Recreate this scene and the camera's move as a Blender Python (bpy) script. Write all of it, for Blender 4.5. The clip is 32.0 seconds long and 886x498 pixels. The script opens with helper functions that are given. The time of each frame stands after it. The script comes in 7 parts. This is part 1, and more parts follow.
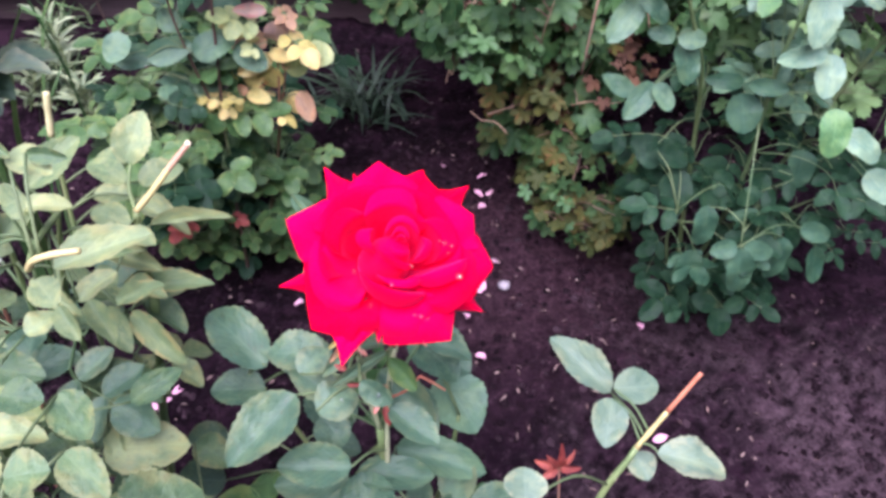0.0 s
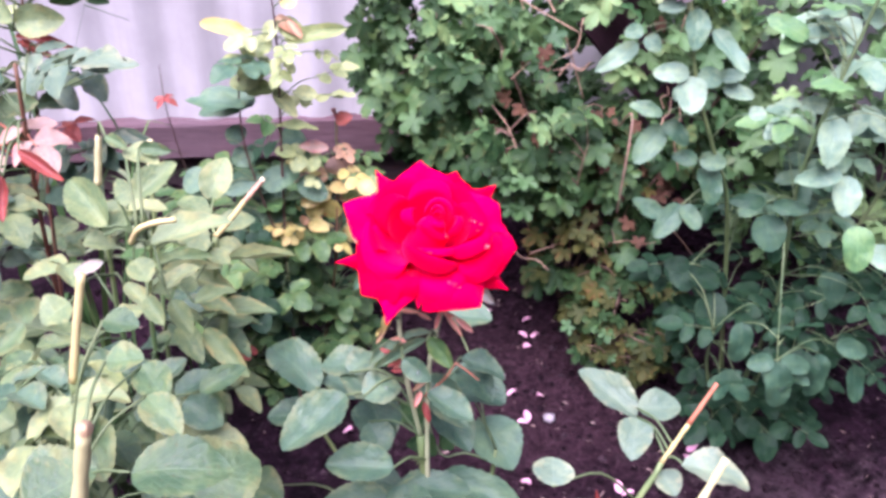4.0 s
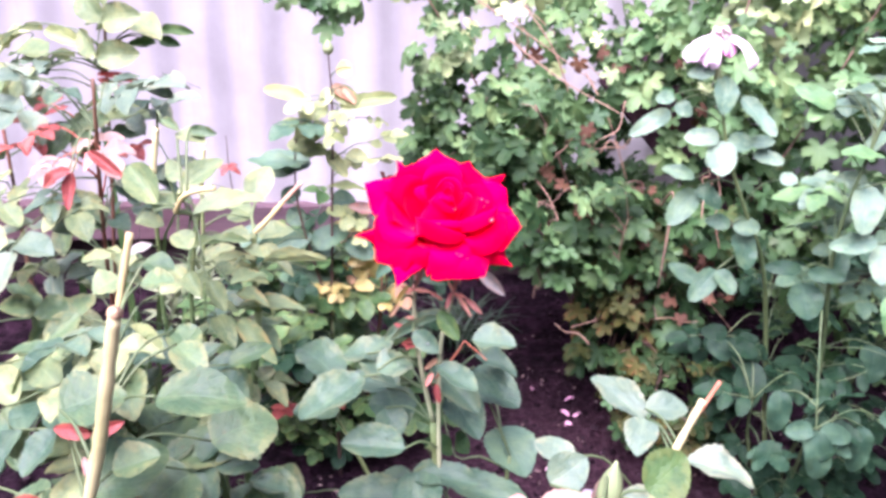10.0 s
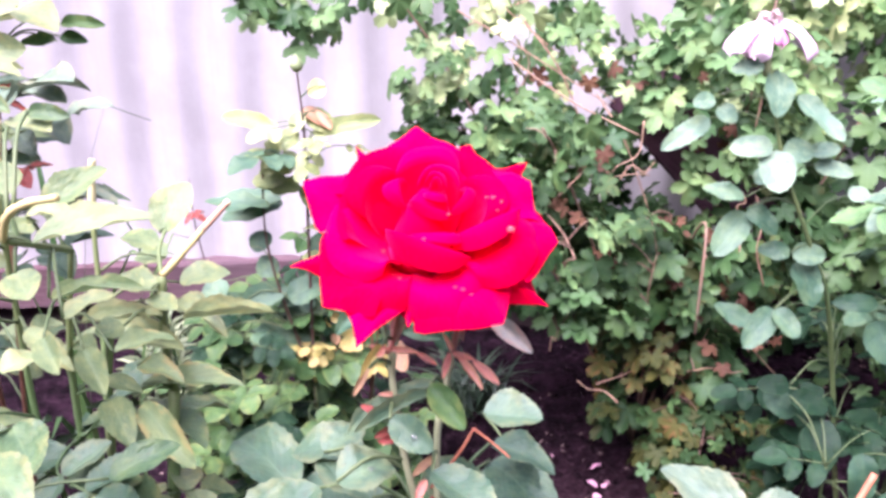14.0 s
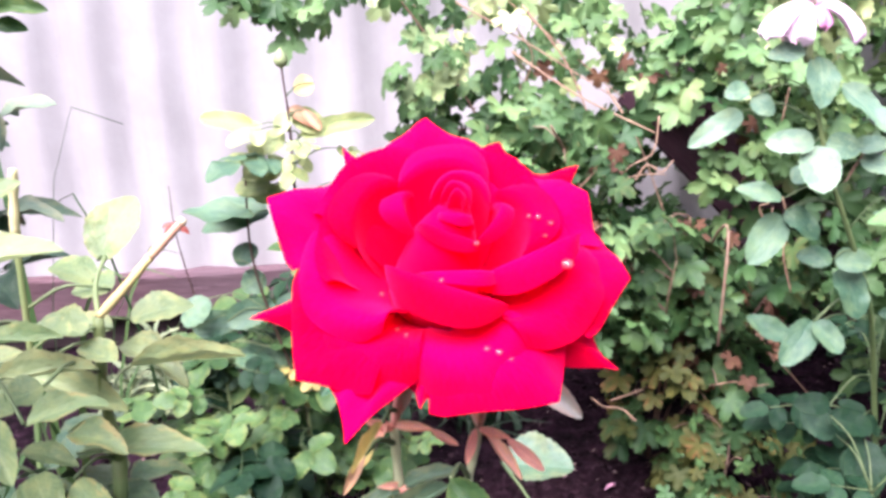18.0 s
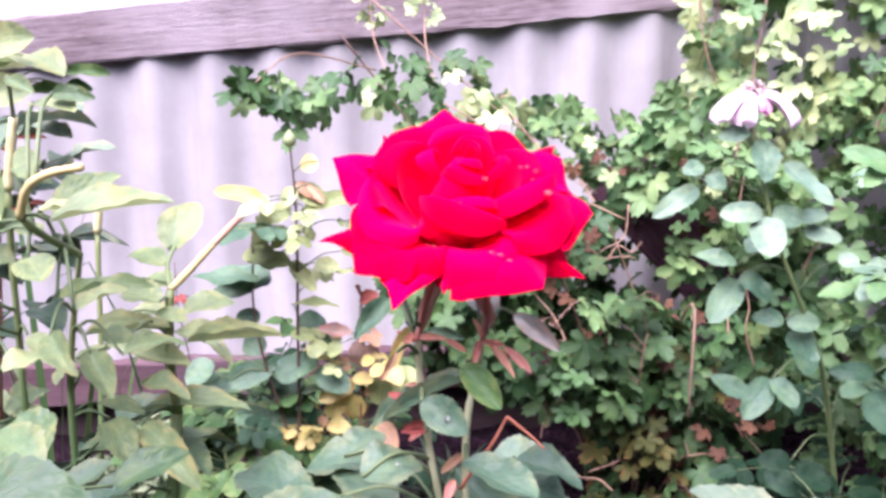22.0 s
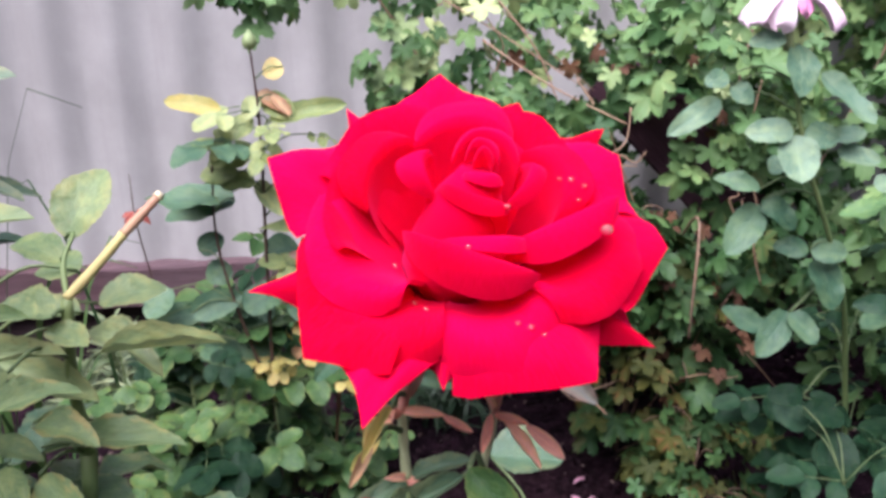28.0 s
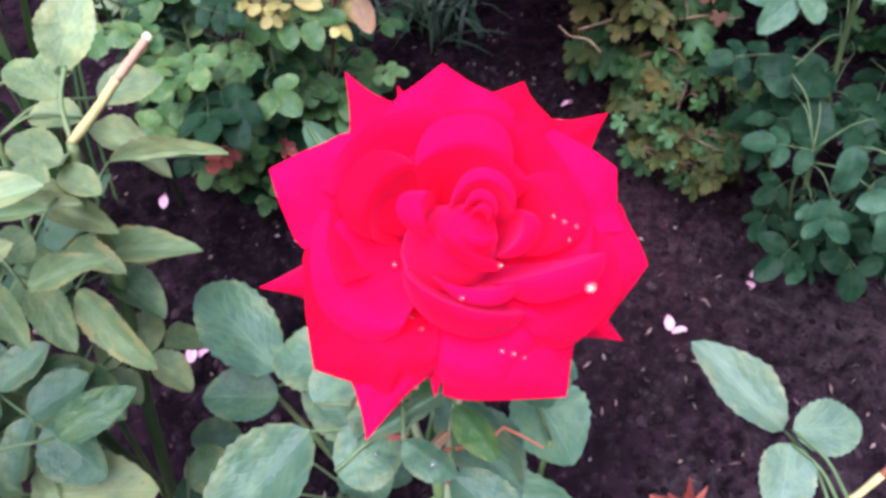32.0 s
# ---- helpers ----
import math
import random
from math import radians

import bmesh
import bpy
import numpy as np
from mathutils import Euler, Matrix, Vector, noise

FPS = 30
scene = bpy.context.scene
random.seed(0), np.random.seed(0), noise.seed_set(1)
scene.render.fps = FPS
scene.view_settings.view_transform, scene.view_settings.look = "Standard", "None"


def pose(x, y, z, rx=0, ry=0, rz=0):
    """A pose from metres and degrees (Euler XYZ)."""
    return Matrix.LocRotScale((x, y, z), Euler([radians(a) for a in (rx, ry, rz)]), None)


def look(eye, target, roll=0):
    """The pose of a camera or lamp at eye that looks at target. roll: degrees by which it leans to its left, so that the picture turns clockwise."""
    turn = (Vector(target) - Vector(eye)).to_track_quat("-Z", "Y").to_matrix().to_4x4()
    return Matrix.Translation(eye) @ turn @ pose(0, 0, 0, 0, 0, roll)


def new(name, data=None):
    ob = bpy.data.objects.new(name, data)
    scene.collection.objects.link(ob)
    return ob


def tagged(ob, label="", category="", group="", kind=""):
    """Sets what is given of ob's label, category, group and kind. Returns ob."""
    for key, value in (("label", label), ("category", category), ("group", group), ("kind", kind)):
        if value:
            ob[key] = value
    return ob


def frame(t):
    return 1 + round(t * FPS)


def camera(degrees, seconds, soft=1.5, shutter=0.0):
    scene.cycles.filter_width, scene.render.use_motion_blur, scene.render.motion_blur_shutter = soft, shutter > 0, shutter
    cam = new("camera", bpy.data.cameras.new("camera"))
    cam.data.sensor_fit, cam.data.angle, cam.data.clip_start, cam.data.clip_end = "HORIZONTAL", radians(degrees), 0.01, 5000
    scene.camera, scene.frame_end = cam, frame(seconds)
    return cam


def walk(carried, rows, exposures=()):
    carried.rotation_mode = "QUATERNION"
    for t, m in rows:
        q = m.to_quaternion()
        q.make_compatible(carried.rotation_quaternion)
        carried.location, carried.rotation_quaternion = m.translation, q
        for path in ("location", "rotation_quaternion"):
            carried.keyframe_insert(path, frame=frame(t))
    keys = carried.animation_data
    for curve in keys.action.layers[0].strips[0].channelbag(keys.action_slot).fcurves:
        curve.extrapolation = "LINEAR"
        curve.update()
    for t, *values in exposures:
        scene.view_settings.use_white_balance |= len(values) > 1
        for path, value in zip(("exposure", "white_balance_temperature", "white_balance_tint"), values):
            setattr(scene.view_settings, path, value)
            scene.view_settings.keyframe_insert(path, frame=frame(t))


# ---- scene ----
# ---- camera and walk ----
cam = camera(55.37, 32.0, soft=3.3, shutter=0.3)
walk(cam, [
    (0, pose(-0.0052, -0.2737, 0.9798, 46.99, -2.93, -4.88)),
    (1, pose(-0.0240, -0.3281, 0.9947, 49.32, -2.88, -5.68)),
    (1.5, pose(-0.0237, -0.3433, 0.9909, 50.29, -2.60, -4.98)),
    (2, pose(-0.0171, -0.3628, 0.9848, 51.92, -2.55, -4.16)),
    (3, pose(-0.0146, -0.3873, 0.9619, 56.98, -1.70, -3.93)),
    (6, pose(0.0567, -0.4128, 0.8918, 62.40, -0.61, 2.38)),
    (6.5, pose(0.0689, -0.4307, 0.8898, 62.56, -0.65, 2.10)),
    (7, pose(0.0665, -0.4394, 0.8878, 63.19, -1.06, 2.90)),
    (7.5, pose(0.0625, -0.4617, 0.8864, 64.29, -2.14, 4.10)),
    (8, pose(0.0566, -0.4771, 0.8828, 65.27, -1.94, 3.25)),
    (8.5, pose(0.0489, -0.4787, 0.8741, 66.66, -1.63, 2.62)),
    (9, pose(0.0422, -0.4790, 0.8763, 68.15, -1.49, 2.50)),
    (9.5, pose(0.0332, -0.4739, 0.8778, 68.18, -1.19, 2.22)),
    (10, pose(0.0275, -0.4665, 0.8793, 68.34, -0.76, 2.46)),
    (10.5, pose(0.0284, -0.4532, 0.8783, 68.32, -0.58, 1.88)),
    (11, pose(0.0307, -0.4415, 0.8766, 67.76, -0.82, 1.75)),
    (11.5, pose(0.0344, -0.4119, 0.8676, 67.43, 0.09, 1.00)),
    (12, pose(0.0369, -0.3889, 0.8544, 67.80, 0.61, 2.31)),
    (12.5, pose(0.0335, -0.3685, 0.8424, 68.96, 0.71, 2.62)),
    (13, pose(0.0329, -0.3411, 0.8281, 69.86, 1.09, 2.26)),
    (13.5, pose(0.0300, -0.3138, 0.8112, 70.84, 1.45, 2.35)),
    (14, pose(0.0257, -0.2911, 0.8006, 72.11, 1.48, 1.83)),
    (14.5, pose(0.0193, -0.2631, 0.7926, 72.67, 1.71, 2.21)),
    (17, pose(0.0142, -0.1970, 0.7835, 72.18, 1.84, 1.51)),
    (17.5, pose(0.0157, -0.1980, 0.7818, 72.42, 1.40, 1.62)),
    (18, pose(0.0154, -0.2014, 0.7827, 72.19, 2.28, 1.30)),
    (18.5, pose(0.0154, -0.2024, 0.7790, 72.12, 2.19, 1.20)),
    (19, pose(0.0140, -0.2098, 0.7814, 72.40, 2.19, 0.77)),
    (19.5, pose(0.0124, -0.2148, 0.7791, 72.56, 2.20, 0.43)),
    (20, pose(0.0119, -0.2227, 0.7793, 72.94, 2.11, 0.23)),
    (21, pose(0.0042, -0.2594, 0.7765, 75.09, 2.00, 0.78)),
    (22, pose(0.0030, -0.2976, 0.7484, 80.13, 1.32, 0.01)),
    (22.5, pose(0.0013, -0.3016, 0.7269, 82.43, 0.98, -0.49)),
    (23, pose(0.0021, -0.3021, 0.7131, 84.85, 1.12, -2.38)),
    (24, pose(-0.0055, -0.2832, 0.6942, 88.98, 2.42, -2.57)),
    (24.5, pose(-0.0083, -0.2626, 0.6868, 89.59, 3.14, -3.03)),
    (26.5, pose(-0.0100, -0.1834, 0.7292, 86.68, 3.35, -1.48)),
    (27, pose(-0.0036, -0.1787, 0.7460, 79.81, 2.34, -1.93)),
    (27.5, pose(-0.0007, -0.1808, 0.7621, 76.26, 1.48, -1.46)),
    (28, pose(0.0001, -0.1844, 0.7702, 71.88, 1.23, -1.27)),
    (28.5, pose(0.0006, -0.1844, 0.7841, 67.35, 0.45, -0.73)),
    (29, pose(0.0013, -0.1707, 0.8037, 64.35, 0.44, -0.27)),
    (29.5, pose(-0.0030, -0.1616, 0.8157, 59.43, -0.74, -0.03)),
    (30, pose(-0.0040, -0.1569, 0.8287, 54.12, -0.29, -0.14)),
    (30.5, pose(0.0016, -0.1442, 0.8407, 50.63, -0.01, -0.44)),
    (31, pose(0.0003, -0.1355, 0.8456, 48.31, -0.13, 0.26)),
    (31.5, pose(-0.0000, -0.1342, 0.8566, 45.31, -1.28, -0.32)),
    (32, pose(0.0005, -0.1363, 0.8682, 42.00, -0.85, -0.42)),
], exposures=[
    (0.0, 1.29, 5520, 33),
    (3.0, 1.47, 5560, 39),
    (6.0, 1.66, 5670, 42),
    (9.0, 1.84, 5670, 42),
    (14.0, 1.91, 5770, 39),
    (18.0, 1.92, 5900, 28),
    (20.0, 1.93, 5900, 28),
    (22.0, 1.71, 5750, 37),
    (24.5, 1.30, 5750, 36),
    (26.5, 1.23, 5950, 20),
    (27.0, 1.22, 5800, 23),
    (28.0, 0.96, 5850, 20),
    (29.0, 0.96, 5800, 20),
    (30.0, 1.08, 5480, 22),
    (32.0, 1.22, 5300, 22),
])

# ---- light: bright overcast sky with a faint, very soft sun ----
SUN_ELEV, SUN_TURN = radians(63), radians(205)
world = bpy.data.worlds.new("world")
scene.world = world
world.use_nodes = True
wn = world.node_tree
wn.nodes.clear()
sky = wn.nodes.new("ShaderNodeTexSky")
sky.sky_type, sky.sun_disc = "NISHITA", False
sky.sun_elevation, sky.sun_rotation = SUN_ELEV, SUN_TURN
sky.air_density, sky.dust_density, sky.ozone_density = 1.0, 6.0, 0.6
sky_out = wn.nodes.new("ShaderNodeBackground")
sky_out.inputs["Strength"].default_value = 0.09
sky_end = wn.nodes.new("ShaderNodeOutputWorld")
wn.links.new(sky.outputs[0], sky_out.inputs["Color"])
wn.links.new(sky_out.outputs[0], sky_end.inputs["Surface"])
sun_data = bpy.data.lights.new("sun", "SUN")
sun_data.energy, sun_data.angle, sun_data.color = 3.9, radians(60), (1.0, 0.97, 0.94)
sun = new("sun", sun_data)
sun.matrix_world = look((math.sin(SUN_TURN) * 20, math.cos(SUN_TURN) * 20, math.tan(SUN_ELEV) * 20), (0, 0, 0))


# ---- materials ----
class Nodes:
    """A node material with short calls."""

    def __init__(self, name):
        self.mat = bpy.data.materials.new(name)
        self.mat.use_nodes = True
        self.tree = self.mat.node_tree
        self.tree.nodes.clear()
        self.out = self.tree.nodes.new("ShaderNodeOutputMaterial")

    def add(self, kind, inputs=None, **props):
        n = self.tree.nodes.new("ShaderNode" + kind)
        if "operation" in props:
            n.operation = props["operation"]
        for k, v in (inputs or {}).items():
            if isinstance(v, bpy.types.NodeSocket):
                self.tree.links.new(v, n.inputs[k])
            else:
                n.inputs[k].default_value = v
        return n

    def noise(self, scale, detail=4.0, rough=0.6, vec=None, dist=0.0):
        ins = {"Scale": scale, "Detail": detail, "Roughness": rough, "Distortion": dist}
        if vec is not None:
            ins["Vector"] = vec
        return self.add("TexNoise", ins).outputs["Fac"]

    def ramp(self, fac, lo, hi, a=0.0, b=1.0):
        return self.add("MapRange", {"Value": fac, "From Min": lo, "From Max": hi, "To Min": a, "To Max": b}).outputs[0]

    def mix(self, fac, a, b, blend="MIX"):
        n = self.tree.nodes.new("ShaderNodeMix")
        n.data_type, n.blend_type = "RGBA", blend
        for i, v in ((0, fac), (6, a), (7, b)):
            if isinstance(v, bpy.types.NodeSocket):
                self.tree.links.new(v, n.inputs[i])
            elif i:
                n.inputs[i].default_value = (*v, 1.0)
            else:
                n.inputs[i].default_value = v
        return n.outputs[2]

    def math(self, op, a, b=0.0):
        n = self.add("Math", operation=op)
        for i, v in ((0, a), (1, b)):
            if isinstance(v, bpy.types.NodeSocket):
                self.tree.links.new(v, n.inputs[i])
            else:
                n.inputs[i].default_value = v
        return n.outputs[0]

    def bump(self, height, strength, distance):
        return self.add("Bump", {"Height": height, "Strength": strength, "Distance": distance}).outputs[0]

    def finish(self, color, rough=0.6, normal=None, spec=0.5, thin=0.0, thin_color=None, **more):
        ins = {"Base Color": color if isinstance(color, bpy.types.NodeSocket) else (*color, 1.0), "Roughness": rough,
               "Specular IOR Level": spec}
        if normal is not None:
            ins["Normal"] = normal
        ins.update(more)
        s = self.add("BsdfPrincipled", ins).outputs[0]
        if thin:
            tr = self.add("BsdfTranslucent", {"Color": thin_color if thin_color is not None else ins["Base Color"]}).outputs[0]
            m = self.add("MixShader", {0: thin})
            self.tree.links.new(s, m.inputs[1])
            self.tree.links.new(tr, m.inputs[2])
            s = m.outputs[0]
        self.tree.links.new(s, self.out.inputs["Surface"])
        return self.mat


def leaf_material(name, dark, light, edge=None, edge_amount=0.0, spots=0.0, rough=0.48, veins=1.0, spot_color=(0.10, 0.06, 0.02), thin=0.13, spec=0.34):
    """A leaf blade: its own tint, paler veins, blotches, a discoloured rim; u runs across, v along the blade."""
    m = Nodes(name)
    uv = m.add("UVMap").outputs[0]
    sep = m.add("SeparateXYZ", {0: uv})
    u, v = sep.outputs[0], sep.outputs[1]
    side = m.math("ABSOLUTE", m.math("SUBTRACT", u, 0.5))
    rnd = m.add("ObjectInfo").outputs["Random"]
    isl = m.add("NewGeometry").outputs["Random Per Island"]
    one = m.math("FRACT", m.math("ADD", rnd, isl))
    base = m.mix(one, dark, light)
    obj = m.add("TexCoord").outputs["Object"]
    shift = m.add("VectorMath", {0: obj, 1: m.add("CombineXYZ", {0: one, 1: one, 2: one}).outputs[0]}, operation="ADD").outputs[0]
    blot = m.noise(3.5, 4, 0.65, shift)
    base = m.mix(m.ramp(blot, 0.42, 0.64, 0.0, 0.45), base, (light[0] * 1.55, light[1] * 1.30, light[2] * 0.95))
    patch = m.noise(1.6, 3, 0.6, shift)
    base = m.mix(m.ramp(patch, 0.46, 0.60, 0.0, 0.40), base, (dark[0] * 0.7, dark[1] * 0.8, dark[2] * 0.95))
    rib = m.ramp(side, 0.0, 0.022, 1.0, 0.0)
    wave = m.math("FRACT", m.math("SUBTRACT", m.math("MULTIPLY", v, 8.0), m.math("MULTIPLY", side, 7.0)))
    vein = m.ramp(m.math("ABSOLUTE", m.math("SUBTRACT", wave, 0.5)), 0.0, 0.11, 1.0, 0.0)
    lines = m.math("MAXIMUM", rib, m.math("MULTIPLY", vein, 0.5))
    base = m.mix(m.math("MULTIPLY", lines, 0.22 * veins), base, tuple(min(1, c * 1.7 + 0.02) for c in light))
    if edge is not None:
        rim = m.math("ADD", m.math("MULTIPLY", side, 1.6), m.math("MULTIPLY", m.math("SUBTRACT", blot, 0.5), 1.9))
        rim = m.math("ADD", rim, m.math("MULTIPLY", m.math("SUBTRACT", one, 0.5), 0.7))
        base = m.mix(m.ramp(rim, 0.62, 0.95, 0.0, edge_amount), base, edge)
    if spots:
        sp = m.noise(16.0, 3, 0.6, shift)
        base = m.mix(m.ramp(sp, 0.61, 0.67, 0.0, spots), base, spot_color)
    h = m.math("SUBTRACT", m.math("MULTIPLY", m.noise(7.0, 2, 0.5, shift), 0.5), m.math("MULTIPLY", lines, 0.6))
    return m.finish(base, m.ramp(blot, 0.3, 0.8, rough - 0.06, rough + 0.10), m.bump(h, 0.22, 0.02), spec, thin)


def stem_material(name, a, b, scale=60.0, dark=0.3):
    m = Nodes(name)
    obj = m.add("TexCoord").outputs["Object"]
    n = m.noise(scale, 4, 0.65, obj)
    long = m.noise(9.0, 3, 0.6, obj)
    col = m.mix(m.ramp(long, 0.35, 0.65), a, b)
    col = m.mix(m.ramp(n, 0.48, 0.66, 0.0, dark), col, tuple(c * 0.45 for c in a))
    return m.finish(col, 0.55, m.bump(n, 0.4, 0.001), 0.4)


def petal_material(name, deep, light, rough=0.6, spec=0.2, sheen=0.0, thin=0.10):
    m = Nodes(name)
    uv = m.add("UVMap").outputs[0]
    sep = m.add("SeparateXYZ", {0: uv})
    obj = m.add("TexCoord").outputs["Object"]
    streak = m.noise(7.0, 3, 0.6, m.add("VectorMath", {0: uv, 1: (14.0, 1.2, 1.0)}, operation="MULTIPLY").outputs[0])
    blot = m.noise(38.0, 3, 0.55, obj)
    rnd = m.add("ObjectInfo").outputs["Random"]
    f = m.math("ADD", m.math("MULTIPLY", streak, 0.5), m.math("ADD", m.math("MULTIPLY", blot, 0.35), m.math("MULTIPLY", rnd, 0.25)))
    col = m.mix(m.ramp(f, 0.35, 0.8), deep, light)
    return m.finish(col, rough, m.bump(streak, 0.2, 0.0015), spec, thin, **{"Sheen Weight": sheen, "Sheen Roughness": 0.45, "Sheen Tint": (1.0, 0.08, 0.55, 1.0)})


LEAF_MAIN = leaf_material("rose_leaf_grey_green", (0.031, 0.076, 0.042), (0.083, 0.146, 0.086), (0.28, 0.24, 0.10), 0.2, 0.3)
LEAF_LEFT = leaf_material("rose_leaf_yellowing", (0.112, 0.178, 0.074), (0.262, 0.332, 0.160), (0.40, 0.34, 0.14), 0.3, 0.3, thin=0.30)
LEAF_YELLOWING = leaf_material("rose_leaf_brown_rimmed", (0.125, 0.205, 0.085), (0.255, 0.335, 0.150), (0.46, 0.34, 0.13), 0.6, 0.35, thin=0.34)
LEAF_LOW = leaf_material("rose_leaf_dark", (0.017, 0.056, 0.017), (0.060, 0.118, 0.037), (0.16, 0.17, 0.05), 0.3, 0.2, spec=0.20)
LEAF_BLUE = leaf_material("rose_leaf_blue_green", (0.032, 0.090, 0.048), (0.100, 0.178, 0.102), None, 0.0, 0.12)
LEAF_FRONT = leaf_material("rose_leaf_dull_green", (0.032, 0.076, 0.032), (0.102, 0.168, 0.074), (0.30, 0.26, 0.10), 0.3, 0.3)
LEAF_SHOOT = leaf_material("rose_leaf_pale_dull", (0.084, 0.138, 0.086), (0.140, 0.200, 0.132), (0.36, 0.32, 0.18), 0.3, 0.15)
LEAF_GREEN = leaf_material("rose_leaf_mid_green", (0.032, 0.088, 0.024), (0.088, 0.165, 0.050), (0.24, 0.24, 0.06), 0.3, 0.15)
LEAF_WEED = leaf_material("weed_leaf", (0.110, 0.160, 0.080), (0.240, 0.290, 0.170), None, 0.0, 0.0, 0.5, 0.4)
# pale upper leaves of the pink rose bush, sky light put into the colour
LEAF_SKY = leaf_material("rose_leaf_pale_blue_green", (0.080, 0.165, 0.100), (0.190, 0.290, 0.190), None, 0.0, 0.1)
# near-black copy for low and inner leaves, their shade put into the colour
LEAF_DEEP = leaf_material("rose_leaf_dark_shaded", (0.005, 0.022, 0.010), (0.020, 0.052, 0.026), None, 0.0, 0.15, 0.42, spec=0.10)
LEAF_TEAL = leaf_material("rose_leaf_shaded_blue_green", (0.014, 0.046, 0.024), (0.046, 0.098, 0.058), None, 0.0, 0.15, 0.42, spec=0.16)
LEAF_YOUNG = leaf_material("rose_leaf_light_green", (0.198, 0.261, 0.093), (0.351, 0.405, 0.187), None, 0.0, 0.1, thin=0.28)
LEAF_LIGHT = leaf_material("rose_leaf_fresh_green", (0.07, 0.17, 0.06), (0.15, 0.28, 0.11), None, 0.0, 0.1, thin=0.2)
LEAF_YELLOW = leaf_material("rose_leaf_yellow", (0.40, 0.36, 0.10), (0.54, 0.46, 0.18), (0.45, 0.28, 0.12), 0.4, 0.2, thin=0.28)
LEAF_PINKISH = leaf_material("rose_leaf_orange_pink", (0.28, 0.16, 0.095), (0.44, 0.29, 0.16), (0.38, 0.14, 0.10), 0.5, 0.2, thin=0.28)
LEAF_RED = leaf_material("rose_leaf_red", (0.20, 0.035, 0.032), (0.36, 0.10, 0.075), (0.14, 0.03, 0.02), 0.4, 0.2)
LEAF_PALE = leaf_material("rose_leaf_pale_underside", (0.24, 0.27, 0.22), (0.38, 0.36, 0.32), (0.46, 0.26, 0.22), 0.5, 0.1, thin=0.25)
LEAF_BLUSH = leaf_material("rose_leaf_blushing", (0.32, 0.21, 0.17), (0.46, 0.33, 0.27), (0.50, 0.18, 0.16), 0.6, 0.1, thin=0.25)
LEAF_CORAL = leaf_material("rose_stipule_coral", (0.78, 0.30, 0.25), (0.84, 0.48, 0.36), (0.60, 0.40, 0.16), 0.4, 0.1, thin=0.4)
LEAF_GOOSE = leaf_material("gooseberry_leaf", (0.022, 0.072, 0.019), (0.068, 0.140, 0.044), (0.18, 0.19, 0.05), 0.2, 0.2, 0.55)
# darker copy for low, inner and rear leaves: the bush's shade as colour
LEAF_GOOSE_SHADE = leaf_material("gooseberry_leaf_dark_shaded", (0.010, 0.035, 0.011), (0.037, 0.078, 0.026), (0.14, 0.12, 0.04), 0.35, 0.3, 0.55, spec=0.14)
# pale upper growth, its stronger light put into the colour
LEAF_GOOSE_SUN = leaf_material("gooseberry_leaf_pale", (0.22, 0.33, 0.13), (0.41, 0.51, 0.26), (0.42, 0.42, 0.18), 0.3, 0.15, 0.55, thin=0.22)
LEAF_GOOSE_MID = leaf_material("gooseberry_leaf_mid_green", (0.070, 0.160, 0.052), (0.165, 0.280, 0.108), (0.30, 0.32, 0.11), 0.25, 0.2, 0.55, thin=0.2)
LEAF_GOOSE_DRY = leaf_material("gooseberry_leaf_dried", (0.040, 0.020, 0.014), (0.125, 0.066, 0.040), (0.16, 0.11, 0.06), 0.5, 0.3, 0.65, spec=0.10)
LEAF_GOOSE_OLD = leaf_material("gooseberry_leaf_browning", (0.022, 0.036, 0.009), (0.071, 0.075, 0.019), (0.16, 0.07, 0.028), 0.7, 0.5, 0.6, spec=0.16)
GRASS_DARK = leaf_material("grass_blade_dark", (0.012, 0.030, 0.016), (0.040, 0.070, 0.038), None, 0.0, 0.0, 0.5, 0.2)
GRASS = leaf_material("grass_blade", (0.030, 0.070, 0.028), (0.095, 0.140, 0.055), None, 0.0, 0.0, 0.5, 0.2)
CANE_GREEN = stem_material("rose_cane_green", (0.10, 0.17, 0.06), (0.20, 0.24, 0.09))
STALK = stem_material("leaf_stalk_green", (0.06, 0.11, 0.04), (0.13, 0.17, 0.07))
CANE_RED = stem_material("rose_cane_reddish", (0.20, 0.07, 0.045), (0.13, 0.10, 0.05))
CANE_BLUSH = stem_material("rose_stalk_pink_red", (0.48, 0.10, 0.07), (0.42, 0.20, 0.10))
CANE_FRESH = stem_material("rose_stem_fresh_green", (0.38, 0.47, 0.25), (0.52, 0.50, 0.30))
CANE_RUST = stem_material("rose_stem_rusty", (0.48, 0.21, 0.17), (0.56, 0.32, 0.24))
CANE_DARK = stem_material("rose_cane_dark", (0.07, 0.035, 0.035), (0.10, 0.06, 0.04))
CANE_CUT = stem_material("cut_cane_pale", (0.44, 0.37, 0.13), (0.54, 0.46, 0.21), 60.0, 0.15)
CANE_WHITE = stem_material("cut_cane_bleached", (0.46, 0.44, 0.19), (0.58, 0.53, 0.27))
CANE_TIP = stem_material("cut_cane_red_tip", (0.40, 0.10, 0.05), (0.52, 0.22, 0.12))
CANE_TAN = stem_material("cut_cane_tan_end", (0.40, 0.22, 0.14), (0.52, 0.38, 0.20))
CUT_FACE = stem_material("cut_face", (0.70, 0.62, 0.40), (0.78, 0.70, 0.50))
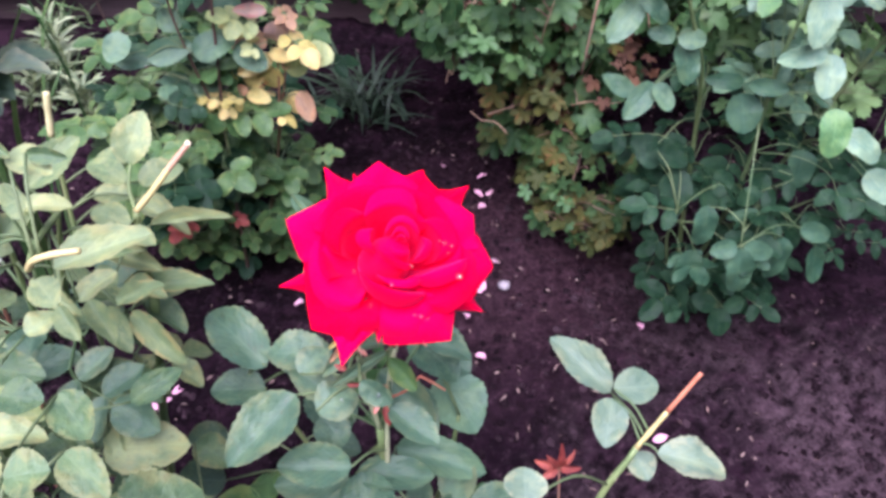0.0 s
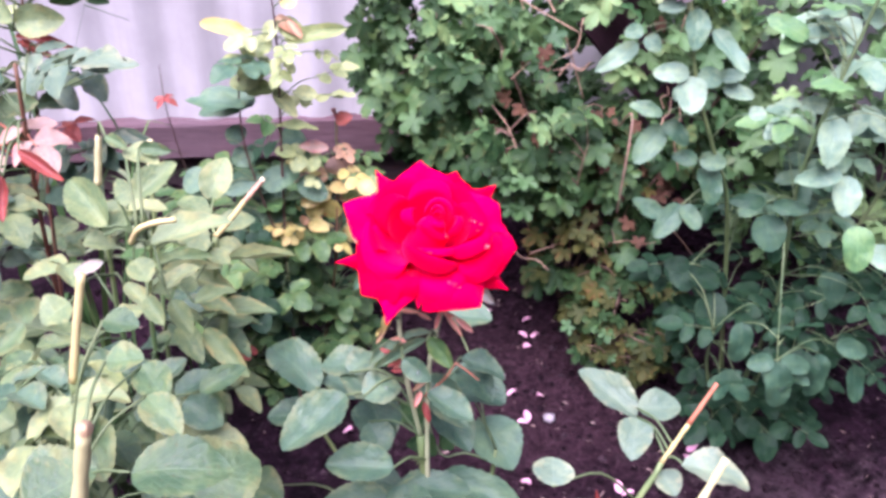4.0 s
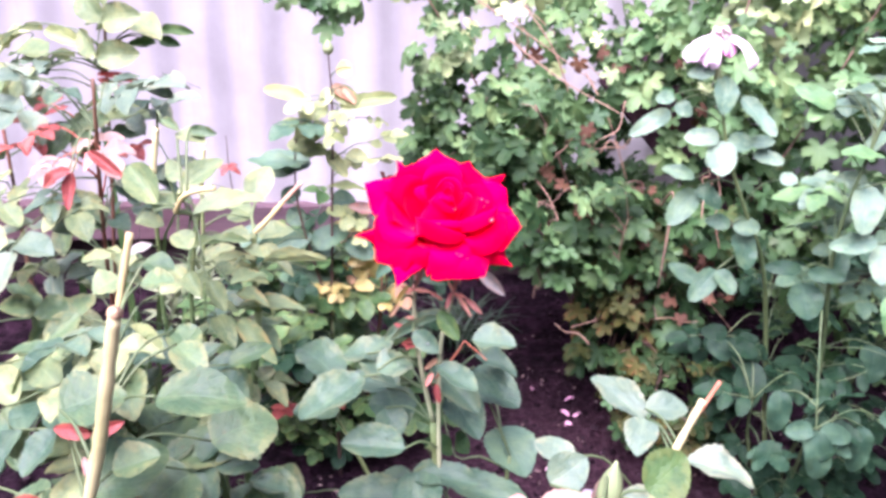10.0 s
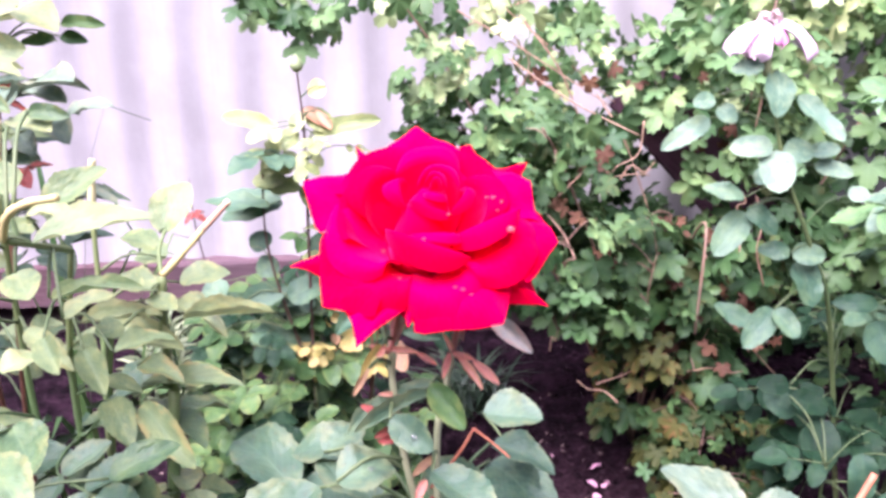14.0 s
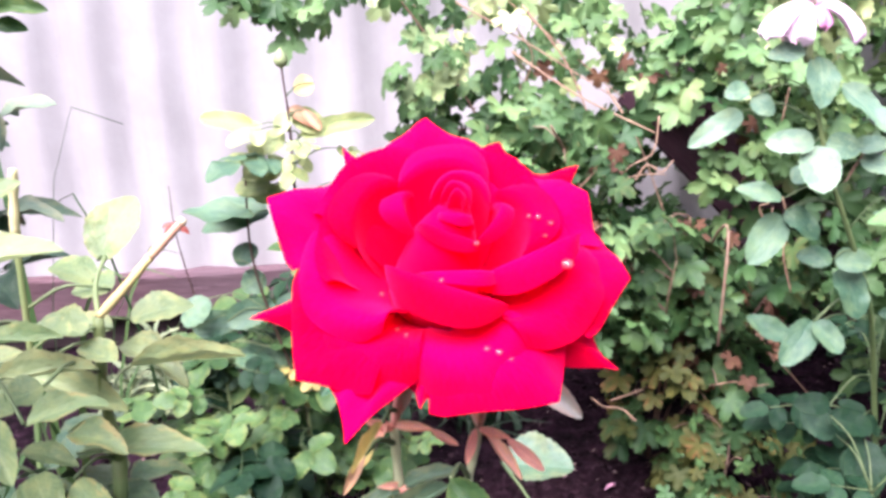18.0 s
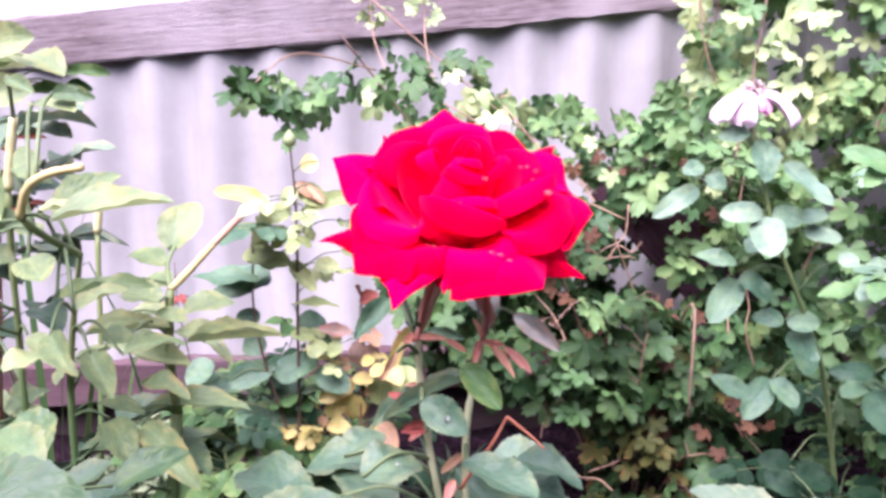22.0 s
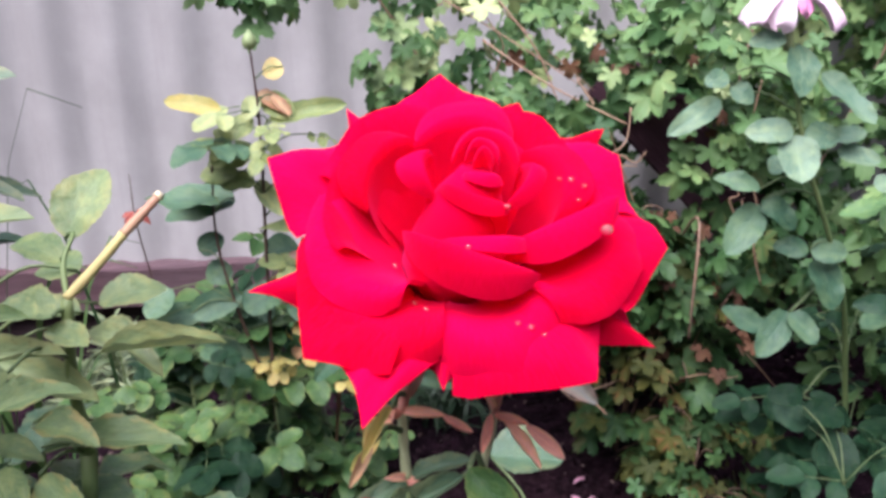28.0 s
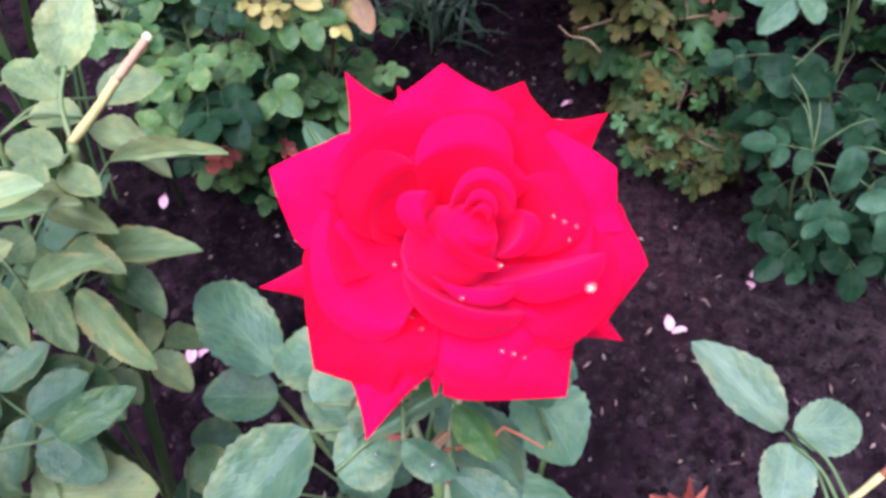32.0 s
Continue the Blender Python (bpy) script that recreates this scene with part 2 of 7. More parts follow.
CANE_WOOD = stem_material("gooseberry_cane", (0.13, 0.075, 0.055), (0.24, 0.15, 0.10))
CANE_TWIG = stem_material("gooseberry_twig_tan", (0.26, 0.15, 0.10), (0.37, 0.24, 0.155))
PETAL_RED = petal_material("red_petal", (0.74, 0.0004, 0.014), (0.90, 0.0016, 0.076), 0.9, 0.02, 0.25, 0.24)
PETAL_PINK = petal_material("faded_pink_petal", (0.74, 0.50, 0.63), (0.83, 0.72, 0.77))
PETAL_PINK_DEEP = petal_material("pink_petal_magenta", (0.60, 0.12, 0.36), (0.74, 0.38, 0.56))
PETAL_WILTED = petal_material("wilted_cream_petal", (0.70, 0.54, 0.50), (0.82, 0.70, 0.67))
PETAL_FALLEN = petal_material("fallen_pink_petal", (0.58, 0.26, 0.38), (0.76, 0.46, 0.54))
BUD_GREEN = stem_material("bud_green", (0.20, 0.28, 0.12), (0.30, 0.34, 0.16))


def soil_material():
    m = Nodes("garden_soil")
    obj = m.add("TexCoord").outputs["Object"]
    big = m.noise(2.2, 5, 0.6, obj)
    mid = m.noise(16.0, 6, 0.7, obj)
    fine = m.noise(75.0, 6, 0.8, obj)
    lump = m.noise(38.0, 5, 0.7, obj)
    col = m.mix(m.ramp(big, 0.40, 0.60), (0.0030, 0.0014, 0.0024), (0.0135, 0.0055, 0.0105))
    col = m.mix(m.ramp(mid, 0.46, 0.60, 0.0, 0.8), col, (0.032, 0.0140, 0.0235))
    col = m.mix(m.ramp(fine, 0.55, 0.64, 0.0, 0.5), col, (0.096, 0.054, 0.070))
    # hollows between lumps nearly black: their shade put into the colour
    col = m.mix(m.ramp(lump, 0.48, 0.36, 0.0, 0.85), col, (0.0014, 0.0005, 0.0010))
    # a reddish trodden strip between the bushes
    gap = m.add("VectorMath", {0: obj, 1: (0.19, 0.72, 0.0)}, operation="DISTANCE").outputs["Value"]
    trod = m.math("ADD", gap, m.math("MULTIPLY", m.math("SUBTRACT", big, 0.5), 0.5))
    col = m.mix(m.ramp(trod, 0.36, 0.12, 0.0, 0.8), col, m.mix(m.ramp(fine, 0.40, 0.62), (0.018, 0.0070, 0.0115), (0.072, 0.036, 0.046)))
    # a drier stretch at the bed's open side, paler also by light put into colour
    gap = m.add("VectorMath", {0: obj, 1: (0.66, 0.12, 0.0)}, operation="DISTANCE").outputs["Value"]
    dry = m.math("ADD", gap, m.math("ADD", m.math("MULTIPLY", m.math("SUBTRACT", mid, 0.5), 0.6), m.math("MULTIPLY", m.math("SUBTRACT", big, 0.5), 1.6)))
    col = m.mix(m.ramp(dry, 0.52, 0.16, 0.0, 0.75), col, m.mix(m.ramp(m.math("ADD", m.math("MULTIPLY", fine, 0.5), m.math("MULTIPLY", lump, 0.5)), 0.42, 0.58), (0.009, 0.0045, 0.0065), (0.130, 0.084, 0.098)))
    h = m.math("ADD", m.math("MULTIPLY", mid, 0.5), m.math("ADD", m.math("MULTIPLY", lump, 0.35), m.math("MULTIPLY", fine, 0.25)))
    return m.finish(col, 0.92, m.bump(h, 1.0, 0.05), 0.06)


def wood_material(name, a, b, grey, tint=0.5):
    """Weathered timber: grain along x, cracks, grey patina, rusty streaks."""
    m = Nodes(name)
    obj = m.add("TexCoord").outputs["Object"]
    grain = m.noise(7.0, 6, 0.7, m.add("VectorMath", {0: obj, 1: (1.3, 24.0, 24.0)}, operation="MULTIPLY").outputs[0], 0.6)
    patch = m.noise(3.2, 4, 0.6, obj)
    fine = m.noise(120.0, 4, 0.7, m.add("VectorMath", {0: obj, 1: (0.12, 1.0, 1.0)}, operation="MULTIPLY").outputs[0])
    col = m.mix(m.ramp(grain, 0.35, 0.65), a, b)
    col = m.mix(m.ramp(patch, 0.42, 0.62, 0.0, tint), col, grey)
    col = m.mix(m.ramp(grain, 0.60, 0.70, 0.0, 0.8), col, tuple(c * 0.35 for c in a))
    rust = m.noise(4.5, 3, 0.6, m.add("VectorMath", {0: obj, 1: (1.0, 3.0, 6.0)}, operation="MULTIPLY").outputs[0])
    col = m.mix(m.ramp(rust, 0.66, 0.74, 0.0, 0.45), col, (0.24, 0.10, 0.05))
    h = m.math("ADD", grain, m.math("MULTIPLY", fine, 0.4))
    return m.finish(col, 0.85, m.bump(h, 0.7, 0.004), 0.3)


def sheet_material(name, a, b, stain):
    """Grey fibre-cement sheet with rain streaks and fine grit."""
    m = Nodes(name)
    obj = m.add("TexCoord").outputs["Object"]
    streak = m.noise(5.0, 5, 0.65, m.add("VectorMath", {0: obj, 1: (6.0, 6.0, 0.5)}, operation="MULTIPLY").outputs[0])
    patch = m.noise(2.6, 5, 0.65, obj)
    grit = m.noise(260.0, 3, 0.7, obj)
    col = m.mix(m.ramp(patch, 0.4, 0.6), a, b)
    col = m.mix(m.ramp(streak, 0.5, 0.8, 0.0, 0.45), col, stain)
    col = m.mix(m.ramp(grit, 0.55, 0.8, 0.0, 0.25), col, tuple(c * 0.6 for c in a))
    return m.finish(col, 0.8, m.bump(m.math("ADD", grit, streak), 0.25, 0.002), 0.3)


SOIL = soil_material()
PLANK = wood_material("weathered_grey_plank", (0.085, 0.060, 0.064), (0.260, 0.212, 0.216), (0.34, 0.30, 0.31), 0.65)
RAIL = wood_material("weathered_brown_rail", (0.058, 0.029, 0.034), (0.118, 0.066, 0.074), (0.115, 0.078, 0.090))
BOARD_DARK = wood_material("dark_old_board", (0.022, 0.012, 0.016), (0.045, 0.027, 0.034), (0.045, 0.030, 0.038))
BOARD_MAROON = wood_material("maroon_old_board", (0.040, 0.014, 0.024), (0.075, 0.032, 0.044), (0.070, 0.040, 0.052))
BOARD_BASE = wood_material("foundation_board", (0.040, 0.024, 0.026), (0.070, 0.045, 0.047), (0.075, 0.055, 0.057))
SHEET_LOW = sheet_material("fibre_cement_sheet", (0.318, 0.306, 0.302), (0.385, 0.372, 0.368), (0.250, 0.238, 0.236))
# paler tone for the upper row
SHEET_TOP = sheet_material("fibre_cement_sheet_pale", (0.60, 0.58, 0.59), (0.66, 0.64, 0.64), (0.53, 0.51, 0.52))
STONE = stem_material("stone_grey", (0.20, 0.17, 0.18), (0.30, 0.27, 0.28), 90.0)
clod = Nodes("soil_crumb")
isl = clod.add("NewGeometry").outputs["Random Per Island"]
grit = clod.noise(300.0, 3, 0.6, clod.add("TexCoord").outputs["Object"])
tone = clod.mix(clod.ramp(isl, 0.55, 1.0), (0.004, 0.002, 0.003), (0.038, 0.023, 0.028))
CLOD = clod.finish(clod.mix(clod.ramp(grit, 0.4, 0.7, 0.0, 0.5), tone, (0.03, 0.017, 0.022)), 0.9, None, 0.03)
LITTER = stem_material("dry_leaf_litter", (0.12, 0.07, 0.06), (0.22, 0.15, 0.13), 70.0)

wet = Nodes("water_drop")
WATER = wet.finish((1.0, 1.0, 1.0), 0.10, None, 1.0, **{"Transmission Weight": 0.93, "IOR": 1.33})

# ---- mesh tools ----
NORMALS = dict(U=(0, -0.35, 0.94), F=(0, -0.8, 0.6), V=(0, -0.97, 0.25), L=(-0.5, -0.5, 0.7), R=(0.5, -0.5, 0.7), N=(0, -0.6, 0.8), H=(0.1, -0.1, 0.99))


def mesh_from(name, verts, faces, uvs=None, smooth=True, mat=None):
    me = bpy.data.meshes.new(name)
    me.from_pydata([tuple(v) for v in verts], [], faces)
    if uvs is not None:
        layer = me.uv_layers.new(name="UVMap")
        idx = np.zeros(len(me.loops), dtype=np.int32)
        me.loops.foreach_get("vertex_index", idx)
        layer.data.foreach_set("uv", np.asarray(uvs, dtype=np.float32)[idx].ravel())
    if smooth:
        me.polygons.foreach_set("use_smooth", [True] * len(me.polygons))
    if mat is not None:
        me.materials.append(mat)
    me.update()
    return me


def part(name, me, material, parent, label="", m=None):
    """Links a mesh as one object under a thing or a part. The material sits on the object, so that meshes can be shared."""
    ob = new(name, me)
    if material is not None:
        if not me.materials:
            me.materials.append(material)
        if me.materials[0] != material:
            ob.material_slots[0].link = "OBJECT"
            ob.material_slots[0].material = material
    if parent is not None:
        ob.parent = parent
        ob.matrix_parent_inverse = parent.matrix_basis.inverted()
    if m is not None:
        ob.matrix_basis = m
    if label:
        tagged(ob, label)
    return ob


def thing(name, at, label, category, group=""):
    e = new(name)
    e.empty_display_size = 0.02
    e.matrix_basis = Matrix.Translation(at)
    return tagged(e, label, category, group)


def rose_blade(seed, along=20, across=3, serr=0.030, curl=0.10, fold=0.14, wave=0.03, lean=0.0, blunt=0.62):
    """A toothed, pointed oval blade of length 1 along y and width 1, creased on its midrib."""
    rng = random.Random(seed)
    ph = rng.uniform(0, 6)
    verts, uvs, faces = [], [], []
    cols = 2 * across + 1
    for i in range(along + 1):
        v = i / along
        w = (math.sin(math.pi * v ** 0.88) ** blunt) * (1 - 0.08 * v) if 0 < v < 1 else 0.0
        w *= 1.0 + (serr if i % 2 else -serr)
        for j in range(cols):
            s = (j - across) / across
            x = 0.5 * w * s
            z = fold * abs(s) ** 1.2 * w - curl * (v - 0.35) ** 2 * 2.2 + wave * math.sin(ph + 9 * v) * s * w
            z += 0.012 * math.sin(v * 25 + abs(s) * 3) * abs(s) * w
            verts.append((x + lean * v * v, v, z))
            uvs.append((0.5 + 0.5 * s, v))
    for i in range(along):
        for j in range(cols - 1):
            a = i * cols + j
            faces.append((a, a + 1, a + cols + 1, a + cols))
    return verts, faces, uvs


def lobed_blade(seed, cup=0.18, steps=9):
    """A gooseberry leaf, length and width about 1: five toothed lobes fanned round the stalk's end, each creased on its rib."""
    rng = random.Random(seed)
    heads = [(-112, 0.44), (-56, 0.60), (0, 0.70), (56, 0.60), (112, 0.44)]
    heads = [(a + rng.uniform(-6, 6), l * rng.uniform(0.9, 1.1)) for a, l in heads]
    cuts = [-152] + [(heads[k][0] + heads[k + 1][0]) / 2 for k in range(4)] + [152]
    verts, uvs, faces = [(0, 0.20, 0)], [(0.5, 0.0)], []
    prev = None
    for k, (mid, length) in enumerate(heads):
        for i in range(steps + (1 if k == 4 else 0)):
            q = i / steps
            a = cuts[k] + (cuts[k + 1] - cuts[k]) * q
            away = abs(2 * q - 1)
            tooth = 0.09 if i % 2 else -0.05
            r = length * (1 - 0.36 * away ** 1.9) * (1 + tooth)
            w = radians(a)
            lift = 0.10 * away - cup * (r / 0.6) ** 2 * 0.6 + rng.uniform(-0.02, 0.02)
            ids = []
            for ring in (0.52, 1.0):
                rr = r * ring if ring == 1.0 else (0.30 + 0.35 * (r - 0.30))
                z = lift if ring == 1.0 else 0.05 * away - cup * 0.12
                verts.append((rr * math.sin(w), 0.20 + rr * math.cos(w), z))
                uvs.append((0.5 + (q - 0.5) * 0.9, 0.5 * ring / 0.52 if ring < 1 else 1.0))
                ids.append(len(verts) - 1)
            if prev:
                faces.append((0, ids[0], prev[0]))
                faces.append((prev[0], ids[0], ids[1], prev[1]))
            prev = ids
    return verts, faces, uvs


ROSE_DATA = [rose_blade(1, curl=0.06), rose_blade(2, curl=0.16, fold=0.10), rose_blade(3, curl=0.02, fold=0.20), rose_blade(4, curl=0.22, wave=0.06, lean=0.06),
             rose_blade(5, curl=0.10, wave=0.05, lean=-0.07), rose_blade(6, curl=-0.08, fold=0.16)]
ROSE_BLADES = [mesh_from("rose_leaf", *d) for d in ROSE_DATA]
ROUND_DATA = [rose_blade(31, 15, 2, 0.022, 0.05, 0.06, 0.03, 0.0, 0.47), rose_blade(32, 15, 2, 0.022, 0.12, 0.05, 0.04, 0.04, 0.5), rose_blade(33, 15, 2, 0.022, 0.02, 0.10, 0.03, -0.04, 0.47), rose_blade(34, 15, 2, 0.022, -0.05, 0.08, 0.05, 0.0, 0.52), rose_blade(35, 15, 2, 0.022, 0.18, 0.05, 0.06, 0.05, 0.5)]
ROUND_BLADES = [mesh_from("rose_leaf_round", *d) for d in ROUND_DATA]
SMALL_DATA = [rose_blade(11, 7, 1, 0.02, 0.08), rose_blade(12, 7, 1, 0.02, 0.18, 0.10), rose_blade(13, 7, 1, 0.02, 0.02, 0.2), rose_blade(14, 7, 1, 0.04, 0.25, 0.1, 0.05, 0.06)]
SMALL_BLADES = [mesh_from("rose_leaf_small", *d) for d in SMALL_DATA]
LOBED_DATA = [lobed_blade(21), lobed_blade(22, 0.05), lobed_blade(23, cup=0.28), lobed_blade(24, cup=-0.08), lobed_blade(25, cup=0.15)]
LOBED_BLADES = [mesh_from("lobed_leaf", *d) for d in LOBED_DATA]


def bud_mesh(r, length, sides=12):
    """A closed bud: a lathed drop with faint ribs, its base at the origin."""
    prof = ((0.25, 0.0), (0.72, 0.10), (1.0, 0.30), (0.98, 0.48), (0.74, 0.68), (0.40, 0.84), (0.22, 0.93), (0.06, 1.0))
    verts = [(r * q * (1 + 0.05 * math.cos(5 * a)) * math.cos(a), r * q * (1 + 0.05 * math.cos(5 * a)) * math.sin(a), length * h) for q, h in prof for a in (2 * math.pi * k / sides for k in range(sides))]
    faces = [(i * sides + k, i * sides + (k + 1) % sides, (i + 1) * sides + (k + 1) % sides, (i + 1) * sides + k) for i in range(len(prof) - 1) for k in range(sides)]
    faces += [tuple(range(sides))[::-1], tuple((len(prof) - 1) * sides + k for k in range(sides))]
    return mesh_from("flower_bud", verts, faces)


def blade_pose(base, tip, width, normal):
    """The pose that lays a unit blade from base to tip."""
    y = Vector(tip) - Vector(base)
    n = Vector(normal)
    x = y.cross(n)
    if x.length < 1e-6:
        x = y.orthogonal()
    x.normalize()
    z = x.cross(y.normalized())
    L = y.length
    yn = y.normalized()
    m = Matrix(((x.x * width, yn.x * L, z.x * L, base[0]), (x.y * width, yn.y * L, z.y * L, base[1]), (x.z * width, yn.z * L, z.z * L, base[2]), (0, 0, 0, 1)))
    return m


def smooth_path(pts, steps=6):
    """A Catmull-Rom path through the points."""
    p = [Vector(q) for q in pts]
    if len(p) == 2:
        return [p[0].lerp(p[1], k / steps) for k in range(steps + 1)]
    p = [2 * p[0] - p[1]] + p + [2 * p[-1] - p[-2]]
    out = []
    for i in range(1, len(p) - 2):
        for k in range(steps):
            t = k / steps
            a, b, c, d = p[i - 1], p[i], p[i + 1], p[i + 2]
            out.append(0.5 * ((2 * b) + (c - a) * t + (2 * a - 5 * b + 4 * c - d) * t * t + (3 * b - a - 3 * c + d) * t ** 3))
    out.append(p[-2])
    return out


def tube(path, r0, r1, sides=7, knots=0.0, seed=0, cap=True):
    """A tapered, slightly knotty stem along a path."""
    rng = random.Random(seed)
    verts, faces = [], []
    n = len(path)
    ref = Vector((0.3, 1, 0.2)).normalized()
    for i, c in enumerate(path):
        d = (path[min(i + 1, n - 1)] - path[max(i - 1, 0)]).normalized()
        x = d.cross(ref)
        if x.length < 0.05:
            x = d.cross(Vector((1, 0, 0)))
        x.normalize()
        y = d.cross(x)
        r = (r0 + (r1 - r0) * i / (n - 1)) * (1 + knots * rng.uniform(-1, 1))
        for k in range(sides):
            a = 2 * math.pi * k / sides
            verts.append(c + (x * math.cos(a) + y * math.sin(a)) * r)
    for i in range(n - 1):
        for k in range(sides):
            a, b = i * sides + k, i * sides + (k + 1) % sides
            faces.append((a, b, b + sides, a + sides))
    if cap:
        faces.append(tuple(range(sides))[::-1])
        faces.append(tuple((n - 1) * sides + k for k in range(sides)))
    return verts, faces


class Bush:
    """A plant: an Empty on the ground that parents its canes, stalks and leaves."""

    def __init__(self, name, at, label, category, leaf_mat, blades=ROSE_BLADES, seed=0, group="", leaf_name="leaf"):
        self.root = thing(name, at, label, category, group)
        self.nodes, self.mat, self.blades, self.rng = [], leaf_mat, blades, random.Random(seed)
        self.leaf_name, self.count, self.round = leaf_name, 0, 1.0

    def cane(self, pts, r0, r1, mat, name="cane", label="", knots=0.12, thorns=0, parent=None, sides=8):
        path = smooth_path(pts, 7)
        verts, faces = tube(path, r0, r1, sides, knots, len(self.nodes))
        if thorns:
            for _ in range(thorns):
                i = self.rng.randrange(1, len(path) - 1)
                d = (path[i + 1] - path[i - 1]).normalized()
                side = d.cross(Vector((self.rng.uniform(-1, 1), self.rng.uniform(-1, 1), 0.1))).normalized()
                r = r0 + (r1 - r0) * i / len(path)
                b = path[i] + side * r * 0.7
                o = len(verts)
                q = d.cross(side) * r * 0.35
                verts += [b + d * r * 0.9, b - d * r * 0.9 + q, b - d * r * 0.9 - q, b + side * r * 2.3 - d * r * 0.6]
                faces += [(o, o + 1, o + 3), (o + 1, o + 2, o + 3), (o + 2, o, o + 3)]
        self.nodes += path
        return part(name, mesh_from(name, verts, faces), mat, parent or self.root, label)

    def near(self, p):
        p = Vector(p)
        below = [q for q in self.nodes if q.z < p.z + 0.02] or self.nodes
        return min(below, key=lambda q: (q - p).length + 0.25 * max(0, q.z - p.z + 0.03))

    def stalk(self, p, mat=STALK, r=0.0007, keep=False):
        """A thin stalk from the nearest cane to p."""
        a, b = self.near(p), Vector(p)
        mid = a.lerp(b, 0.5) + Vector((0, 0, 0.18 * (b - a).length))
        path = smooth_path([a, mid, b], 4)
        if keep:
            self.nodes += path[2:]
        verts, faces = tube(path, r * 1.3, r, 5, 0.05)
        return part("leaf_stalk", mesh_from("leaf_stalk", verts, faces), mat, self.root)

    def leaf(self, base, tip, width, normal="N", mat=None, stalk=True, label="", stalk_mat=STALK):
        n = NORMALS[normal] if isinstance(normal, str) else normal
        jig = Vector(n) + Vector([self.rng.uniform(-0.16, 0.16) for _ in range(3)])
        me = self.blades[self.rng.randrange(len(self.blades))]
        self.count += 1
        if stalk and self.nodes:
            self.stalk(base, stalk_mat)
        return part(self.leaf_name, me, mat or self.mat, self.root, label, blade_pose(base, tip, width, jig))

    def spray(self, tip_base, way, size, leaflets=5, mat=None, up=(0, -0.3, 1), stalk_mat=STALK, droop=0.25):
        """A compound leaf: a stalk, a leaflet at its end and pairs along it."""
        rng, b = self.rng, Vector(tip_base)
        y = Vector(way).normalized()
        n = Vector(up).normalized()
        x = y.cross(n)
        if x.length < 0.1:
            x = y.orthogonal()
        x.normalize()
        n = x.cross(y)
        L = size * (1.1 if leaflets > 3 else 0.6)
        a = self.near(b)
        mid = a.lerp(b, 0.55) + Vector((0, 0, 0.12 * (b - a).length))
        path = smooth_path([a, mid, b, b + y * L], 3)
        verts, faces = tube(path, 0.0010, 0.0005, 5, 0.05)
        part("leaf_stalk", mesh_from("leaf_stalk", verts, faces), stalk_mat, self.root)
        ends = [(b + y * L, y, 1.0)]
        for k in range((leaflets - 1) // 2):
            f = 0.75 - 0.62 * k
            for s in (-1, 1):
                ends.append((b + y * L * f, (y * rng.uniform(0.25, 0.5) + x * s).normalized(), 0.92 - 0.1 * k))
        for p, d, k in ends:
            l = size * k * rng.uniform(0.88, 1.1)
            d = (d - n * droop * rng.uniform(0.3, 1.4)).normalized()
            self.leaf(p, p + d * l, l * rng.uniform(0.62, 0.74) * self.round, n, mat, stalk=False)

    def fill(self, count, spots, size, mats, leaflets=(3, 5, 5), out=0.7, stalk_mat=STALK):
        """Compound leaves about ellipsoids (centre, radii), turned outwards and up."""
        rng = self.rng
        for k in range(count):
            c, r = spots[k % len(spots)]
            d = Vector((rng.gauss(0, 1), rng.gauss(0, 1) - 0.35, rng.gauss(0, 1) + 0.15)).normalized()
            q = rng.uniform(0.55, 1.0)
            p = Vector((c[0] + d.x * r[0] * q, c[1] + d.y * r[1] * q, max(0.03, c[2] + d.z * r[2] * q)))
            way = Vector((d.x + rng.uniform(-0.5, 0.5), d.y + rng.uniform(-0.5, 0.3), rng.uniform(-0.35, 0.35)))
            up = Vector((d.x * out * 0.6 + rng.uniform(-0.3, 0.3), d.y * out - 0.25 + rng.uniform(-0.2, 0.2), 0.85))
            self.spray(p, way, size * rng.uniform(0.6, 1.2), rng.choice(leaflets), rng.choice(mats), up, stalk_mat)


# ---- ground: one sheet of dug garden soil ----
def ground_height(x, y):
    q = Vector((x, y, 0))
    h = 0.020 * noise.noise(q * 2.3) + 0.014 * noise.noise(q * 7.0) + 0.010 * noise.noise(q * 19.0) + 0.008 * noise.noise(q * 41.0) + 0.005 * noise.noise(q * 83.0)
    far = max(0.0, max(abs(x), abs(y)) - 2.0)
    return h / (1 + far * 0.4)


def axis_steps(lo, hi, fine):
    a = list(np.arange(lo, hi + fine / 2, fine))
    out, s = [], fine
    x = hi
    while x < 400:
        s *= 1.35
        x += s
        out.append(x)
    low, s, x = [], fine, lo
    while x > -400:
        s *= 1.35
        x -= s
        low.append(x)
    return low[::-1] + a + out


gx, gy = axis_steps(-0.75, 1.0, 0.0075), axis_steps(-0.1, 1.5, 0.0075)
gv = [(x, y, ground_height(x, y)) for y in gy for x in gx]
gf = [(j * len(gx) + i, j * len(gx) + i + 1, (j + 1) * len(gx) + i + 1, (j + 1) * len(gx) + i) for j in range(len(gy) - 1) for i in range(len(gx) - 1)]
ground = part("ground", mesh_from("ground", gv, gf), SOIL, None)
tagged(ground, "dark damp dug garden soil with crumbs and clods", "ground", kind="structure")


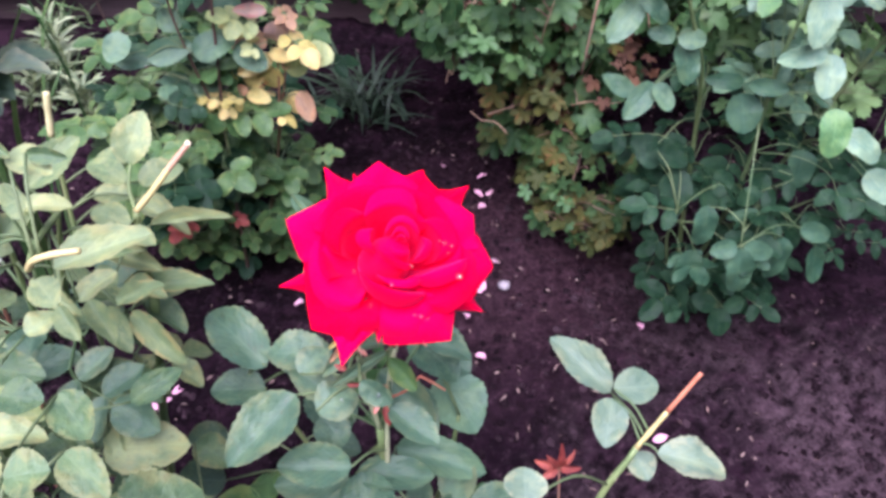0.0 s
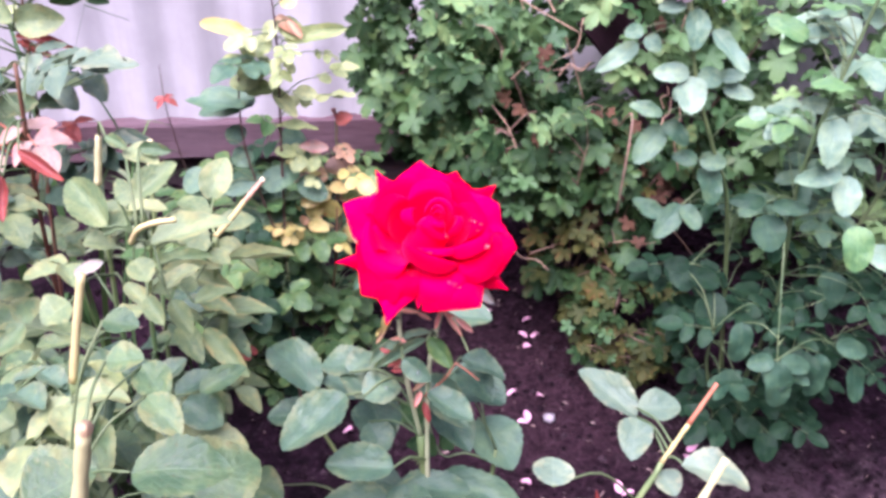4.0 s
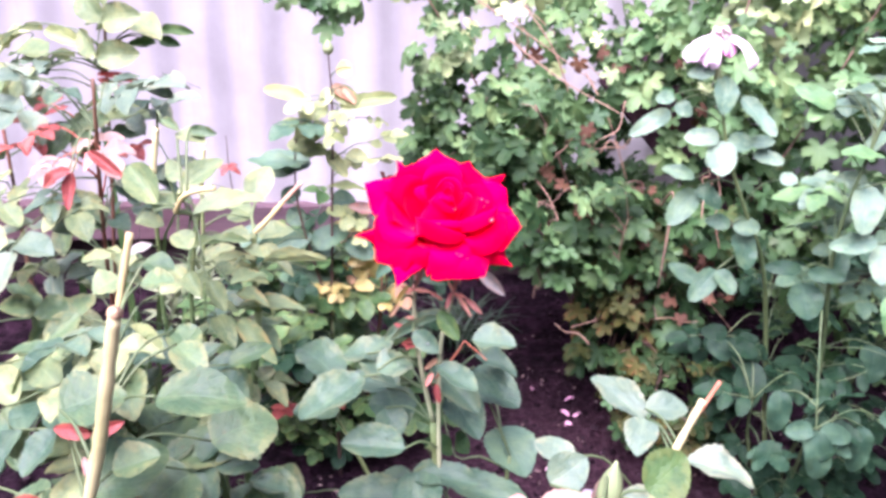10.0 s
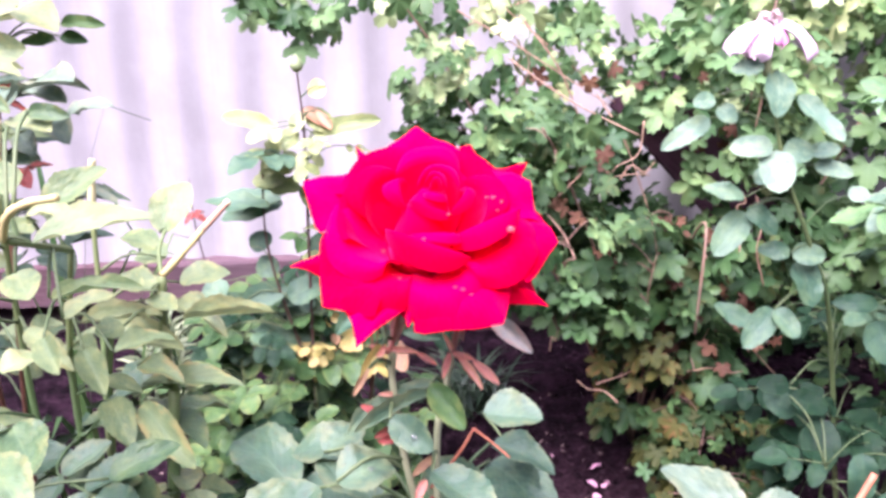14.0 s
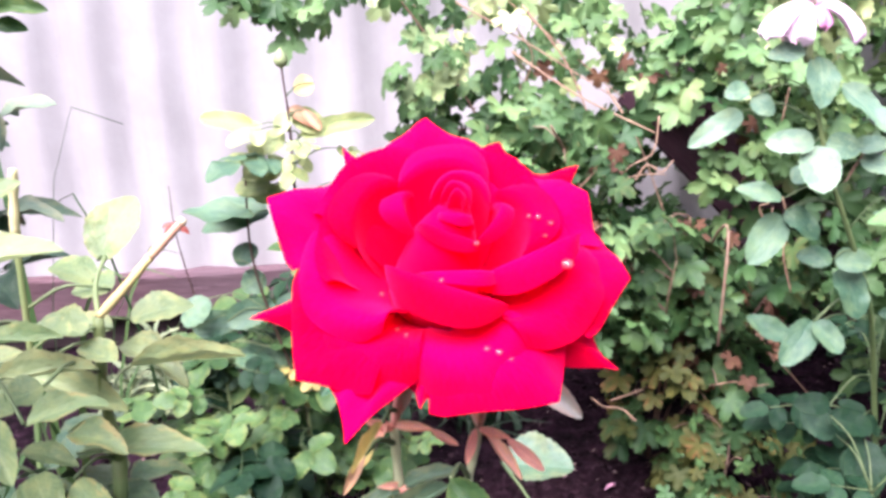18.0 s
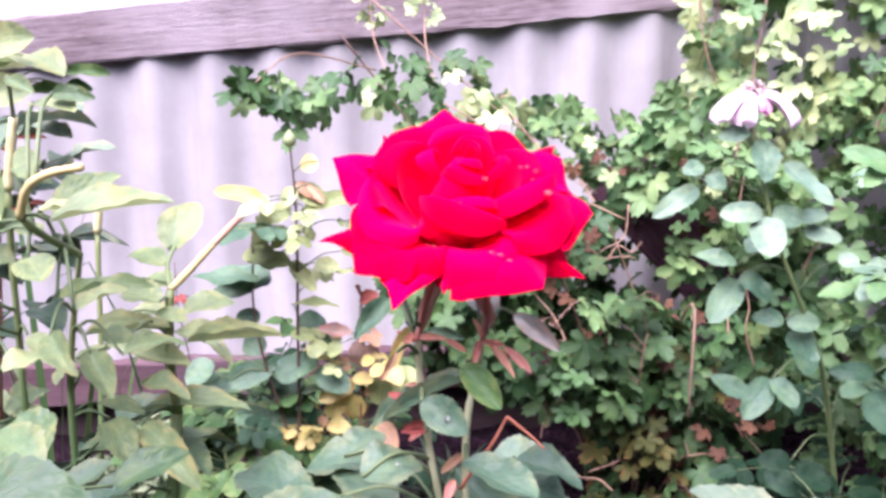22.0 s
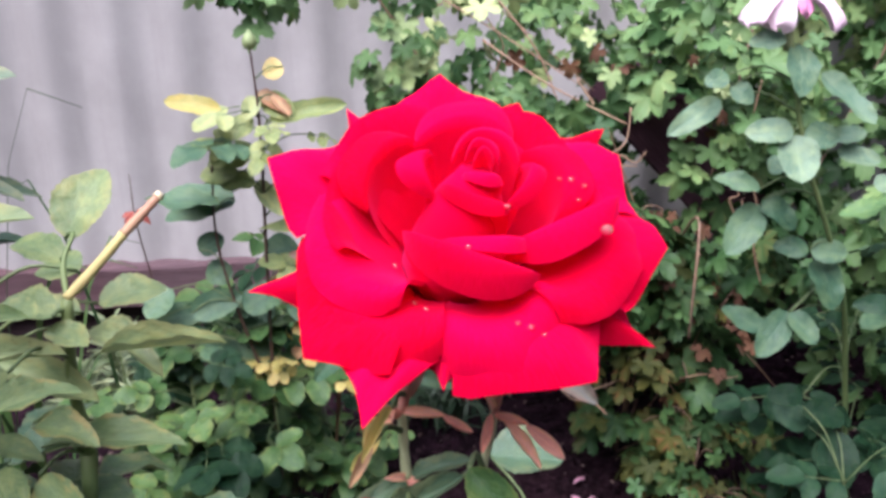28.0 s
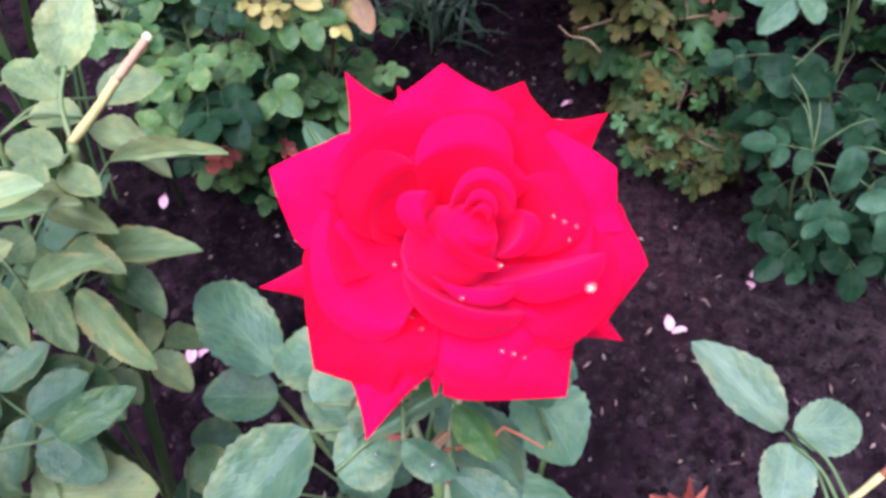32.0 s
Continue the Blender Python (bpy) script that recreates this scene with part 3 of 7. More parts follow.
def lump(bm_v, bm_f, c, r, rng):
    """Adds a rough, flattened lump to lists of vertices and faces."""
    o = len(bm_v)
    t = (1 + 5 ** 0.5) / 2
    ico = [(-1, t, 0), (1, t, 0), (-1, -t, 0), (1, -t, 0), (0, -1, t), (0, 1, t), (0, -1, -t), (0, 1, -t), (t, 0, -1), (t, 0, 1), (-t, 0, -1), (-t, 0, 1)]
    tri = [(0, 11, 5), (0, 5, 1), (0, 1, 7), (0, 7, 10), (0, 10, 11), (1, 5, 9), (5, 11, 4), (11, 10, 2), (10, 7, 6), (7, 1, 8), (3, 9, 4), (3, 4, 2), (3, 2, 6), (3, 6, 8), (3, 8, 9), (4, 9, 5), (2, 4, 11), (6, 2, 10), (8, 6, 7), (9, 8, 1)]
    sx, sy, sz = rng.uniform(0.8, 1.3), rng.uniform(0.8, 1.3), rng.uniform(0.5, 0.85)
    for x, y, z in ico:
        k = r / 1.9 * rng.uniform(0.75, 1.2)
        bm_v.append((c[0] + x * k * sx, c[1] + y * k * sy, c[2] + z * k * sz))
    bm_f.extend(tuple(o + i for i in f) for f in tri)


rng = random.Random(5)
cv, cf = [], []
for _ in range(9000):
    x, y = rng.uniform(-0.7, 0.95), rng.uniform(0.0, 1.45)
    r = 0.0014 + 0.007 * rng.random() ** 5
    lump(cv, cf, (x, y, ground_height(x, y) + r * 0.2), r, rng)
clods = part("soil_clods", mesh_from("soil_clods", cv, cf, smooth=False), CLOD, None)
tagged(clods, "small dark crumbs and clods of soil", "soil", kind="stuff")
lv, lf = [], []
for _ in range(620):
    x, y = rng.uniform(-0.7, 0.95), rng.uniform(0.1, 1.45)
    z, a, l, w = ground_height(x, y) + 0.004, rng.uniform(0, 6.3), rng.uniform(0.002, 0.008), rng.uniform(0.0006, 0.0022)
    d, s = Vector((math.cos(a), math.sin(a), rng.uniform(-0.2, 0.3))) * l, Vector((-math.sin(a), math.cos(a), 0)) * w
    c, o = Vector((x, y, z)), len(lv)
    lv += [c - d, c + s + Vector((0, 0, 0.002)), c + d, c - s]
    lf.append((o, o + 1, o + 2, o + 3))
litter = part("leaf_litter", mesh_from("leaf_litter", lv, lf, smooth=False), LITTER, None)
tagged(litter, "dry scraps of leaf and straw on the soil", "litter", kind="stuff")

# ---- fence: corrugated sheets, plank, rail, foundation board ----
FY, PITCH, CREST, WAVE = 1.58, 0.1335, 0.313, 0.011


def sheet(name, x0, x1, low, high, y, mat, label, wave=WAVE):
    """A corrugated sheet with thickness, from height low(x) to high(x)."""
    n = int((x1 - x0) / PITCH * 14)
    verts, faces = [], []
    for side in (0, 1):
        for i in range(n + 1):
            x = x0 + (x1 - x0) * i / n
            w = wave * math.cos(2 * math.pi * (x - CREST) / PITCH)
            for k in range(5):
                z = low(x) + (high(x) - low(x)) * k / 4
                verts.append((x, y - w + side * 0.006 + 0.004 * noise.noise(Vector((x * 2, z * 2, 0))), z))
    m, rims = (n + 1) * 5, []
    for i in range(n):
        for k in range(4):
            a = i * 5 + k
            faces.append((a, a + 5, a + 6, a + 1))
            faces.append((m + a, m + a + 1, m + a + 6, m + a + 5))
        rims += [(i * 5, m + i * 5, m + i * 5 + 5, i * 5 + 5), (i * 5 + 4, i * 5 + 9, m + i * 5 + 9, m + i * 5 + 4)]
    for k in range(4):
        a, b = k, n * 5 + k
        rims += [(a, a + 1, m + a + 1, m + a), (b, m + b, m + b + 1, b + 1)]
    for rim in rims:
        o = len(verts)
        verts += [verts[i] for i in rim]
        faces.append((o, o + 1, o + 2, o + 3))
    return tagged(part(name, mesh_from(name, verts, faces), mat, None), label, "fence", kind="structure")


def timber(name, a, b, height, depth, mat, seed, rough=0.004, steps=60):
    """A sawn, uneven board from a to b (its lower front edge), with worn arrises."""
    a, b = Vector(a), Vector(b)
    L = (b - a).length
    x = (b - a).normalized()
    y = Vector((0, 0, 1)).cross(x).normalized()
    z = x.cross(y)
    verts, faces = [], []
    c = 0.004
    prof = [(c, 0), (0, c), (0, height * 0.5), (0, height - c), (c, height), (depth, height), (depth, 0)]
    for i in range(steps + 1):
        s = i / steps * L
        for k, (d, h) in enumerate(prof):
            n1 = noise.noise(Vector((s * 2.5 + seed, k * 1.7, 0))) * rough + noise.noise(Vector((s * 14 + seed, k * 3.1, 4))) * rough * 0.6
            edge = n1 * (1.4 if h > height * 0.6 or h < height * 0.4 else 0.3)
            verts.append(Vector((s, d + n1 * 0.5, h + edge)))
    q = len(prof)
    for i in range(steps):
        for k in range(q):
            u, v = i * q + k, i * q + (k + 1) % q
            faces.append((u, u + q, v + q, v))
    faces += [tuple(range(q)), tuple(steps * q + k for k in range(q))[::-1]]
    ob = part(name, mesh_from(name, verts, faces, smooth=False), mat, None)
    ob.matrix_basis = Matrix(((x.x, y.x, z.x, a.x), (x.y, y.y, z.y, a.y), (x.z, y.z, z.z, a.z), (0, 0, 0, 1)))
    return ob


plank_z = lambda x: 0.897 + 0.068 * x
rail_z = lambda x: 0.118 + 0.025 * x
FENCE_END = 1.70
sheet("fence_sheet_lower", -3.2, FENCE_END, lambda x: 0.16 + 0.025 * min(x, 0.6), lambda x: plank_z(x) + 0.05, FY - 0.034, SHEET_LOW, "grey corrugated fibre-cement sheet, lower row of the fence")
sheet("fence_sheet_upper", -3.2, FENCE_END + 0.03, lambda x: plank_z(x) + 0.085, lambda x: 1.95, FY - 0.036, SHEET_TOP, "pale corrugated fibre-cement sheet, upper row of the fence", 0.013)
tagged(timber("fence_plank", (-3.2, FY - 0.053, plank_z(-3.2)), (FENCE_END, FY - 0.053, plank_z(FENCE_END)), 0.106, 0.034, PLANK, 3, 0.007, 140),
       "weathered grey-brown plank nailed across the fence", "plank", kind="structure")
tagged(timber("fence_rail", (-3.2, FY - 0.070, rail_z(-3.2)), (FENCE_END + 0.1, FY - 0.070, rail_z(FENCE_END + 0.1)), 0.092, 0.042, RAIL, 8, 0.005, 120),
       "weathered brown timber rail along the foot of the fence", "rail", kind="structure")
tagged(timber("foundation_board", (-3.2, FY - 0.01, -0.03), (FENCE_END + 0.1, FY - 0.01, -0.03), 0.16, 0.03, BOARD_BASE, 12, 0.004, 60),
       "dark foundation board under the fence rail", "board", kind="structure")
# plain wall of old dark boards behind the gooseberry
for k in range(15):
    b = timber("dark_board_wall", (FENCE_END - 0.25, 1.66 + 0.004 * (k % 2), -0.02 + 0.132 * k), (4.2, 1.66 + 0.004 * (k % 2), -0.02 + 0.132 * k), 0.128, 0.025, BOARD_DARK, 30 + k, 0.003, 24)
    tagged(b, "dark weathered board of an old plank wall", "wall", kind="structure")
# added, unseen plank walls round the plot that keep out low sky light
for k in range(8):
    for a, b in (((-3.2, -3.0), (4.2, -3.0)), ((-3.2, 1.6), (-3.2, -3.0)), ((4.2, -3.0), (4.2, 1.6))):
        w = timber("plot_wall", (*a, -0.02 + 0.30 * k), (*b, -0.02 + 0.30 * k), 0.295, 0.03, BOARD_DARK, 70 + k, 0.003, 8)
        tagged(w, "unseen dark plank wall added to block low sky light", "wall", kind="structure")
lean = timber("leaning_board", (0, 0, 0), (0.50, 0, 0), 0.12, 0.022, BOARD_MAROON, 51, 0.004, 30)
lean.matrix_basis = pose(0.265, 1.22, 0.575, 0, 47, -8)
tagged(lean, "dark old board leaning behind the gooseberry bush", "board")

# ---- the red rose ----
rose = Bush("rose_bush", (0.01, 0.06, 0.0), "rose bush with one large red bloom and grey-green leaves", "rose bush", LEAF_MAIN, seed=3)
rose.cane([(0.015, 0.06, 0.0), (0.020, 0.055, 0.20), (0.012, 0.03, 0.42), (0.004, 0.02, 0.56)], 0.0033, 0.0025, CANE_GREEN, thorns=9)
rose.cane([(0.004, 0.02, 0.56), (-0.004, 0.015, 0.605), (-0.008, 0.016, 0.638), (-0.009, 0.018, 0.658)], 0.0016, 0.0014, CANE_FRESH, "flower_stem", "pale green flower stem")
rose.cane([(-0.009, 0.018, 0.658), (-0.006, 0.016, 0.672), (-0.001, 0.013, 0.687)], 0.0013, 0.0015, CANE_RUST, "flower_stem", "reddish brown stem under the bloom")
rose.cane([(0.010, 0.03, 0.45), (0.008, 0.014, 0.57), (0.009, 0.010, 0.622), (0.012, 0.014, 0.640), (0.016, 0.018, 0.657)], 0.0015, 0.0013, CANE_FRESH, "flower_stem", "pale green second flower stem")
rose.cane([(0.016, 0.018, 0.657), (0.018, 0.016, 0.670), (0.017, 0.014, 0.686)], 0.0012, 0.0012, CANE_RUST, "flower_stem", "reddish brown second stem under the bloom")
rose.cane([(0.012, 0.04, 0.36), (-0.04, 0.07, 0.46), (-0.08, 0.085, 0.535)], 0.0019, 0.0013, CANE_GREEN)
rose.cane([(0.012, 0.04, 0.30), (0.05, 0.06, 0.42), (0.06, 0.07, 0.50)], 0.0020, 0.0013, CANE_GREEN)

AX = Vector((0, -0.60, 0.80)).normalized()
UU, VV = Vector((1, 0, 0)), Vector((0, 0.80, 0.60))
CENTRE = Vector((0.0052, 0.0046, 0.7116))


def petal_mesh(R, h, W, sharp=1.3, belly=(0.6, 0.0), wrap=0.5, roll=0.010, base_h=-0.026, seed=0, along=14, across=10, dent=0.0, curl=0.005, twist=0.0):
    """A petal in bloom space (x outwards, y sideways, z along the axis): a cupped blade whose rim bends out and rolls back."""
    r = random.Random(seed)
    ph, skew = r.uniform(0, 6), r.uniform(-0.12, 0.12)
    p0, p1, p2 = Vector((0.004, base_h)), Vector((R * belly[0], belly[1])), Vector((R - curl * 0.9, h + curl * 0.6))
    verts, uvs, faces = [], [], []
    for i in range(along + 1):
        s = i / along
        q = p0 * (1 - s) ** 2 + p1 * 2 * s * (1 - s) + p2 * s * s
        k = max(0.0, (s - 0.65) / 0.35) ** 2
        q = q + Vector((curl * 0.9 * k, -curl * 0.6 * k))
        if s < 0.58:
            w = W * math.sqrt(max(0.0, 1 - (1 - s / 0.58) ** 2)) * 0.95 + 0.05 * W
        else:
            w = W * (1 - ((s - 0.58) / 0.42) ** sharp * 0.985)
        for j in range(across + 1):
            t = 2 * j / across - 1
            e = abs(t) ** 2.2
            side = w * t
            ang = side / max(q.x, 0.008) * wrap
            x = q.x * math.cos(ang) - roll * 0.2 * e * s
            y = q.x * math.sin(ang) + side * (1 - wrap) + skew * W * s * s
            z = q.y - roll * e * s * s + 0.0014 * math.sin(ph + 5 * t + 4 * s) * s * s + 0.0010 * math.sin(ph * 2 + 11 * t) * s ** 3
            z += twist * side * s
            if dent:
                z += dent * (1 - e) * math.sin(math.pi * s)
            verts.append((x, y, z))
            uvs.append((j / across, s))
    for i in range(along):
        for j in range(across):
            a = i * (across + 1) + j
            faces.append((a, a + 1, a + across + 2, a + across + 1))
    return verts, faces, uvs


def bloom_pose(phi, centre=CENTRE, scale=1.005):
    a = radians(phi)
    o = UU * math.cos(a) + VV * math.sin(a)
    t = AX.cross(o)
    return Matrix(((o.x * scale, t.x * scale, AX.x * scale, centre.x), (o.y * scale, t.y * scale, AX.y * scale, centre.y), (o.z * scale, t.z * scale, AX.z * scale, centre.z), (0, 0, 0, 1)))


# the receptacle that carries petals and sepals
cupv, cupf = tube(smooth_path([CENTRE - AX * 0.034, CENTRE - AX * 0.028, CENTRE - AX * 0.024], 4), 0.0040, 0.006, 10)
head = part("flower_head", mesh_from("flower_head", cupv, cupf), BUD_GREEN, rose.root, "open red rose bloom with pointed velvety petals")


def rim_petal(tip, left_at, right_at, side_h, belly, curl=0.004, roll=0.003, soft_rim=0.0, seed=0, along=12, across=14):
    """A petal whose rim runs from one corner over a tip to the other corner; corners and tip are (angle, reach) in bloom space,
    belly (share of the reach, height) shapes the way up from the root, soft_rim rounds the tip, and the rim rolls back."""
    r = random.Random(seed)
    ph = r.uniform(0, 6)

    def spot(phi, reach, h):
        return Vector((reach * math.cos(radians(phi)), reach * math.sin(radians(phi)), h))

    def turn(a, b):
        return (b - a + 180) % 360 - 180

    apex = spot(*tip)
    out = Vector((apex.x, apex.y, 0)).normalized()
    root = out * 0.004 + Vector((0, 0, -0.024))
    verts, uvs, faces = [], [], []
    for i in range(along + 1):
        s = i / along
        for j in range(across + 1):
            t = 2 * j / across - 1
            e = abs(t)
            c = left_at if t < 0 else right_at
            corner = spot(*c, side_h)
            sharp = apex.lerp(corner, e) - out * 0.10 * (apex - corner).length * math.sin(math.pi * e)
            fall = 1 - (1 - e * e) ** 0.5 if e < 1 else 1.0
            blunt = spot(tip[0] + turn(tip[0], c[0]) * e, tip[1] + (c[1] - tip[1]) * (0.35 * e * e + 0.65 * fall), tip[2] + (side_h - tip[2]) * e * e)
            rim = sharp.lerp(blunt, soft_rim)
            mid = Vector((rim.x * belly[0], rim.y * belly[0], belly[1] - roll * e * e))
            q = root * (1 - s) ** 2 + mid * 2 * s * (1 - s) + rim * s * s
            k = max(0.0, (s - 0.68) / 0.32) ** 2
            q.z -= curl * k * (0.5 + 0.5 * e)
            q.z += 0.0012 * math.sin(ph + 4 * t + 3 * s) * s + 0.0007 * math.sin(2 * ph + 9 * t) * s * s
            verts.append(q)
            uvs.append((j / across, s))
    for i in range(along):
        for j in range(across):
            a = i * (across + 1) + j
            faces.append((a, a + 1, a + across + 2, a + across + 1))
    return verts, faces, uvs


# petals: tip (angle, reach, height), two corners (angle, reach), height of the corners
OUTER = (((191, 0.0490, -0.0066), (206, 0.034), (178, 0.032), -0.008), ((120, 0.0535, -0.0028), (136, 0.036), (104, 0.038), -0.004), ((107, 0.0450, -0.004), (114, 0.034), (97, 0.035), -0.006),
         ((66, 0.0470, 0.002), (86, 0.040), (46, 0.043), 0.000), ((41, 0.0545, -0.001), (54, 0.043), (29, 0.040), -0.005), ((334, 0.0520, -0.015), (349, 0.041), (320, 0.035), -0.012),
         ((265, 0.0370, -0.005), (273, 0.029), (257, 0.029), -0.006), ((247, 0.0510, 0.002), (263, 0.031), (231, 0.040), -0.002))
MIDDLE = (((157, 0.0470, 0.0102), (180, 0.036), (130, 0.038), 0.006), ((92, 0.0445, 0.0117), (116, 0.037), (64, 0.038), 0.007), ((26, 0.0460, 0.006), (50, 0.041), (6, 0.044), 0.004),
          ((356, 0.0505, 0.000), (16, 0.046), (333, 0.043), 0.000), ((309, 0.0470, -0.003), (334, 0.036), (268, 0.0365), -0.002), ((222, 0.0445, 0.002), (248, 0.038), (178, 0.0355), 0.003))
FRONT = (((204, 0.0345, 0.008), (240, 0.024), (164, 0.034), 0.009), ((236, 0.0370, 0.001), (264, 0.030), (202, 0.035), 0.003), ((292, 0.0370, 0.000), (324, 0.033), (260, 0.030), 0.001),
         ((346, 0.0440, 0.004), (10, 0.041), (314, 0.033), 0.005))
BACK = (((18, 0.0350, 0.012), (48, 0.034), (344, 0.031), 0.011), ((58, 0.0345, 0.014), (92, 0.033), (26, 0.033), 0.013), ((118, 0.0345, 0.014), (156, 0.034), (82, 0.033), 0.013),
        ((164, 0.0295, 0.013), (200, 0.027), (128, 0.030), 0.013), ((72, 0.0255, 0.014), (108, 0.025), (36, 0.025), 0.013), ((132, 0.0235, 0.013), (166, 0.023), (96, 0.024), 0.012))
for row, (petals, belly, curl, roll, soft_rim) in enumerate(((OUTER, (0.66, 0.0), 0.003, 0.003, 0.0), (MIDDLE, (0.62, 0.007), 0.005, 0.003, 0.4), (FRONT, (0.66, 0.011), 0.007, 0.003, 0.85),
                                                             (BACK, (0.80, 0.002), 0.006, 0.001, 1.0))):
    for k, (apex, c0, c1, hs) in enumerate(petals):
        v, f, u = rim_petal(apex, c0, c1, hs, belly, curl, roll, soft_rim, 20 * row + k)
        part("petal", mesh_from("petal", v, f, u), PETAL_RED, head, "", bloom_pose(0))
# short petals that line the hollow
for k in range(6):
    v, f, u = rim_petal((60 * k + 10, 0.027, -0.008), (60 * k + 52, 0.025), (60 * k - 32, 0.025), -0.008, (0.6, -0.019), 0.001, 0.001, 1.0, 70 + k, 6, 8)
    part("petal", mesh_from("petal", v, f, u), PETAL_RED, head, "", bloom_pose(0))
floor_v, floor_f = tube(smooth_path([CENTRE - AX * 0.024, CENTRE - AX * 0.018, CENTRE - AX * 0.0135], 4), 0.010, 0.024, 14)
part("petal", mesh_from("petal", floor_v, floor_f, [(0.5, 0.5)] * len(floor_v)), PETAL_RED, head)
# a closed bud in the middle, which the folded petals wrap
budv, budf = tube(smooth_path([CENTRE - AX * 0.012, CENTRE + UU * 0.003 + VV * 0.002 + AX * 0.006, CENTRE + UU * 0.006 + VV * 0.004 + AX * 0.0165], 5), 0.013, 0.0050, 14, 0.03, 4)
part("petal", mesh_from("petal", budv, budf, [(0.5, 0.5)] * len(budv)), PETAL_RED, head)


def folded_petal(crest, rim, seed, along=14, across=14, bulge=0.003):
    """A petal that climbs from the root to a crest and rolls over to its rim; crest and rim run through three places (x, y, height in mm)."""
    g = random.Random(seed)
    p1 = g.uniform(0, 6)
    c, e = [Vector(p) * 0.001 for p in crest], [Vector(p) * 0.001 for p in rim]

    def along_three(p, t):
        return p[0] * (2 * t * t - 3 * t + 1) + p[1] * (4 * t - 4 * t * t) + p[2] * (2 * t * t - t)

    verts, uvs, faces = [], [], []
    for i in range(along + 1):
        s = i / along
        for j in range(across + 1):
            t = j / across
            top, low = along_three(c, t), along_three(e, t)
            end = abs(2 * t - 1) ** 3.5
            low = low.lerp(top, 0.9 * end)
            sink = Vector((-0.06 * top.x, -0.06 * top.y, -0.0035)) * end
            top, low = top + sink, low + sink * 1.4
            foot = Vector((top.x * 0.25, top.y * 0.25, -0.020))
            if s < 0.55:
                k = s / 0.55
                q = foot.lerp(top, k) + Vector((top.x, top.y, 0)).normalized() * bulge * math.sin(math.pi * k)
            else:
                k = (s - 0.55) / 0.45
                over = top + (low - top) * 0.5 + Vector((0, 0, 0.55 * abs(top.z - low.z)))
                q = top * (1 - k) ** 2 + over * 2 * k * (1 - k) + low * k * k
            q.z += 0.0007 * math.sin(p1 + 6 * t + 3 * s) * s
            verts.append(q)
            uvs.append((t, s))
    for i in range(along):
        for j in range(across):
            a = i * (across + 1) + j
            faces.append((a, a + 1, a + across + 2, a + across + 1))
    return verts, faces, uvs


# crests and rims: the heart's folds; the front lip, the tongue behind it, the band that sweeps aside; the curled petals beside and behind
FOLDED = ((((3, 7.5, 21), (7, 9.5, 22), (11, 6, 21.5)), ((2.5, 9, 20), (7.5, 12, 20.5), (13, 7, 20))),
          (((2, 4.5, 20.5), (6.5, 1.5, 20.5), (11.5, 2.5, 21)), ((1, 2.8, 19), (6.5, -1, 19), (13.5, 0.8, 19.5))),
          (((5, 6.5, 21.5), (7.5, 6.8, 22), (9, 4.5, 21.5)), ((4, 7.2, 20.5), (8, 8.2, 21), (10.3, 4.2, 20.5))),
          (((0, 9, 19), (8, 14, 20.5), (16, 8, 19)), ((-1.5, 11, 17.5), (8, 17.5, 18), (19, 9.5, 17))),
          (((16, 9, 18), (17, 3, 19), (12, -3, 18.5)), ((19.5, 9.5, 16), (20.5, 2, 16.5), (14.5, -6, 16))),
          (((-3, 3, 18), (4, -1.5, 18), (13, -5, 19.5)), ((-4.5, 1, 16), (4, -4.8, 15.5), (14.5, -8.5, 16.5))),
          (((-4, 13, 18), (-6, 8, 18.5), (-4, 2, 16.5)), ((-9.5, 15, 15.5), (-12.5, 8, 15), (-8.5, 0.5, 12.5))),
          (((-12, -6, 14), (2.0, -14.5, 15.5), (20, -17, 10.5)), ((-14.5, -8, 7), (0.5, -20.5, 7.5), (21, -21, 5))),
          (((-4, -7, 11), (7, -10.5, 14), (18, -8, 11)), ((-4.5, -9, 9), (7.5, -14, 12.5), (20, -11, 9))),
          (((11, -9, 9), (24, -6.5, 15.5), (39, -2, 18.5)), ((13, -14, 5), (27, -12.5, 10.5), (41, -5.5, 15))),
          (((24, -2, 10), (25, 8, 13), (18, 17, 14)), ((31, -3, 9), (32, 10, 11), (23, 23, 12))),
          (((16, 19, 14), (4, 23, 15), (-9, 19, 15)), ((20, 26, 12), (4, 31, 13), (-12, 26, 13))),
          (((-8, 20, 15), (-17, 13, 14), (-20, 2, 12)), ((-12, 27, 13), (-24, 17, 12), (-28, 1, 8.5))))
for k, (crest, rim) in enumerate(FOLDED):
    v, f, u = folded_petal(crest, rim, 140 + k)
    part("petal", mesh_from("petal", v, f, u), PETAL_RED, head, "", bloom_pose(0))
for k in range(5):
    a = radians(72 * k + 20)
    o = UU * math.cos(a) + VV * math.sin(a)
    b = CENTRE - AX * 0.030 + o * 0.004
    me = SMALL_BLADES[k % 4]
    part("sepal", me, LEAF_BLUSH, head, "", blade_pose(b, b + o * 0.022 - AX * 0.016, 0.007, AX))

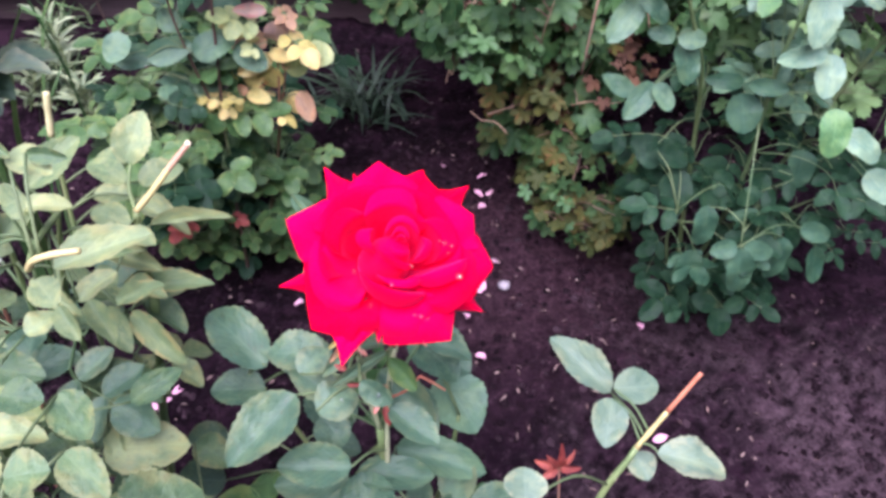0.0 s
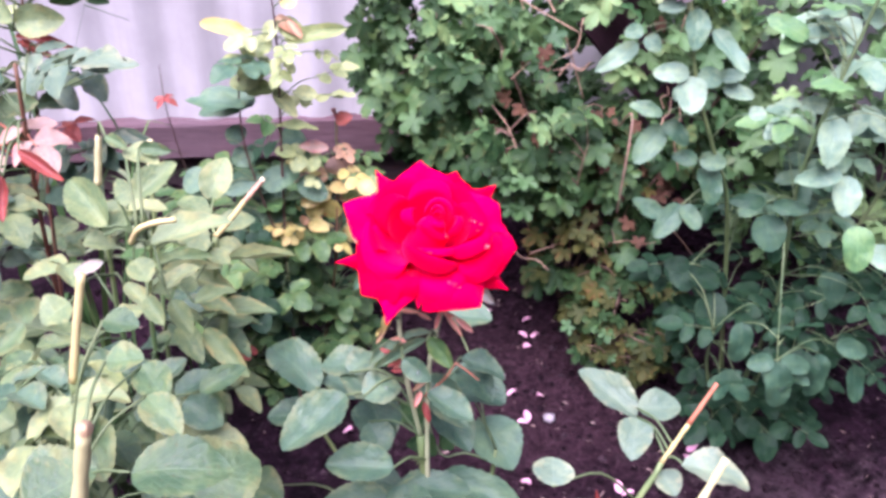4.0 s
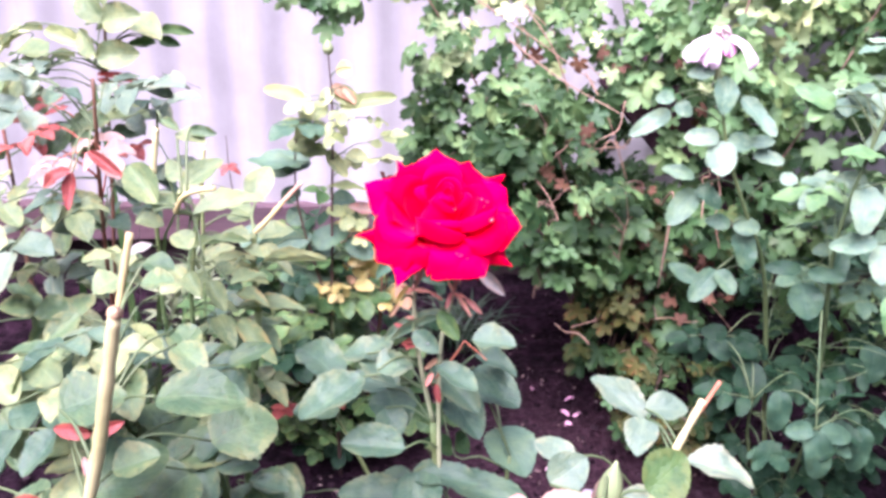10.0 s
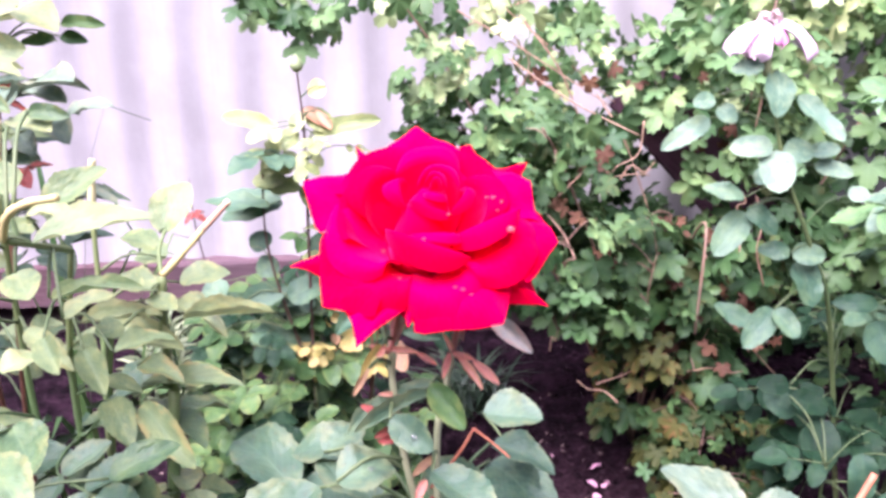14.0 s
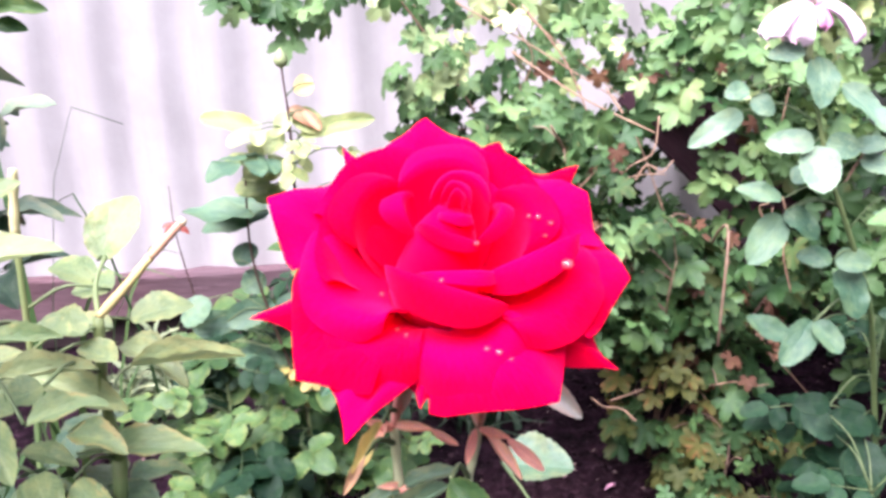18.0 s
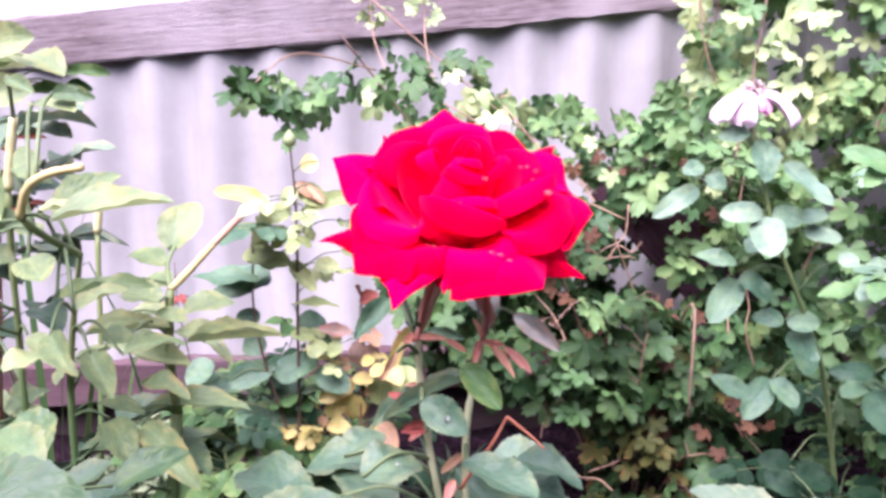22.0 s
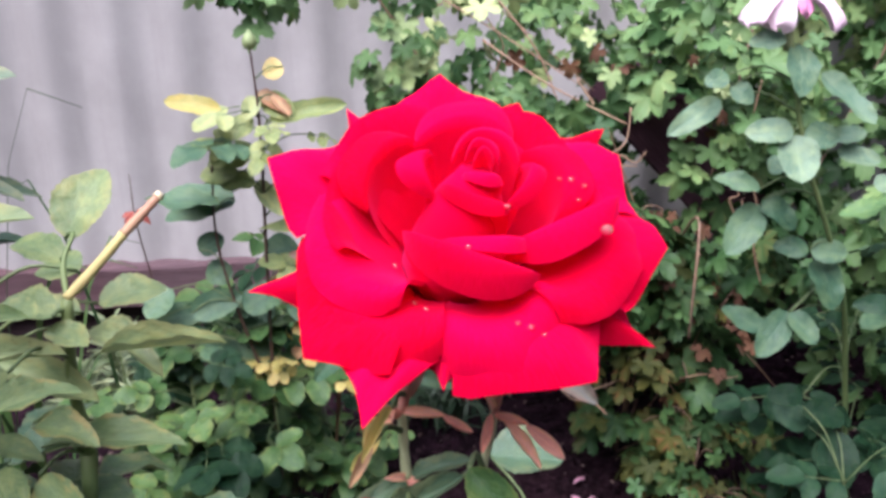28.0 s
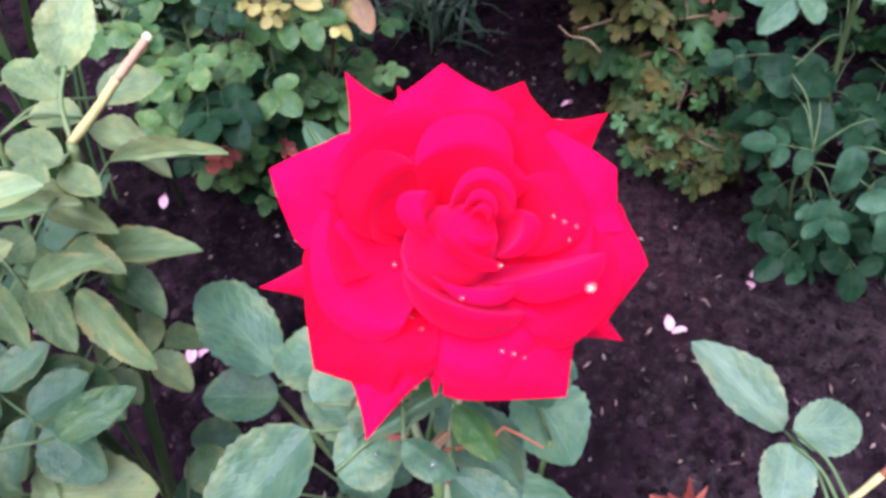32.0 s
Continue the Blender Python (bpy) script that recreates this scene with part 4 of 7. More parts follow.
rose.leaf((-0.066, 0.072, 0.558), (-0.107, 0.110, 0.572), 0.034, "U")
rose.leaf((-0.023, 0.071, 0.552), (-0.064, 0.087, 0.558), 0.032, "U")
rose.leaf((-0.069, 0.075, 0.530), (-0.105, 0.076, 0.530), 0.029, "U")
rose.leaf((-0.043, 0.022, 0.592), (-0.078, -0.015, 0.578), 0.032, "U")
rose.leaf((-0.030, 0.052, 0.566), (-0.019, 0.020, 0.554), 0.034, "U")
rose.leaf((0.031, 0.072, 0.574), (0.055, 0.052, 0.566), 0.028, "U")
rose.leaf((0.014, 0.047, 0.567), (0.036, 0.012, 0.554), 0.029, "U")
rose.leaf((0.049, 0.100, 0.505), (0.074, 0.063, 0.491), 0.045, "U", LEAF_BLUE)
rose.leaf((0.016, 0.058, 0.484), (0.077, 0.037, 0.476), 0.029, "U", LEAF_BLUE)
rose.leaf((-0.011, 0.014, 0.521), (0.038, 0.010, 0.519), 0.024, "U")
rose.leaf((-0.015, 0.029, 0.490), (-0.064, 0.027, 0.490), 0.031, "U")
rose.leaf((-0.108, 0.077, 0.420), (-0.145, 0.079, 0.420), 0.033, "U")
rose.leaf((-0.110, 0.117, 0.421), (-0.142, 0.114, 0.419), 0.025, "U")
rose.leaf((-0.039, 0.078, 0.472), (-0.008, 0.065, 0.468), 0.024, "U")
rose.leaf((0.029, 0.224, 0.516), (0.070, 0.220, 0.514), 0.035, "U")
rose.leaf((0.026, 0.099, 0.550), (0.066, 0.075, 0.541), 0.040, "U")
rose.leaf((0.032, 0.066, 0.588), (0.062, 0.054, 0.583), 0.017, "U")
rose.leaf((0.004, 0.034, 0.597), (0.035, 0.007, 0.577), 0.024, "N")
rose.leaf((-0.027, 0.048, 0.594), (-0.062, 0.052, 0.595), 0.029, "U")
rose.leaf((-0.020, 0.019, 0.589), (-0.046, 0.041, 0.597), 0.022, "U")
rose.leaf((-0.029, 0.028, 0.565), (-0.019, 0.012, 0.553), 0.023, "N")
rose.leaf((-0.007, 0.014, 0.524), (-0.001, -0.014, 0.503), 0.035, "N")
rose.leaf((-0.013, -0.001, 0.553), (-0.056, 0.001, 0.554), 0.027, "U")
rose.leaf((-0.007, -0.011, 0.644), (0.009, -0.018, 0.634), 0.013, "F", LEAF_MAIN)
rose.leaf((0.008, -0.005, 0.655), (0.021, -0.015, 0.641), 0.011, "F", LEAF_LOW)
rose.leaf((0.007, 0.007, 0.645), (-0.022, -0.007, 0.635), 0.007, "N")
rose.leaf((-0.022, 0.066, 0.664), (-0.038, 0.055, 0.650), 0.010, "F", LEAF_BLUE)
rose.leaf((-0.042, 0.087, 0.684), (-0.019, 0.073, 0.666), 0.011, "F", LEAF_BLUE)
rose.leaf((-0.007, 0.051, 0.652), (0.010, 0.049, 0.650), 0.006, "F", LEAF_BLUE)
rose.leaf((0.013, 0.065, 0.671), (0.023, 0.055, 0.657), 0.015, "F", LEAF_PALE)
rose.leaf((0.031, 0.055, 0.658), (0.050, 0.045, 0.644), 0.009, "F", LEAF_PALE)
rose.leaf((-0.016, 0.003, 0.658), (-0.022, -0.003, 0.649), 0.003, "F", LEAF_PINKISH)
rose.leaf((-0.013, -0.001, 0.641), (-0.020, 0.001, 0.643), 0.003, "F", LEAF_RED)
rose.leaf((-0.006, 0.000, 0.628), (-0.014, -0.000, 0.628), 0.003, "F", LEAF_RED)
rose.leaf((-0.030, -0.005, 0.613), (-0.009, 0.005, 0.617), 0.024, "U")
rose.leaf((0.008, -0.010, 0.620), (0.032, -0.030, 0.613), 0.019, "U")
rose.leaf((-0.040, 0.023, 0.609), (-0.025, 0.037, 0.615), 0.019, "U")
rose.leaf((-0.011, 0.008, 0.665), (-0.018, -0.008, 0.659), 0.003, "U", LEAF_YELLOW)
# coral stipules and dried leaf stumps clasping the two stems
STIPULES = (((-0.009, 0.017, 0.659), (0.003, 0.014, 0.659), 0.0032, LEAF_CORAL), ((0.002, 0.014, 0.659), (0.010, 0.013, 0.654), 0.0026, LEAF_CORAL), ((-0.009, 0.017, 0.658), (-0.017, 0.013, 0.663), 0.0034, LEAF_CORAL),
            ((-0.011, 0.016, 0.661), (-0.016, 0.011, 0.655), 0.0040, LEAF_CORAL), ((-0.015, 0.013, 0.660), (-0.018, 0.009, 0.650), 0.0050, LEAF_YELLOW), ((-0.017, 0.010, 0.652), (-0.023, 0.009, 0.646), 0.0026, LEAF_YELLOW),
            ((0.016, 0.017, 0.658), (0.013, 0.014, 0.667), 0.0024, LEAF_CORAL), ((0.016, 0.017, 0.657), (0.025, 0.013, 0.656), 0.0030, LEAF_CORAL), ((0.024, 0.013, 0.656), (0.035, 0.011, 0.646), 0.0040, LEAF_CORAL),
            ((0.018, 0.015, 0.657), (0.028, 0.009, 0.645), 0.0036, LEAF_CORAL), ((0.015, 0.016, 0.658), (0.012, 0.011, 0.649), 0.0030, LEAF_CORAL),
            ((-0.008, 0.015, 0.640), (-0.013, 0.010, 0.643), 0.0026, LEAF_CORAL), ((-0.008, 0.015, 0.640), (-0.003, 0.011, 0.637), 0.0030, LEAF_CORAL), ((-0.007, 0.014, 0.626), (-0.016, 0.008, 0.625), 0.0042, LEAF_RED),
            ((-0.006, 0.014, 0.624), (-0.013, 0.008, 0.621), 0.0032, LEAF_CORAL), ((0.008, 0.010, 0.614), (-0.001, 0.003, 0.610), 0.0040, LEAF_PINKISH), ((0.004, 0.010, 0.604), (0.000, 0.002, 0.598), 0.0040, LEAF_CORAL),
            ((0.006, 0.010, 0.596), (0.009, 0.002, 0.586), 0.0046, LEAF_RED))
for k, (b, tip_at, w, mat) in enumerate(STIPULES):
    rose.leaf(b, tip_at, w, "F", mat, False, "coral red stipule" if k == 0 else "")
rose.leaf((-0.008, 0.015, 0.640), (-0.027, 0.004, 0.630), 0.0075, "U")
rose.leaf((-0.007, 0.015, 0.640), (0.009, 0.012, 0.647), 0.0065, "U")
rose.cane([(0.006, 0.01, 0.60), (0.018, 0.0, 0.622), (0.024, 0.0, 0.633)], 0.0007, 0.0005, CANE_BLUSH, "leaf_stalk", "pink-red leaf stalk")
rose.cane([(0.024, 0.0, 0.633), (0.032, 0.0, 0.626), (0.038, 0.0, 0.620)], 0.0006, 0.0004, CANE_BLUSH, "leaf_stalk", "pink-red leaf stalk")
rose.fill(12, [((0.02, 0.03, 0.43), (0.06, 0.06, 0.09)), ((-0.02, 0.02, 0.47), (0.06, 0.05, 0.05))], 0.040, [LEAF_MAIN, LEAF_MAIN, LEAF_LOW])

# drops of rain
def drop_mesh():
    bm = bmesh.new()
    bmesh.ops.create_uvsphere(bm, u_segments=10, v_segments=7, radius=1.0)
    me = bpy.data.meshes.new("water_drop")
    bm.to_mesh(me)
    bm.free()
    me.polygons.foreach_set("use_smooth", [True] * len(me.polygons))
    return me


DROP = drop_mesh()

# ---- left rose bush: pruned, yellowing ----
left = Bush("pruned_rose_bush", (-0.17, 0.10, 0.0), "pruned rose bush with yellowing leaves and pale cut cane ends", "rose bush", LEAF_LEFT, seed=7)
left.cane([(-0.17, 0.10, 0), (-0.165, 0.10, 0.25), (-0.15, 0.10, 0.45), (-0.132, 0.10, 0.60)], 0.0042, 0.0030, CANE_GREEN, thorns=10)
left.cane([(-0.132, 0.10, 0.60), (-0.133, 0.099, 0.63), (-0.131, 0.101, 0.662)], 0.0026, 0.0020, CANE_GREEN)
left.cane([(-0.131, 0.101, 0.662), (-0.121, 0.107, 0.672), (-0.112, 0.113, 0.682)], 0.0019, 0.0018, CANE_CUT, "cut_cane", "pale yellow cut cane stub")
left.cane([(-0.112, 0.113, 0.682), (-0.106, 0.117, 0.688), (-0.1005, 0.1205, 0.6935)], 0.0018, 0.0017, CANE_TAN, "cut_tip", "brownish pink end of the cut cane")
left.cane([(-0.1005, 0.1205, 0.6935), (-0.100, 0.121, 0.694), (-0.0992, 0.1215, 0.695)], 0.0019, 0.0018, CUT_FACE, "cut_face", "pale cut face")
left.cane([(-0.131, 0.101, 0.662), (-0.135, 0.112, 0.672), (-0.134, 0.122, 0.680)], 0.0011, 0.0009, CANE_GREEN, "side_shoot")
left.cane([(-0.16, 0.10, 0.35), (-0.182, 0.12, 0.52), (-0.183, 0.138, 0.62), (-0.181, 0.143, 0.685)], 0.0018, 0.0014, CANE_GREEN)
left.cane([(-0.181, 0.143, 0.685), (-0.179, 0.1435, 0.70), (-0.177, 0.144, 0.713)], 0.0021, 0.0019, CANE_WHITE, "cut_cane", "bleached cut cane stub")
left.cane([(-0.165, 0.10, 0.40), (-0.195, 0.085, 0.56), (-0.192, 0.074, 0.66), (-0.188, 0.070, 0.715)], 0.0018, 0.0014, CANE_GREEN)
left.cane([(-0.188, 0.070, 0.715), (-0.185, 0.070, 0.731), (-0.182, 0.070, 0.746)], 0.0022, 0.0020, CANE_WHITE, "cut_cane", "bleached cut cane stub")
left.cane([(-0.165, 0.10, 0.40), (-0.178, 0.09, 0.52), (-0.176, 0.084, 0.617), (-0.161, 0.074, 0.685)], 0.0018, 0.0014, CANE_GREEN, thorns=6)
left.cane([(-0.161, 0.074, 0.685), (-0.158, 0.035, 0.700), (-0.151, 0.005, 0.711)], 0.0016, 0.0015, CANE_GREEN)
left.cane([(-0.151, 0.005, 0.711), (-0.144, -0.001, 0.722), (-0.135, -0.003, 0.727), (-0.123, -0.003, 0.729)], 0.0016, 0.0015, CANE_CUT, "cut_cane", "curved yellow cut cane stub")
left.cane([(-0.165, 0.10, 0.30), (-0.20, 0.05, 0.48), (-0.192, -0.01, 0.58), (-0.186, -0.023, 0.640)], 0.0028, 0.0024, CANE_GREEN)
left.cane([(-0.186, -0.023, 0.640), (-0.179, -0.020, 0.672), (-0.171, -0.017, 0.705)], 0.0023, 0.0021, CANE_CUT, "cut_cane", "yellow cut cane stub")
left.leaf((-0.138, 0.124, 0.678), (-0.128, 0.143, 0.702), 0.023, "F")
left.leaf((-0.173, 0.033, 0.706), (-0.199, 0.058, 0.724), 0.022, "N")
left.leaf((-0.170, 0.071, 0.704), (-0.147, 0.093, 0.720), 0.019, "N")
left.leaf((-0.175, 0.032, 0.701), (-0.163, 0.053, 0.709), 0.015, "U")
left.leaf((-0.167, 0.052, 0.708), (-0.144, 0.052, 0.708), 0.012, "U", LEAF_YOUNG)
left.leaf((-0.191, 0.079, 0.697), (-0.175, 0.070, 0.693), 0.013, "U")
left.leaf((-0.142, 0.008, 0.709), (-0.101, 0.025, 0.715), 0.020, "U")
left.leaf((-0.155, 0.016, 0.694), (-0.145, 0.005, 0.686), 0.016, "N")
left.leaf((-0.143, 0.023, 0.672), (-0.126, 0.037, 0.678), 0.014, "U")
left.leaf((-0.134, 0.043, 0.648), (-0.111, 0.056, 0.652), 0.012, "U", LEAF_YELLOWING)
left.leaf((-0.149, 0.047, 0.647), (-0.134, 0.030, 0.633), 0.013, "N")
left.leaf((-0.157, 0.031, 0.660), (-0.145, 0.016, 0.650), 0.012, "N")
left.leaf((-0.174, 0.023, 0.648), (-0.161, 0.036, 0.652), 0.015, "U")
left.leaf((-0.141, 0.079, 0.604), (-0.110, 0.053, 0.584), 0.016, "N", LEAF_YELLOWING)
left.leaf((-0.149, 0.152, 0.629), (-0.111, 0.133, 0.622), 0.016, "U")
left.leaf((-0.149, 0.155, 0.654), (-0.168, 0.160, 0.656), 0.023, "U")
left.leaf((-0.144, 0.158, 0.638), (-0.118, 0.171, 0.642), 0.021, "U")
left.leaf((-0.145, 0.142, 0.640), (-0.168, 0.142, 0.640), 0.017, "U")
left.leaf((-0.193, 0.046, 0.691), (-0.174, 0.040, 0.689), 0.014, "U")
left.leaf((-0.206, 0.038, 0.652), (-0.220, 0.025, 0.648), 0.026, "U")
left.leaf((-0.205, 0.049, 0.663), (-0.189, 0.058, 0.667), 0.011, "U", LEAF_PALE)
left.leaf((-0.209, 0.037, 0.606), (-0.178, 0.032, 0.604), 0.022, "U", LEAF_FRONT)
left.leaf((-0.187, -0.004, 0.636), (-0.162, -0.015, 0.628), 0.018, "N", LEAF_YOUNG)
left.leaf((-0.172, 0.054, 0.574), (-0.143, 0.061, 0.576), 0.017, "U", LEAF_FRONT)
left.leaf((-0.148, 0.069, 0.564), (-0.126, 0.048, 0.556), 0.020, "U", LEAF_FRONT)
left.leaf((-0.172, 0.067, 0.555), (-0.142, 0.043, 0.546), 0.022, "U", LEAF_FRONT)
left.leaf((-0.190, 0.044, 0.560), (-0.161, 0.016, 0.550), 0.023, "U", LEAF_FRONT)
left.leaf((-0.153, 0.011, 0.562), (-0.106, 0.015, 0.564), 0.035, "U")
left.leaf((-0.168, 0.112, 0.632), (-0.119, 0.089, 0.624), 0.016, "U")
left.leaf((-0.180, 0.058, 0.653), (-0.154, 0.042, 0.641), 0.011, "N")
left.leaf((-0.164, 0.077, 0.647), (-0.126, 0.083, 0.649), 0.012, "U")
left.leaf((-0.160, 0.046, 0.672), (-0.122, 0.054, 0.676), 0.010, "U", LEAF_YELLOWING)
left.leaf((-0.134, 0.128, 0.628), (-0.084, 0.132, 0.630), 0.010, "U")
left.leaf((-0.148, 0.097, 0.604), (-0.096, 0.103, 0.606), 0.017, "U", LEAF_YELLOWING)
left.leaf((-0.168, 0.093, 0.609), (-0.143, 0.087, 0.607), 0.011, "U")
left.leaf((-0.130, 0.013, 0.603), (-0.104, 0.027, 0.613), 0.016, "N", LEAF_FRONT)
left.leaf((-0.164, 0.029, 0.727), (-0.154, 0.031, 0.731), 0.017, "F")
left.leaf((-0.156, 0.035, 0.752), (-0.136, 0.025, 0.749), 0.015, "U")
left.leaf((-0.147, 0.031, 0.755), (-0.130, 0.029, 0.753), 0.008, "F", LEAF_FRONT)
left.leaf((-0.164, 0.032, 0.761), (-0.152, 0.028, 0.755), 0.007, "F", LEAF_FRONT)
left.leaf((-0.137, 0.115, 0.672), (-0.161, 0.129, 0.678), 0.016, "U")
left.leaf((-0.134, 0.094, 0.658), (-0.156, 0.105, 0.662), 0.017, "U")
left.leaf((-0.137, 0.097, 0.652), (-0.120, 0.087, 0.648), 0.013, "U")
left.leaf((-0.145, 0.082, 0.666), (-0.131, 0.078, 0.664), 0.013, "U")
left.leaf((-0.137, 0.064, 0.651), (-0.147, 0.056, 0.649), 0.016, "U")
left.leaf((-0.143, 0.085, 0.621), (-0.118, 0.079, 0.619), 0.014, "U", LEAF_YELLOWING)
left.leaf((-0.158, 0.082, 0.605), (-0.139, 0.056, 0.595), 0.017, "U")
left.leaf((-0.163, 0.057, 0.568), (-0.141, 0.066, 0.572), 0.018, "U", LEAF_FRONT)
left.fill(18, [((-0.205, 0.02, 0.600), (0.06, 0.05, 0.05)), ((-0.175, 0.06, 0.555), (0.045, 0.05, 0.05))], 0.034, [LEAF_FRONT, LEAF_LEFT, LEAF_MAIN])
left.fill(28, [((-0.19, 0.05, 0.54), (0.08, 0.09, 0.07)), ((-0.23, 0.05, 0.46), (0.07, 0.10, 0.10)), ((-0.22, 0.12, 0.60), (0.07, 0.07, 0.05)), ((-0.25, 0.03, 0.36), (0.07, 0.08, 0.10))], 0.029, [LEAF_LEFT, LEAF_FRONT, LEAF_LEFT, LEAF_FRONT])

# ---- front left rose ----
front = Bush("front_rose_bush", (-0.16, -0.10, 0.0), "rose bush with broad dull green leaves and a cut cane", "rose bush", LEAF_FRONT, seed=9)
front.cane([(-0.16, -0.10, 0), (-0.17, -0.12, 0.30), (-0.172, -0.14, 0.50), (-0.168, -0.145, 0.565)], 0.0036, 0.0026, CANE_GREEN, thorns=8)
front.cane([(-0.168, -0.145, 0.565), (-0.143, -0.150, 0.640), (-0.132, -0.152, 0.680), (-0.121, -0.155, 0.722)], 0.0032, 0.0030, CANE_WHITE, "cut_cane", "thick pale yellow cut cane")
front.cane([(-0.121, -0.155, 0.722), (-0.1207, -0.1553, 0.723), (-0.1203, -0.1556, 0.724)], 0.0032, 0.0030, CANE_TAN, "cut_face", "pinkish cut face")
front.cane([(-0.165, -0.10, 0.25), (-0.10, -0.06, 0.42), (-0.08, -0.04, 0.50)], 0.0027, 0.0018, CANE_GREEN)
front.cane([(-0.165, -0.11, 0.30), (-0.19, -0.10, 0.48), (-0.17, -0.09, 0.62)], 0.0027, 0.0018, CANE_GREEN)
front.leaf((-0.219, 0.062, 0.507), (-0.146, 0.094, 0.519), 0.035, "U")
front.leaf((-0.165, -0.117, 0.598), (-0.139, -0.082, 0.611), 0.040, "U")
front.leaf((-0.129, -0.069, 0.580), (-0.148, -0.091, 0.572), 0.045, "U")
front.leaf((-0.181, -0.108, 0.639), (-0.151, -0.092, 0.645), 0.042, "U")
front.leaf((-0.120, -0.061, 0.595), (-0.088, -0.039, 0.603), 0.048, "U")
front.leaf((-0.114, -0.015, 0.530), (-0.078, -0.025, 0.526), 0.033, "U")
front.leaf((-0.152, -0.131, 0.645), (-0.173, -0.129, 0.647), 0.008, "F", LEAF_RED)
front.leaf((-0.151, -0.132, 0.646), (-0.137, -0.128, 0.651), 0.007, "F", LEAF_RED)
front.leaf((-0.181, -0.131, 0.600), (-0.200, -0.129, 0.604), 0.010, "F", LEAF_RED)
front.leaf((-0.151, -0.133, 0.620), (-0.162, -0.127, 0.629), 0.006, "F", LEAF_BLUSH)
front.leaf((-0.138, -0.050, 0.652), (-0.117, -0.070, 0.645), 0.020, "U")
front.leaf((-0.147, -0.059, 0.705), (-0.130, -0.061, 0.703), 0.016, "U")
front.leaf((-0.153, -0.009, 0.640), (-0.134, -0.031, 0.632), 0.022, "U")
front.leaf((-0.132, -0.101, 0.712), (-0.116, -0.099, 0.713), 0.019, "U")
front.leaf((-0.132, -0.101, 0.649), (-0.086, -0.099, 0.650), 0.032, "U")
front.leaf((-0.168, -0.126, 0.655), (-0.149, -0.114, 0.659), 0.035, "U")
front.leaf((-0.148, -0.125, 0.620), (-0.127, -0.115, 0.624), 0.023, "U")
front.leaf((-0.174, -0.042, 0.630), (-0.159, -0.073, 0.618), 0.026, "U")
front.leaf((-0.158, 0.000, 0.571), (-0.154, -0.032, 0.559), 0.025, "U")
front.leaf((-0.152, -0.048, 0.573), (-0.100, -0.038, 0.577), 0.031, "U")
front.leaf((-0.208, 0.005, 0.603), (-0.223, -0.013, 0.597), 0.028, "U")
front.leaf((-0.242, 0.003, 0.520), (-0.215, 0.005, 0.520), 0.026, "U")
front.leaf((-0.123, 0.075, 0.473), (-0.096, 0.062, 0.468), 0.025, "U")
front.fill(12, [((-0.195, -0.05, 0.560), (0.05, 0.05, 0.06)), ((-0.13, -0.02, 0.50), (0.03, 0.04, 0.04))], 0.038, [LEAF_FRONT, LEAF_MAIN])
front.fill(20, [((-0.17, -0.08, 0.52), (0.10, 0.07, 0.09)), ((-0.15, -0.05, 0.46), (0.07, 0.06, 0.08))], 0.038, [LEAF_FRONT, LEAF_FRONT, LEAF_LOW])

# ---- front right shoot with a red-tipped cut cane ----
shoot = Bush("young_rose_shoot", (0.14, -0.04, 0.0), "young rose shoot with pale leaflets and a red-tipped cut cane", "rose bush", LEAF_SHOOT, seed=12)
shoot.cane([(0.13, -0.05, 0), (0.12, -0.05, 0.25), (0.135, -0.01, 0.48), (0.160, 0.008, 0.545)], 0.0027, 0.0018, CANE_GREEN, thorns=6)
shoot.cane([(0.160, 0.008, 0.545), (0.176, 0.016, 0.570)], 0.0017, 0.0016, CANE_CUT, "cut_cane", "yellow cut cane")
shoot.cane([(0.176, 0.016, 0.570), (0.192, 0.023, 0.597)], 0.0016, 0.0014, CANE_TIP, "cut_tip", "red-brown tip of the cut cane")
shoot.cane([(0.12, -0.05, 0.25), (0.10, -0.13, 0.50), (0.118, -0.130, 0.625)], 0.0025, 0.0018, CANE_GREEN)
shoot.cane([(0.118, -0.130, 0.625), (0.128, -0.124, 0.648), (0.138, -0.118, 0.668)], 0.0019, 0.0018, CANE_WHITE, "cut_cane", "bleached cut cane")
shoot.cane([(0.11, -0.11, 0.46), (0.088, -0.160, 0.58), (0.089, -0.160, 0.636)], 0.0013, 0.0010, CANE_GREEN)
part("flower_bud", bud_mesh(0.0055, 0.028), BUD_GREEN, shoot.root, "closed green rose bud with a blushing tip", pose(0.089, -0.160, 0.634, 0, 6, 0))
for k in range(4):
    a = radians(90 * k + 30)
    o = Vector((math.cos(a), math.sin(a), 0))
    b = Vector((0.089, -0.160, 0.637)) + o * 0.004
    part("sepal", SMALL_BLADES[k % 4], LEAF_BLUSH, shoot.root, "", blade_pose(b, b + o * 0.003 + Vector((0, 0, 0.012)), 0.003, o))
shoot.leaf((0.152, 0.046, 0.551), (0.119, 0.084, 0.566), 0.025, "U")
shoot.leaf((0.149, 0.038, 0.565), (0.179, 0.040, 0.565), 0.024, "U")
shoot.leaf((0.149, 0.035, 0.560), (0.138, 0.007, 0.550), 0.024, "U")
shoot.leaf((0.170, 0.000, 0.552), (0.213, -0.012, 0.548), 0.025, "U")
shoot.leaf((0.163, 0.013, 0.533), (0.169, -0.004, 0.527), 0.019, "U")
shoot.leaf((0.079, -0.043, 0.577), (0.081, -0.025, 0.583), 0.026, "U")
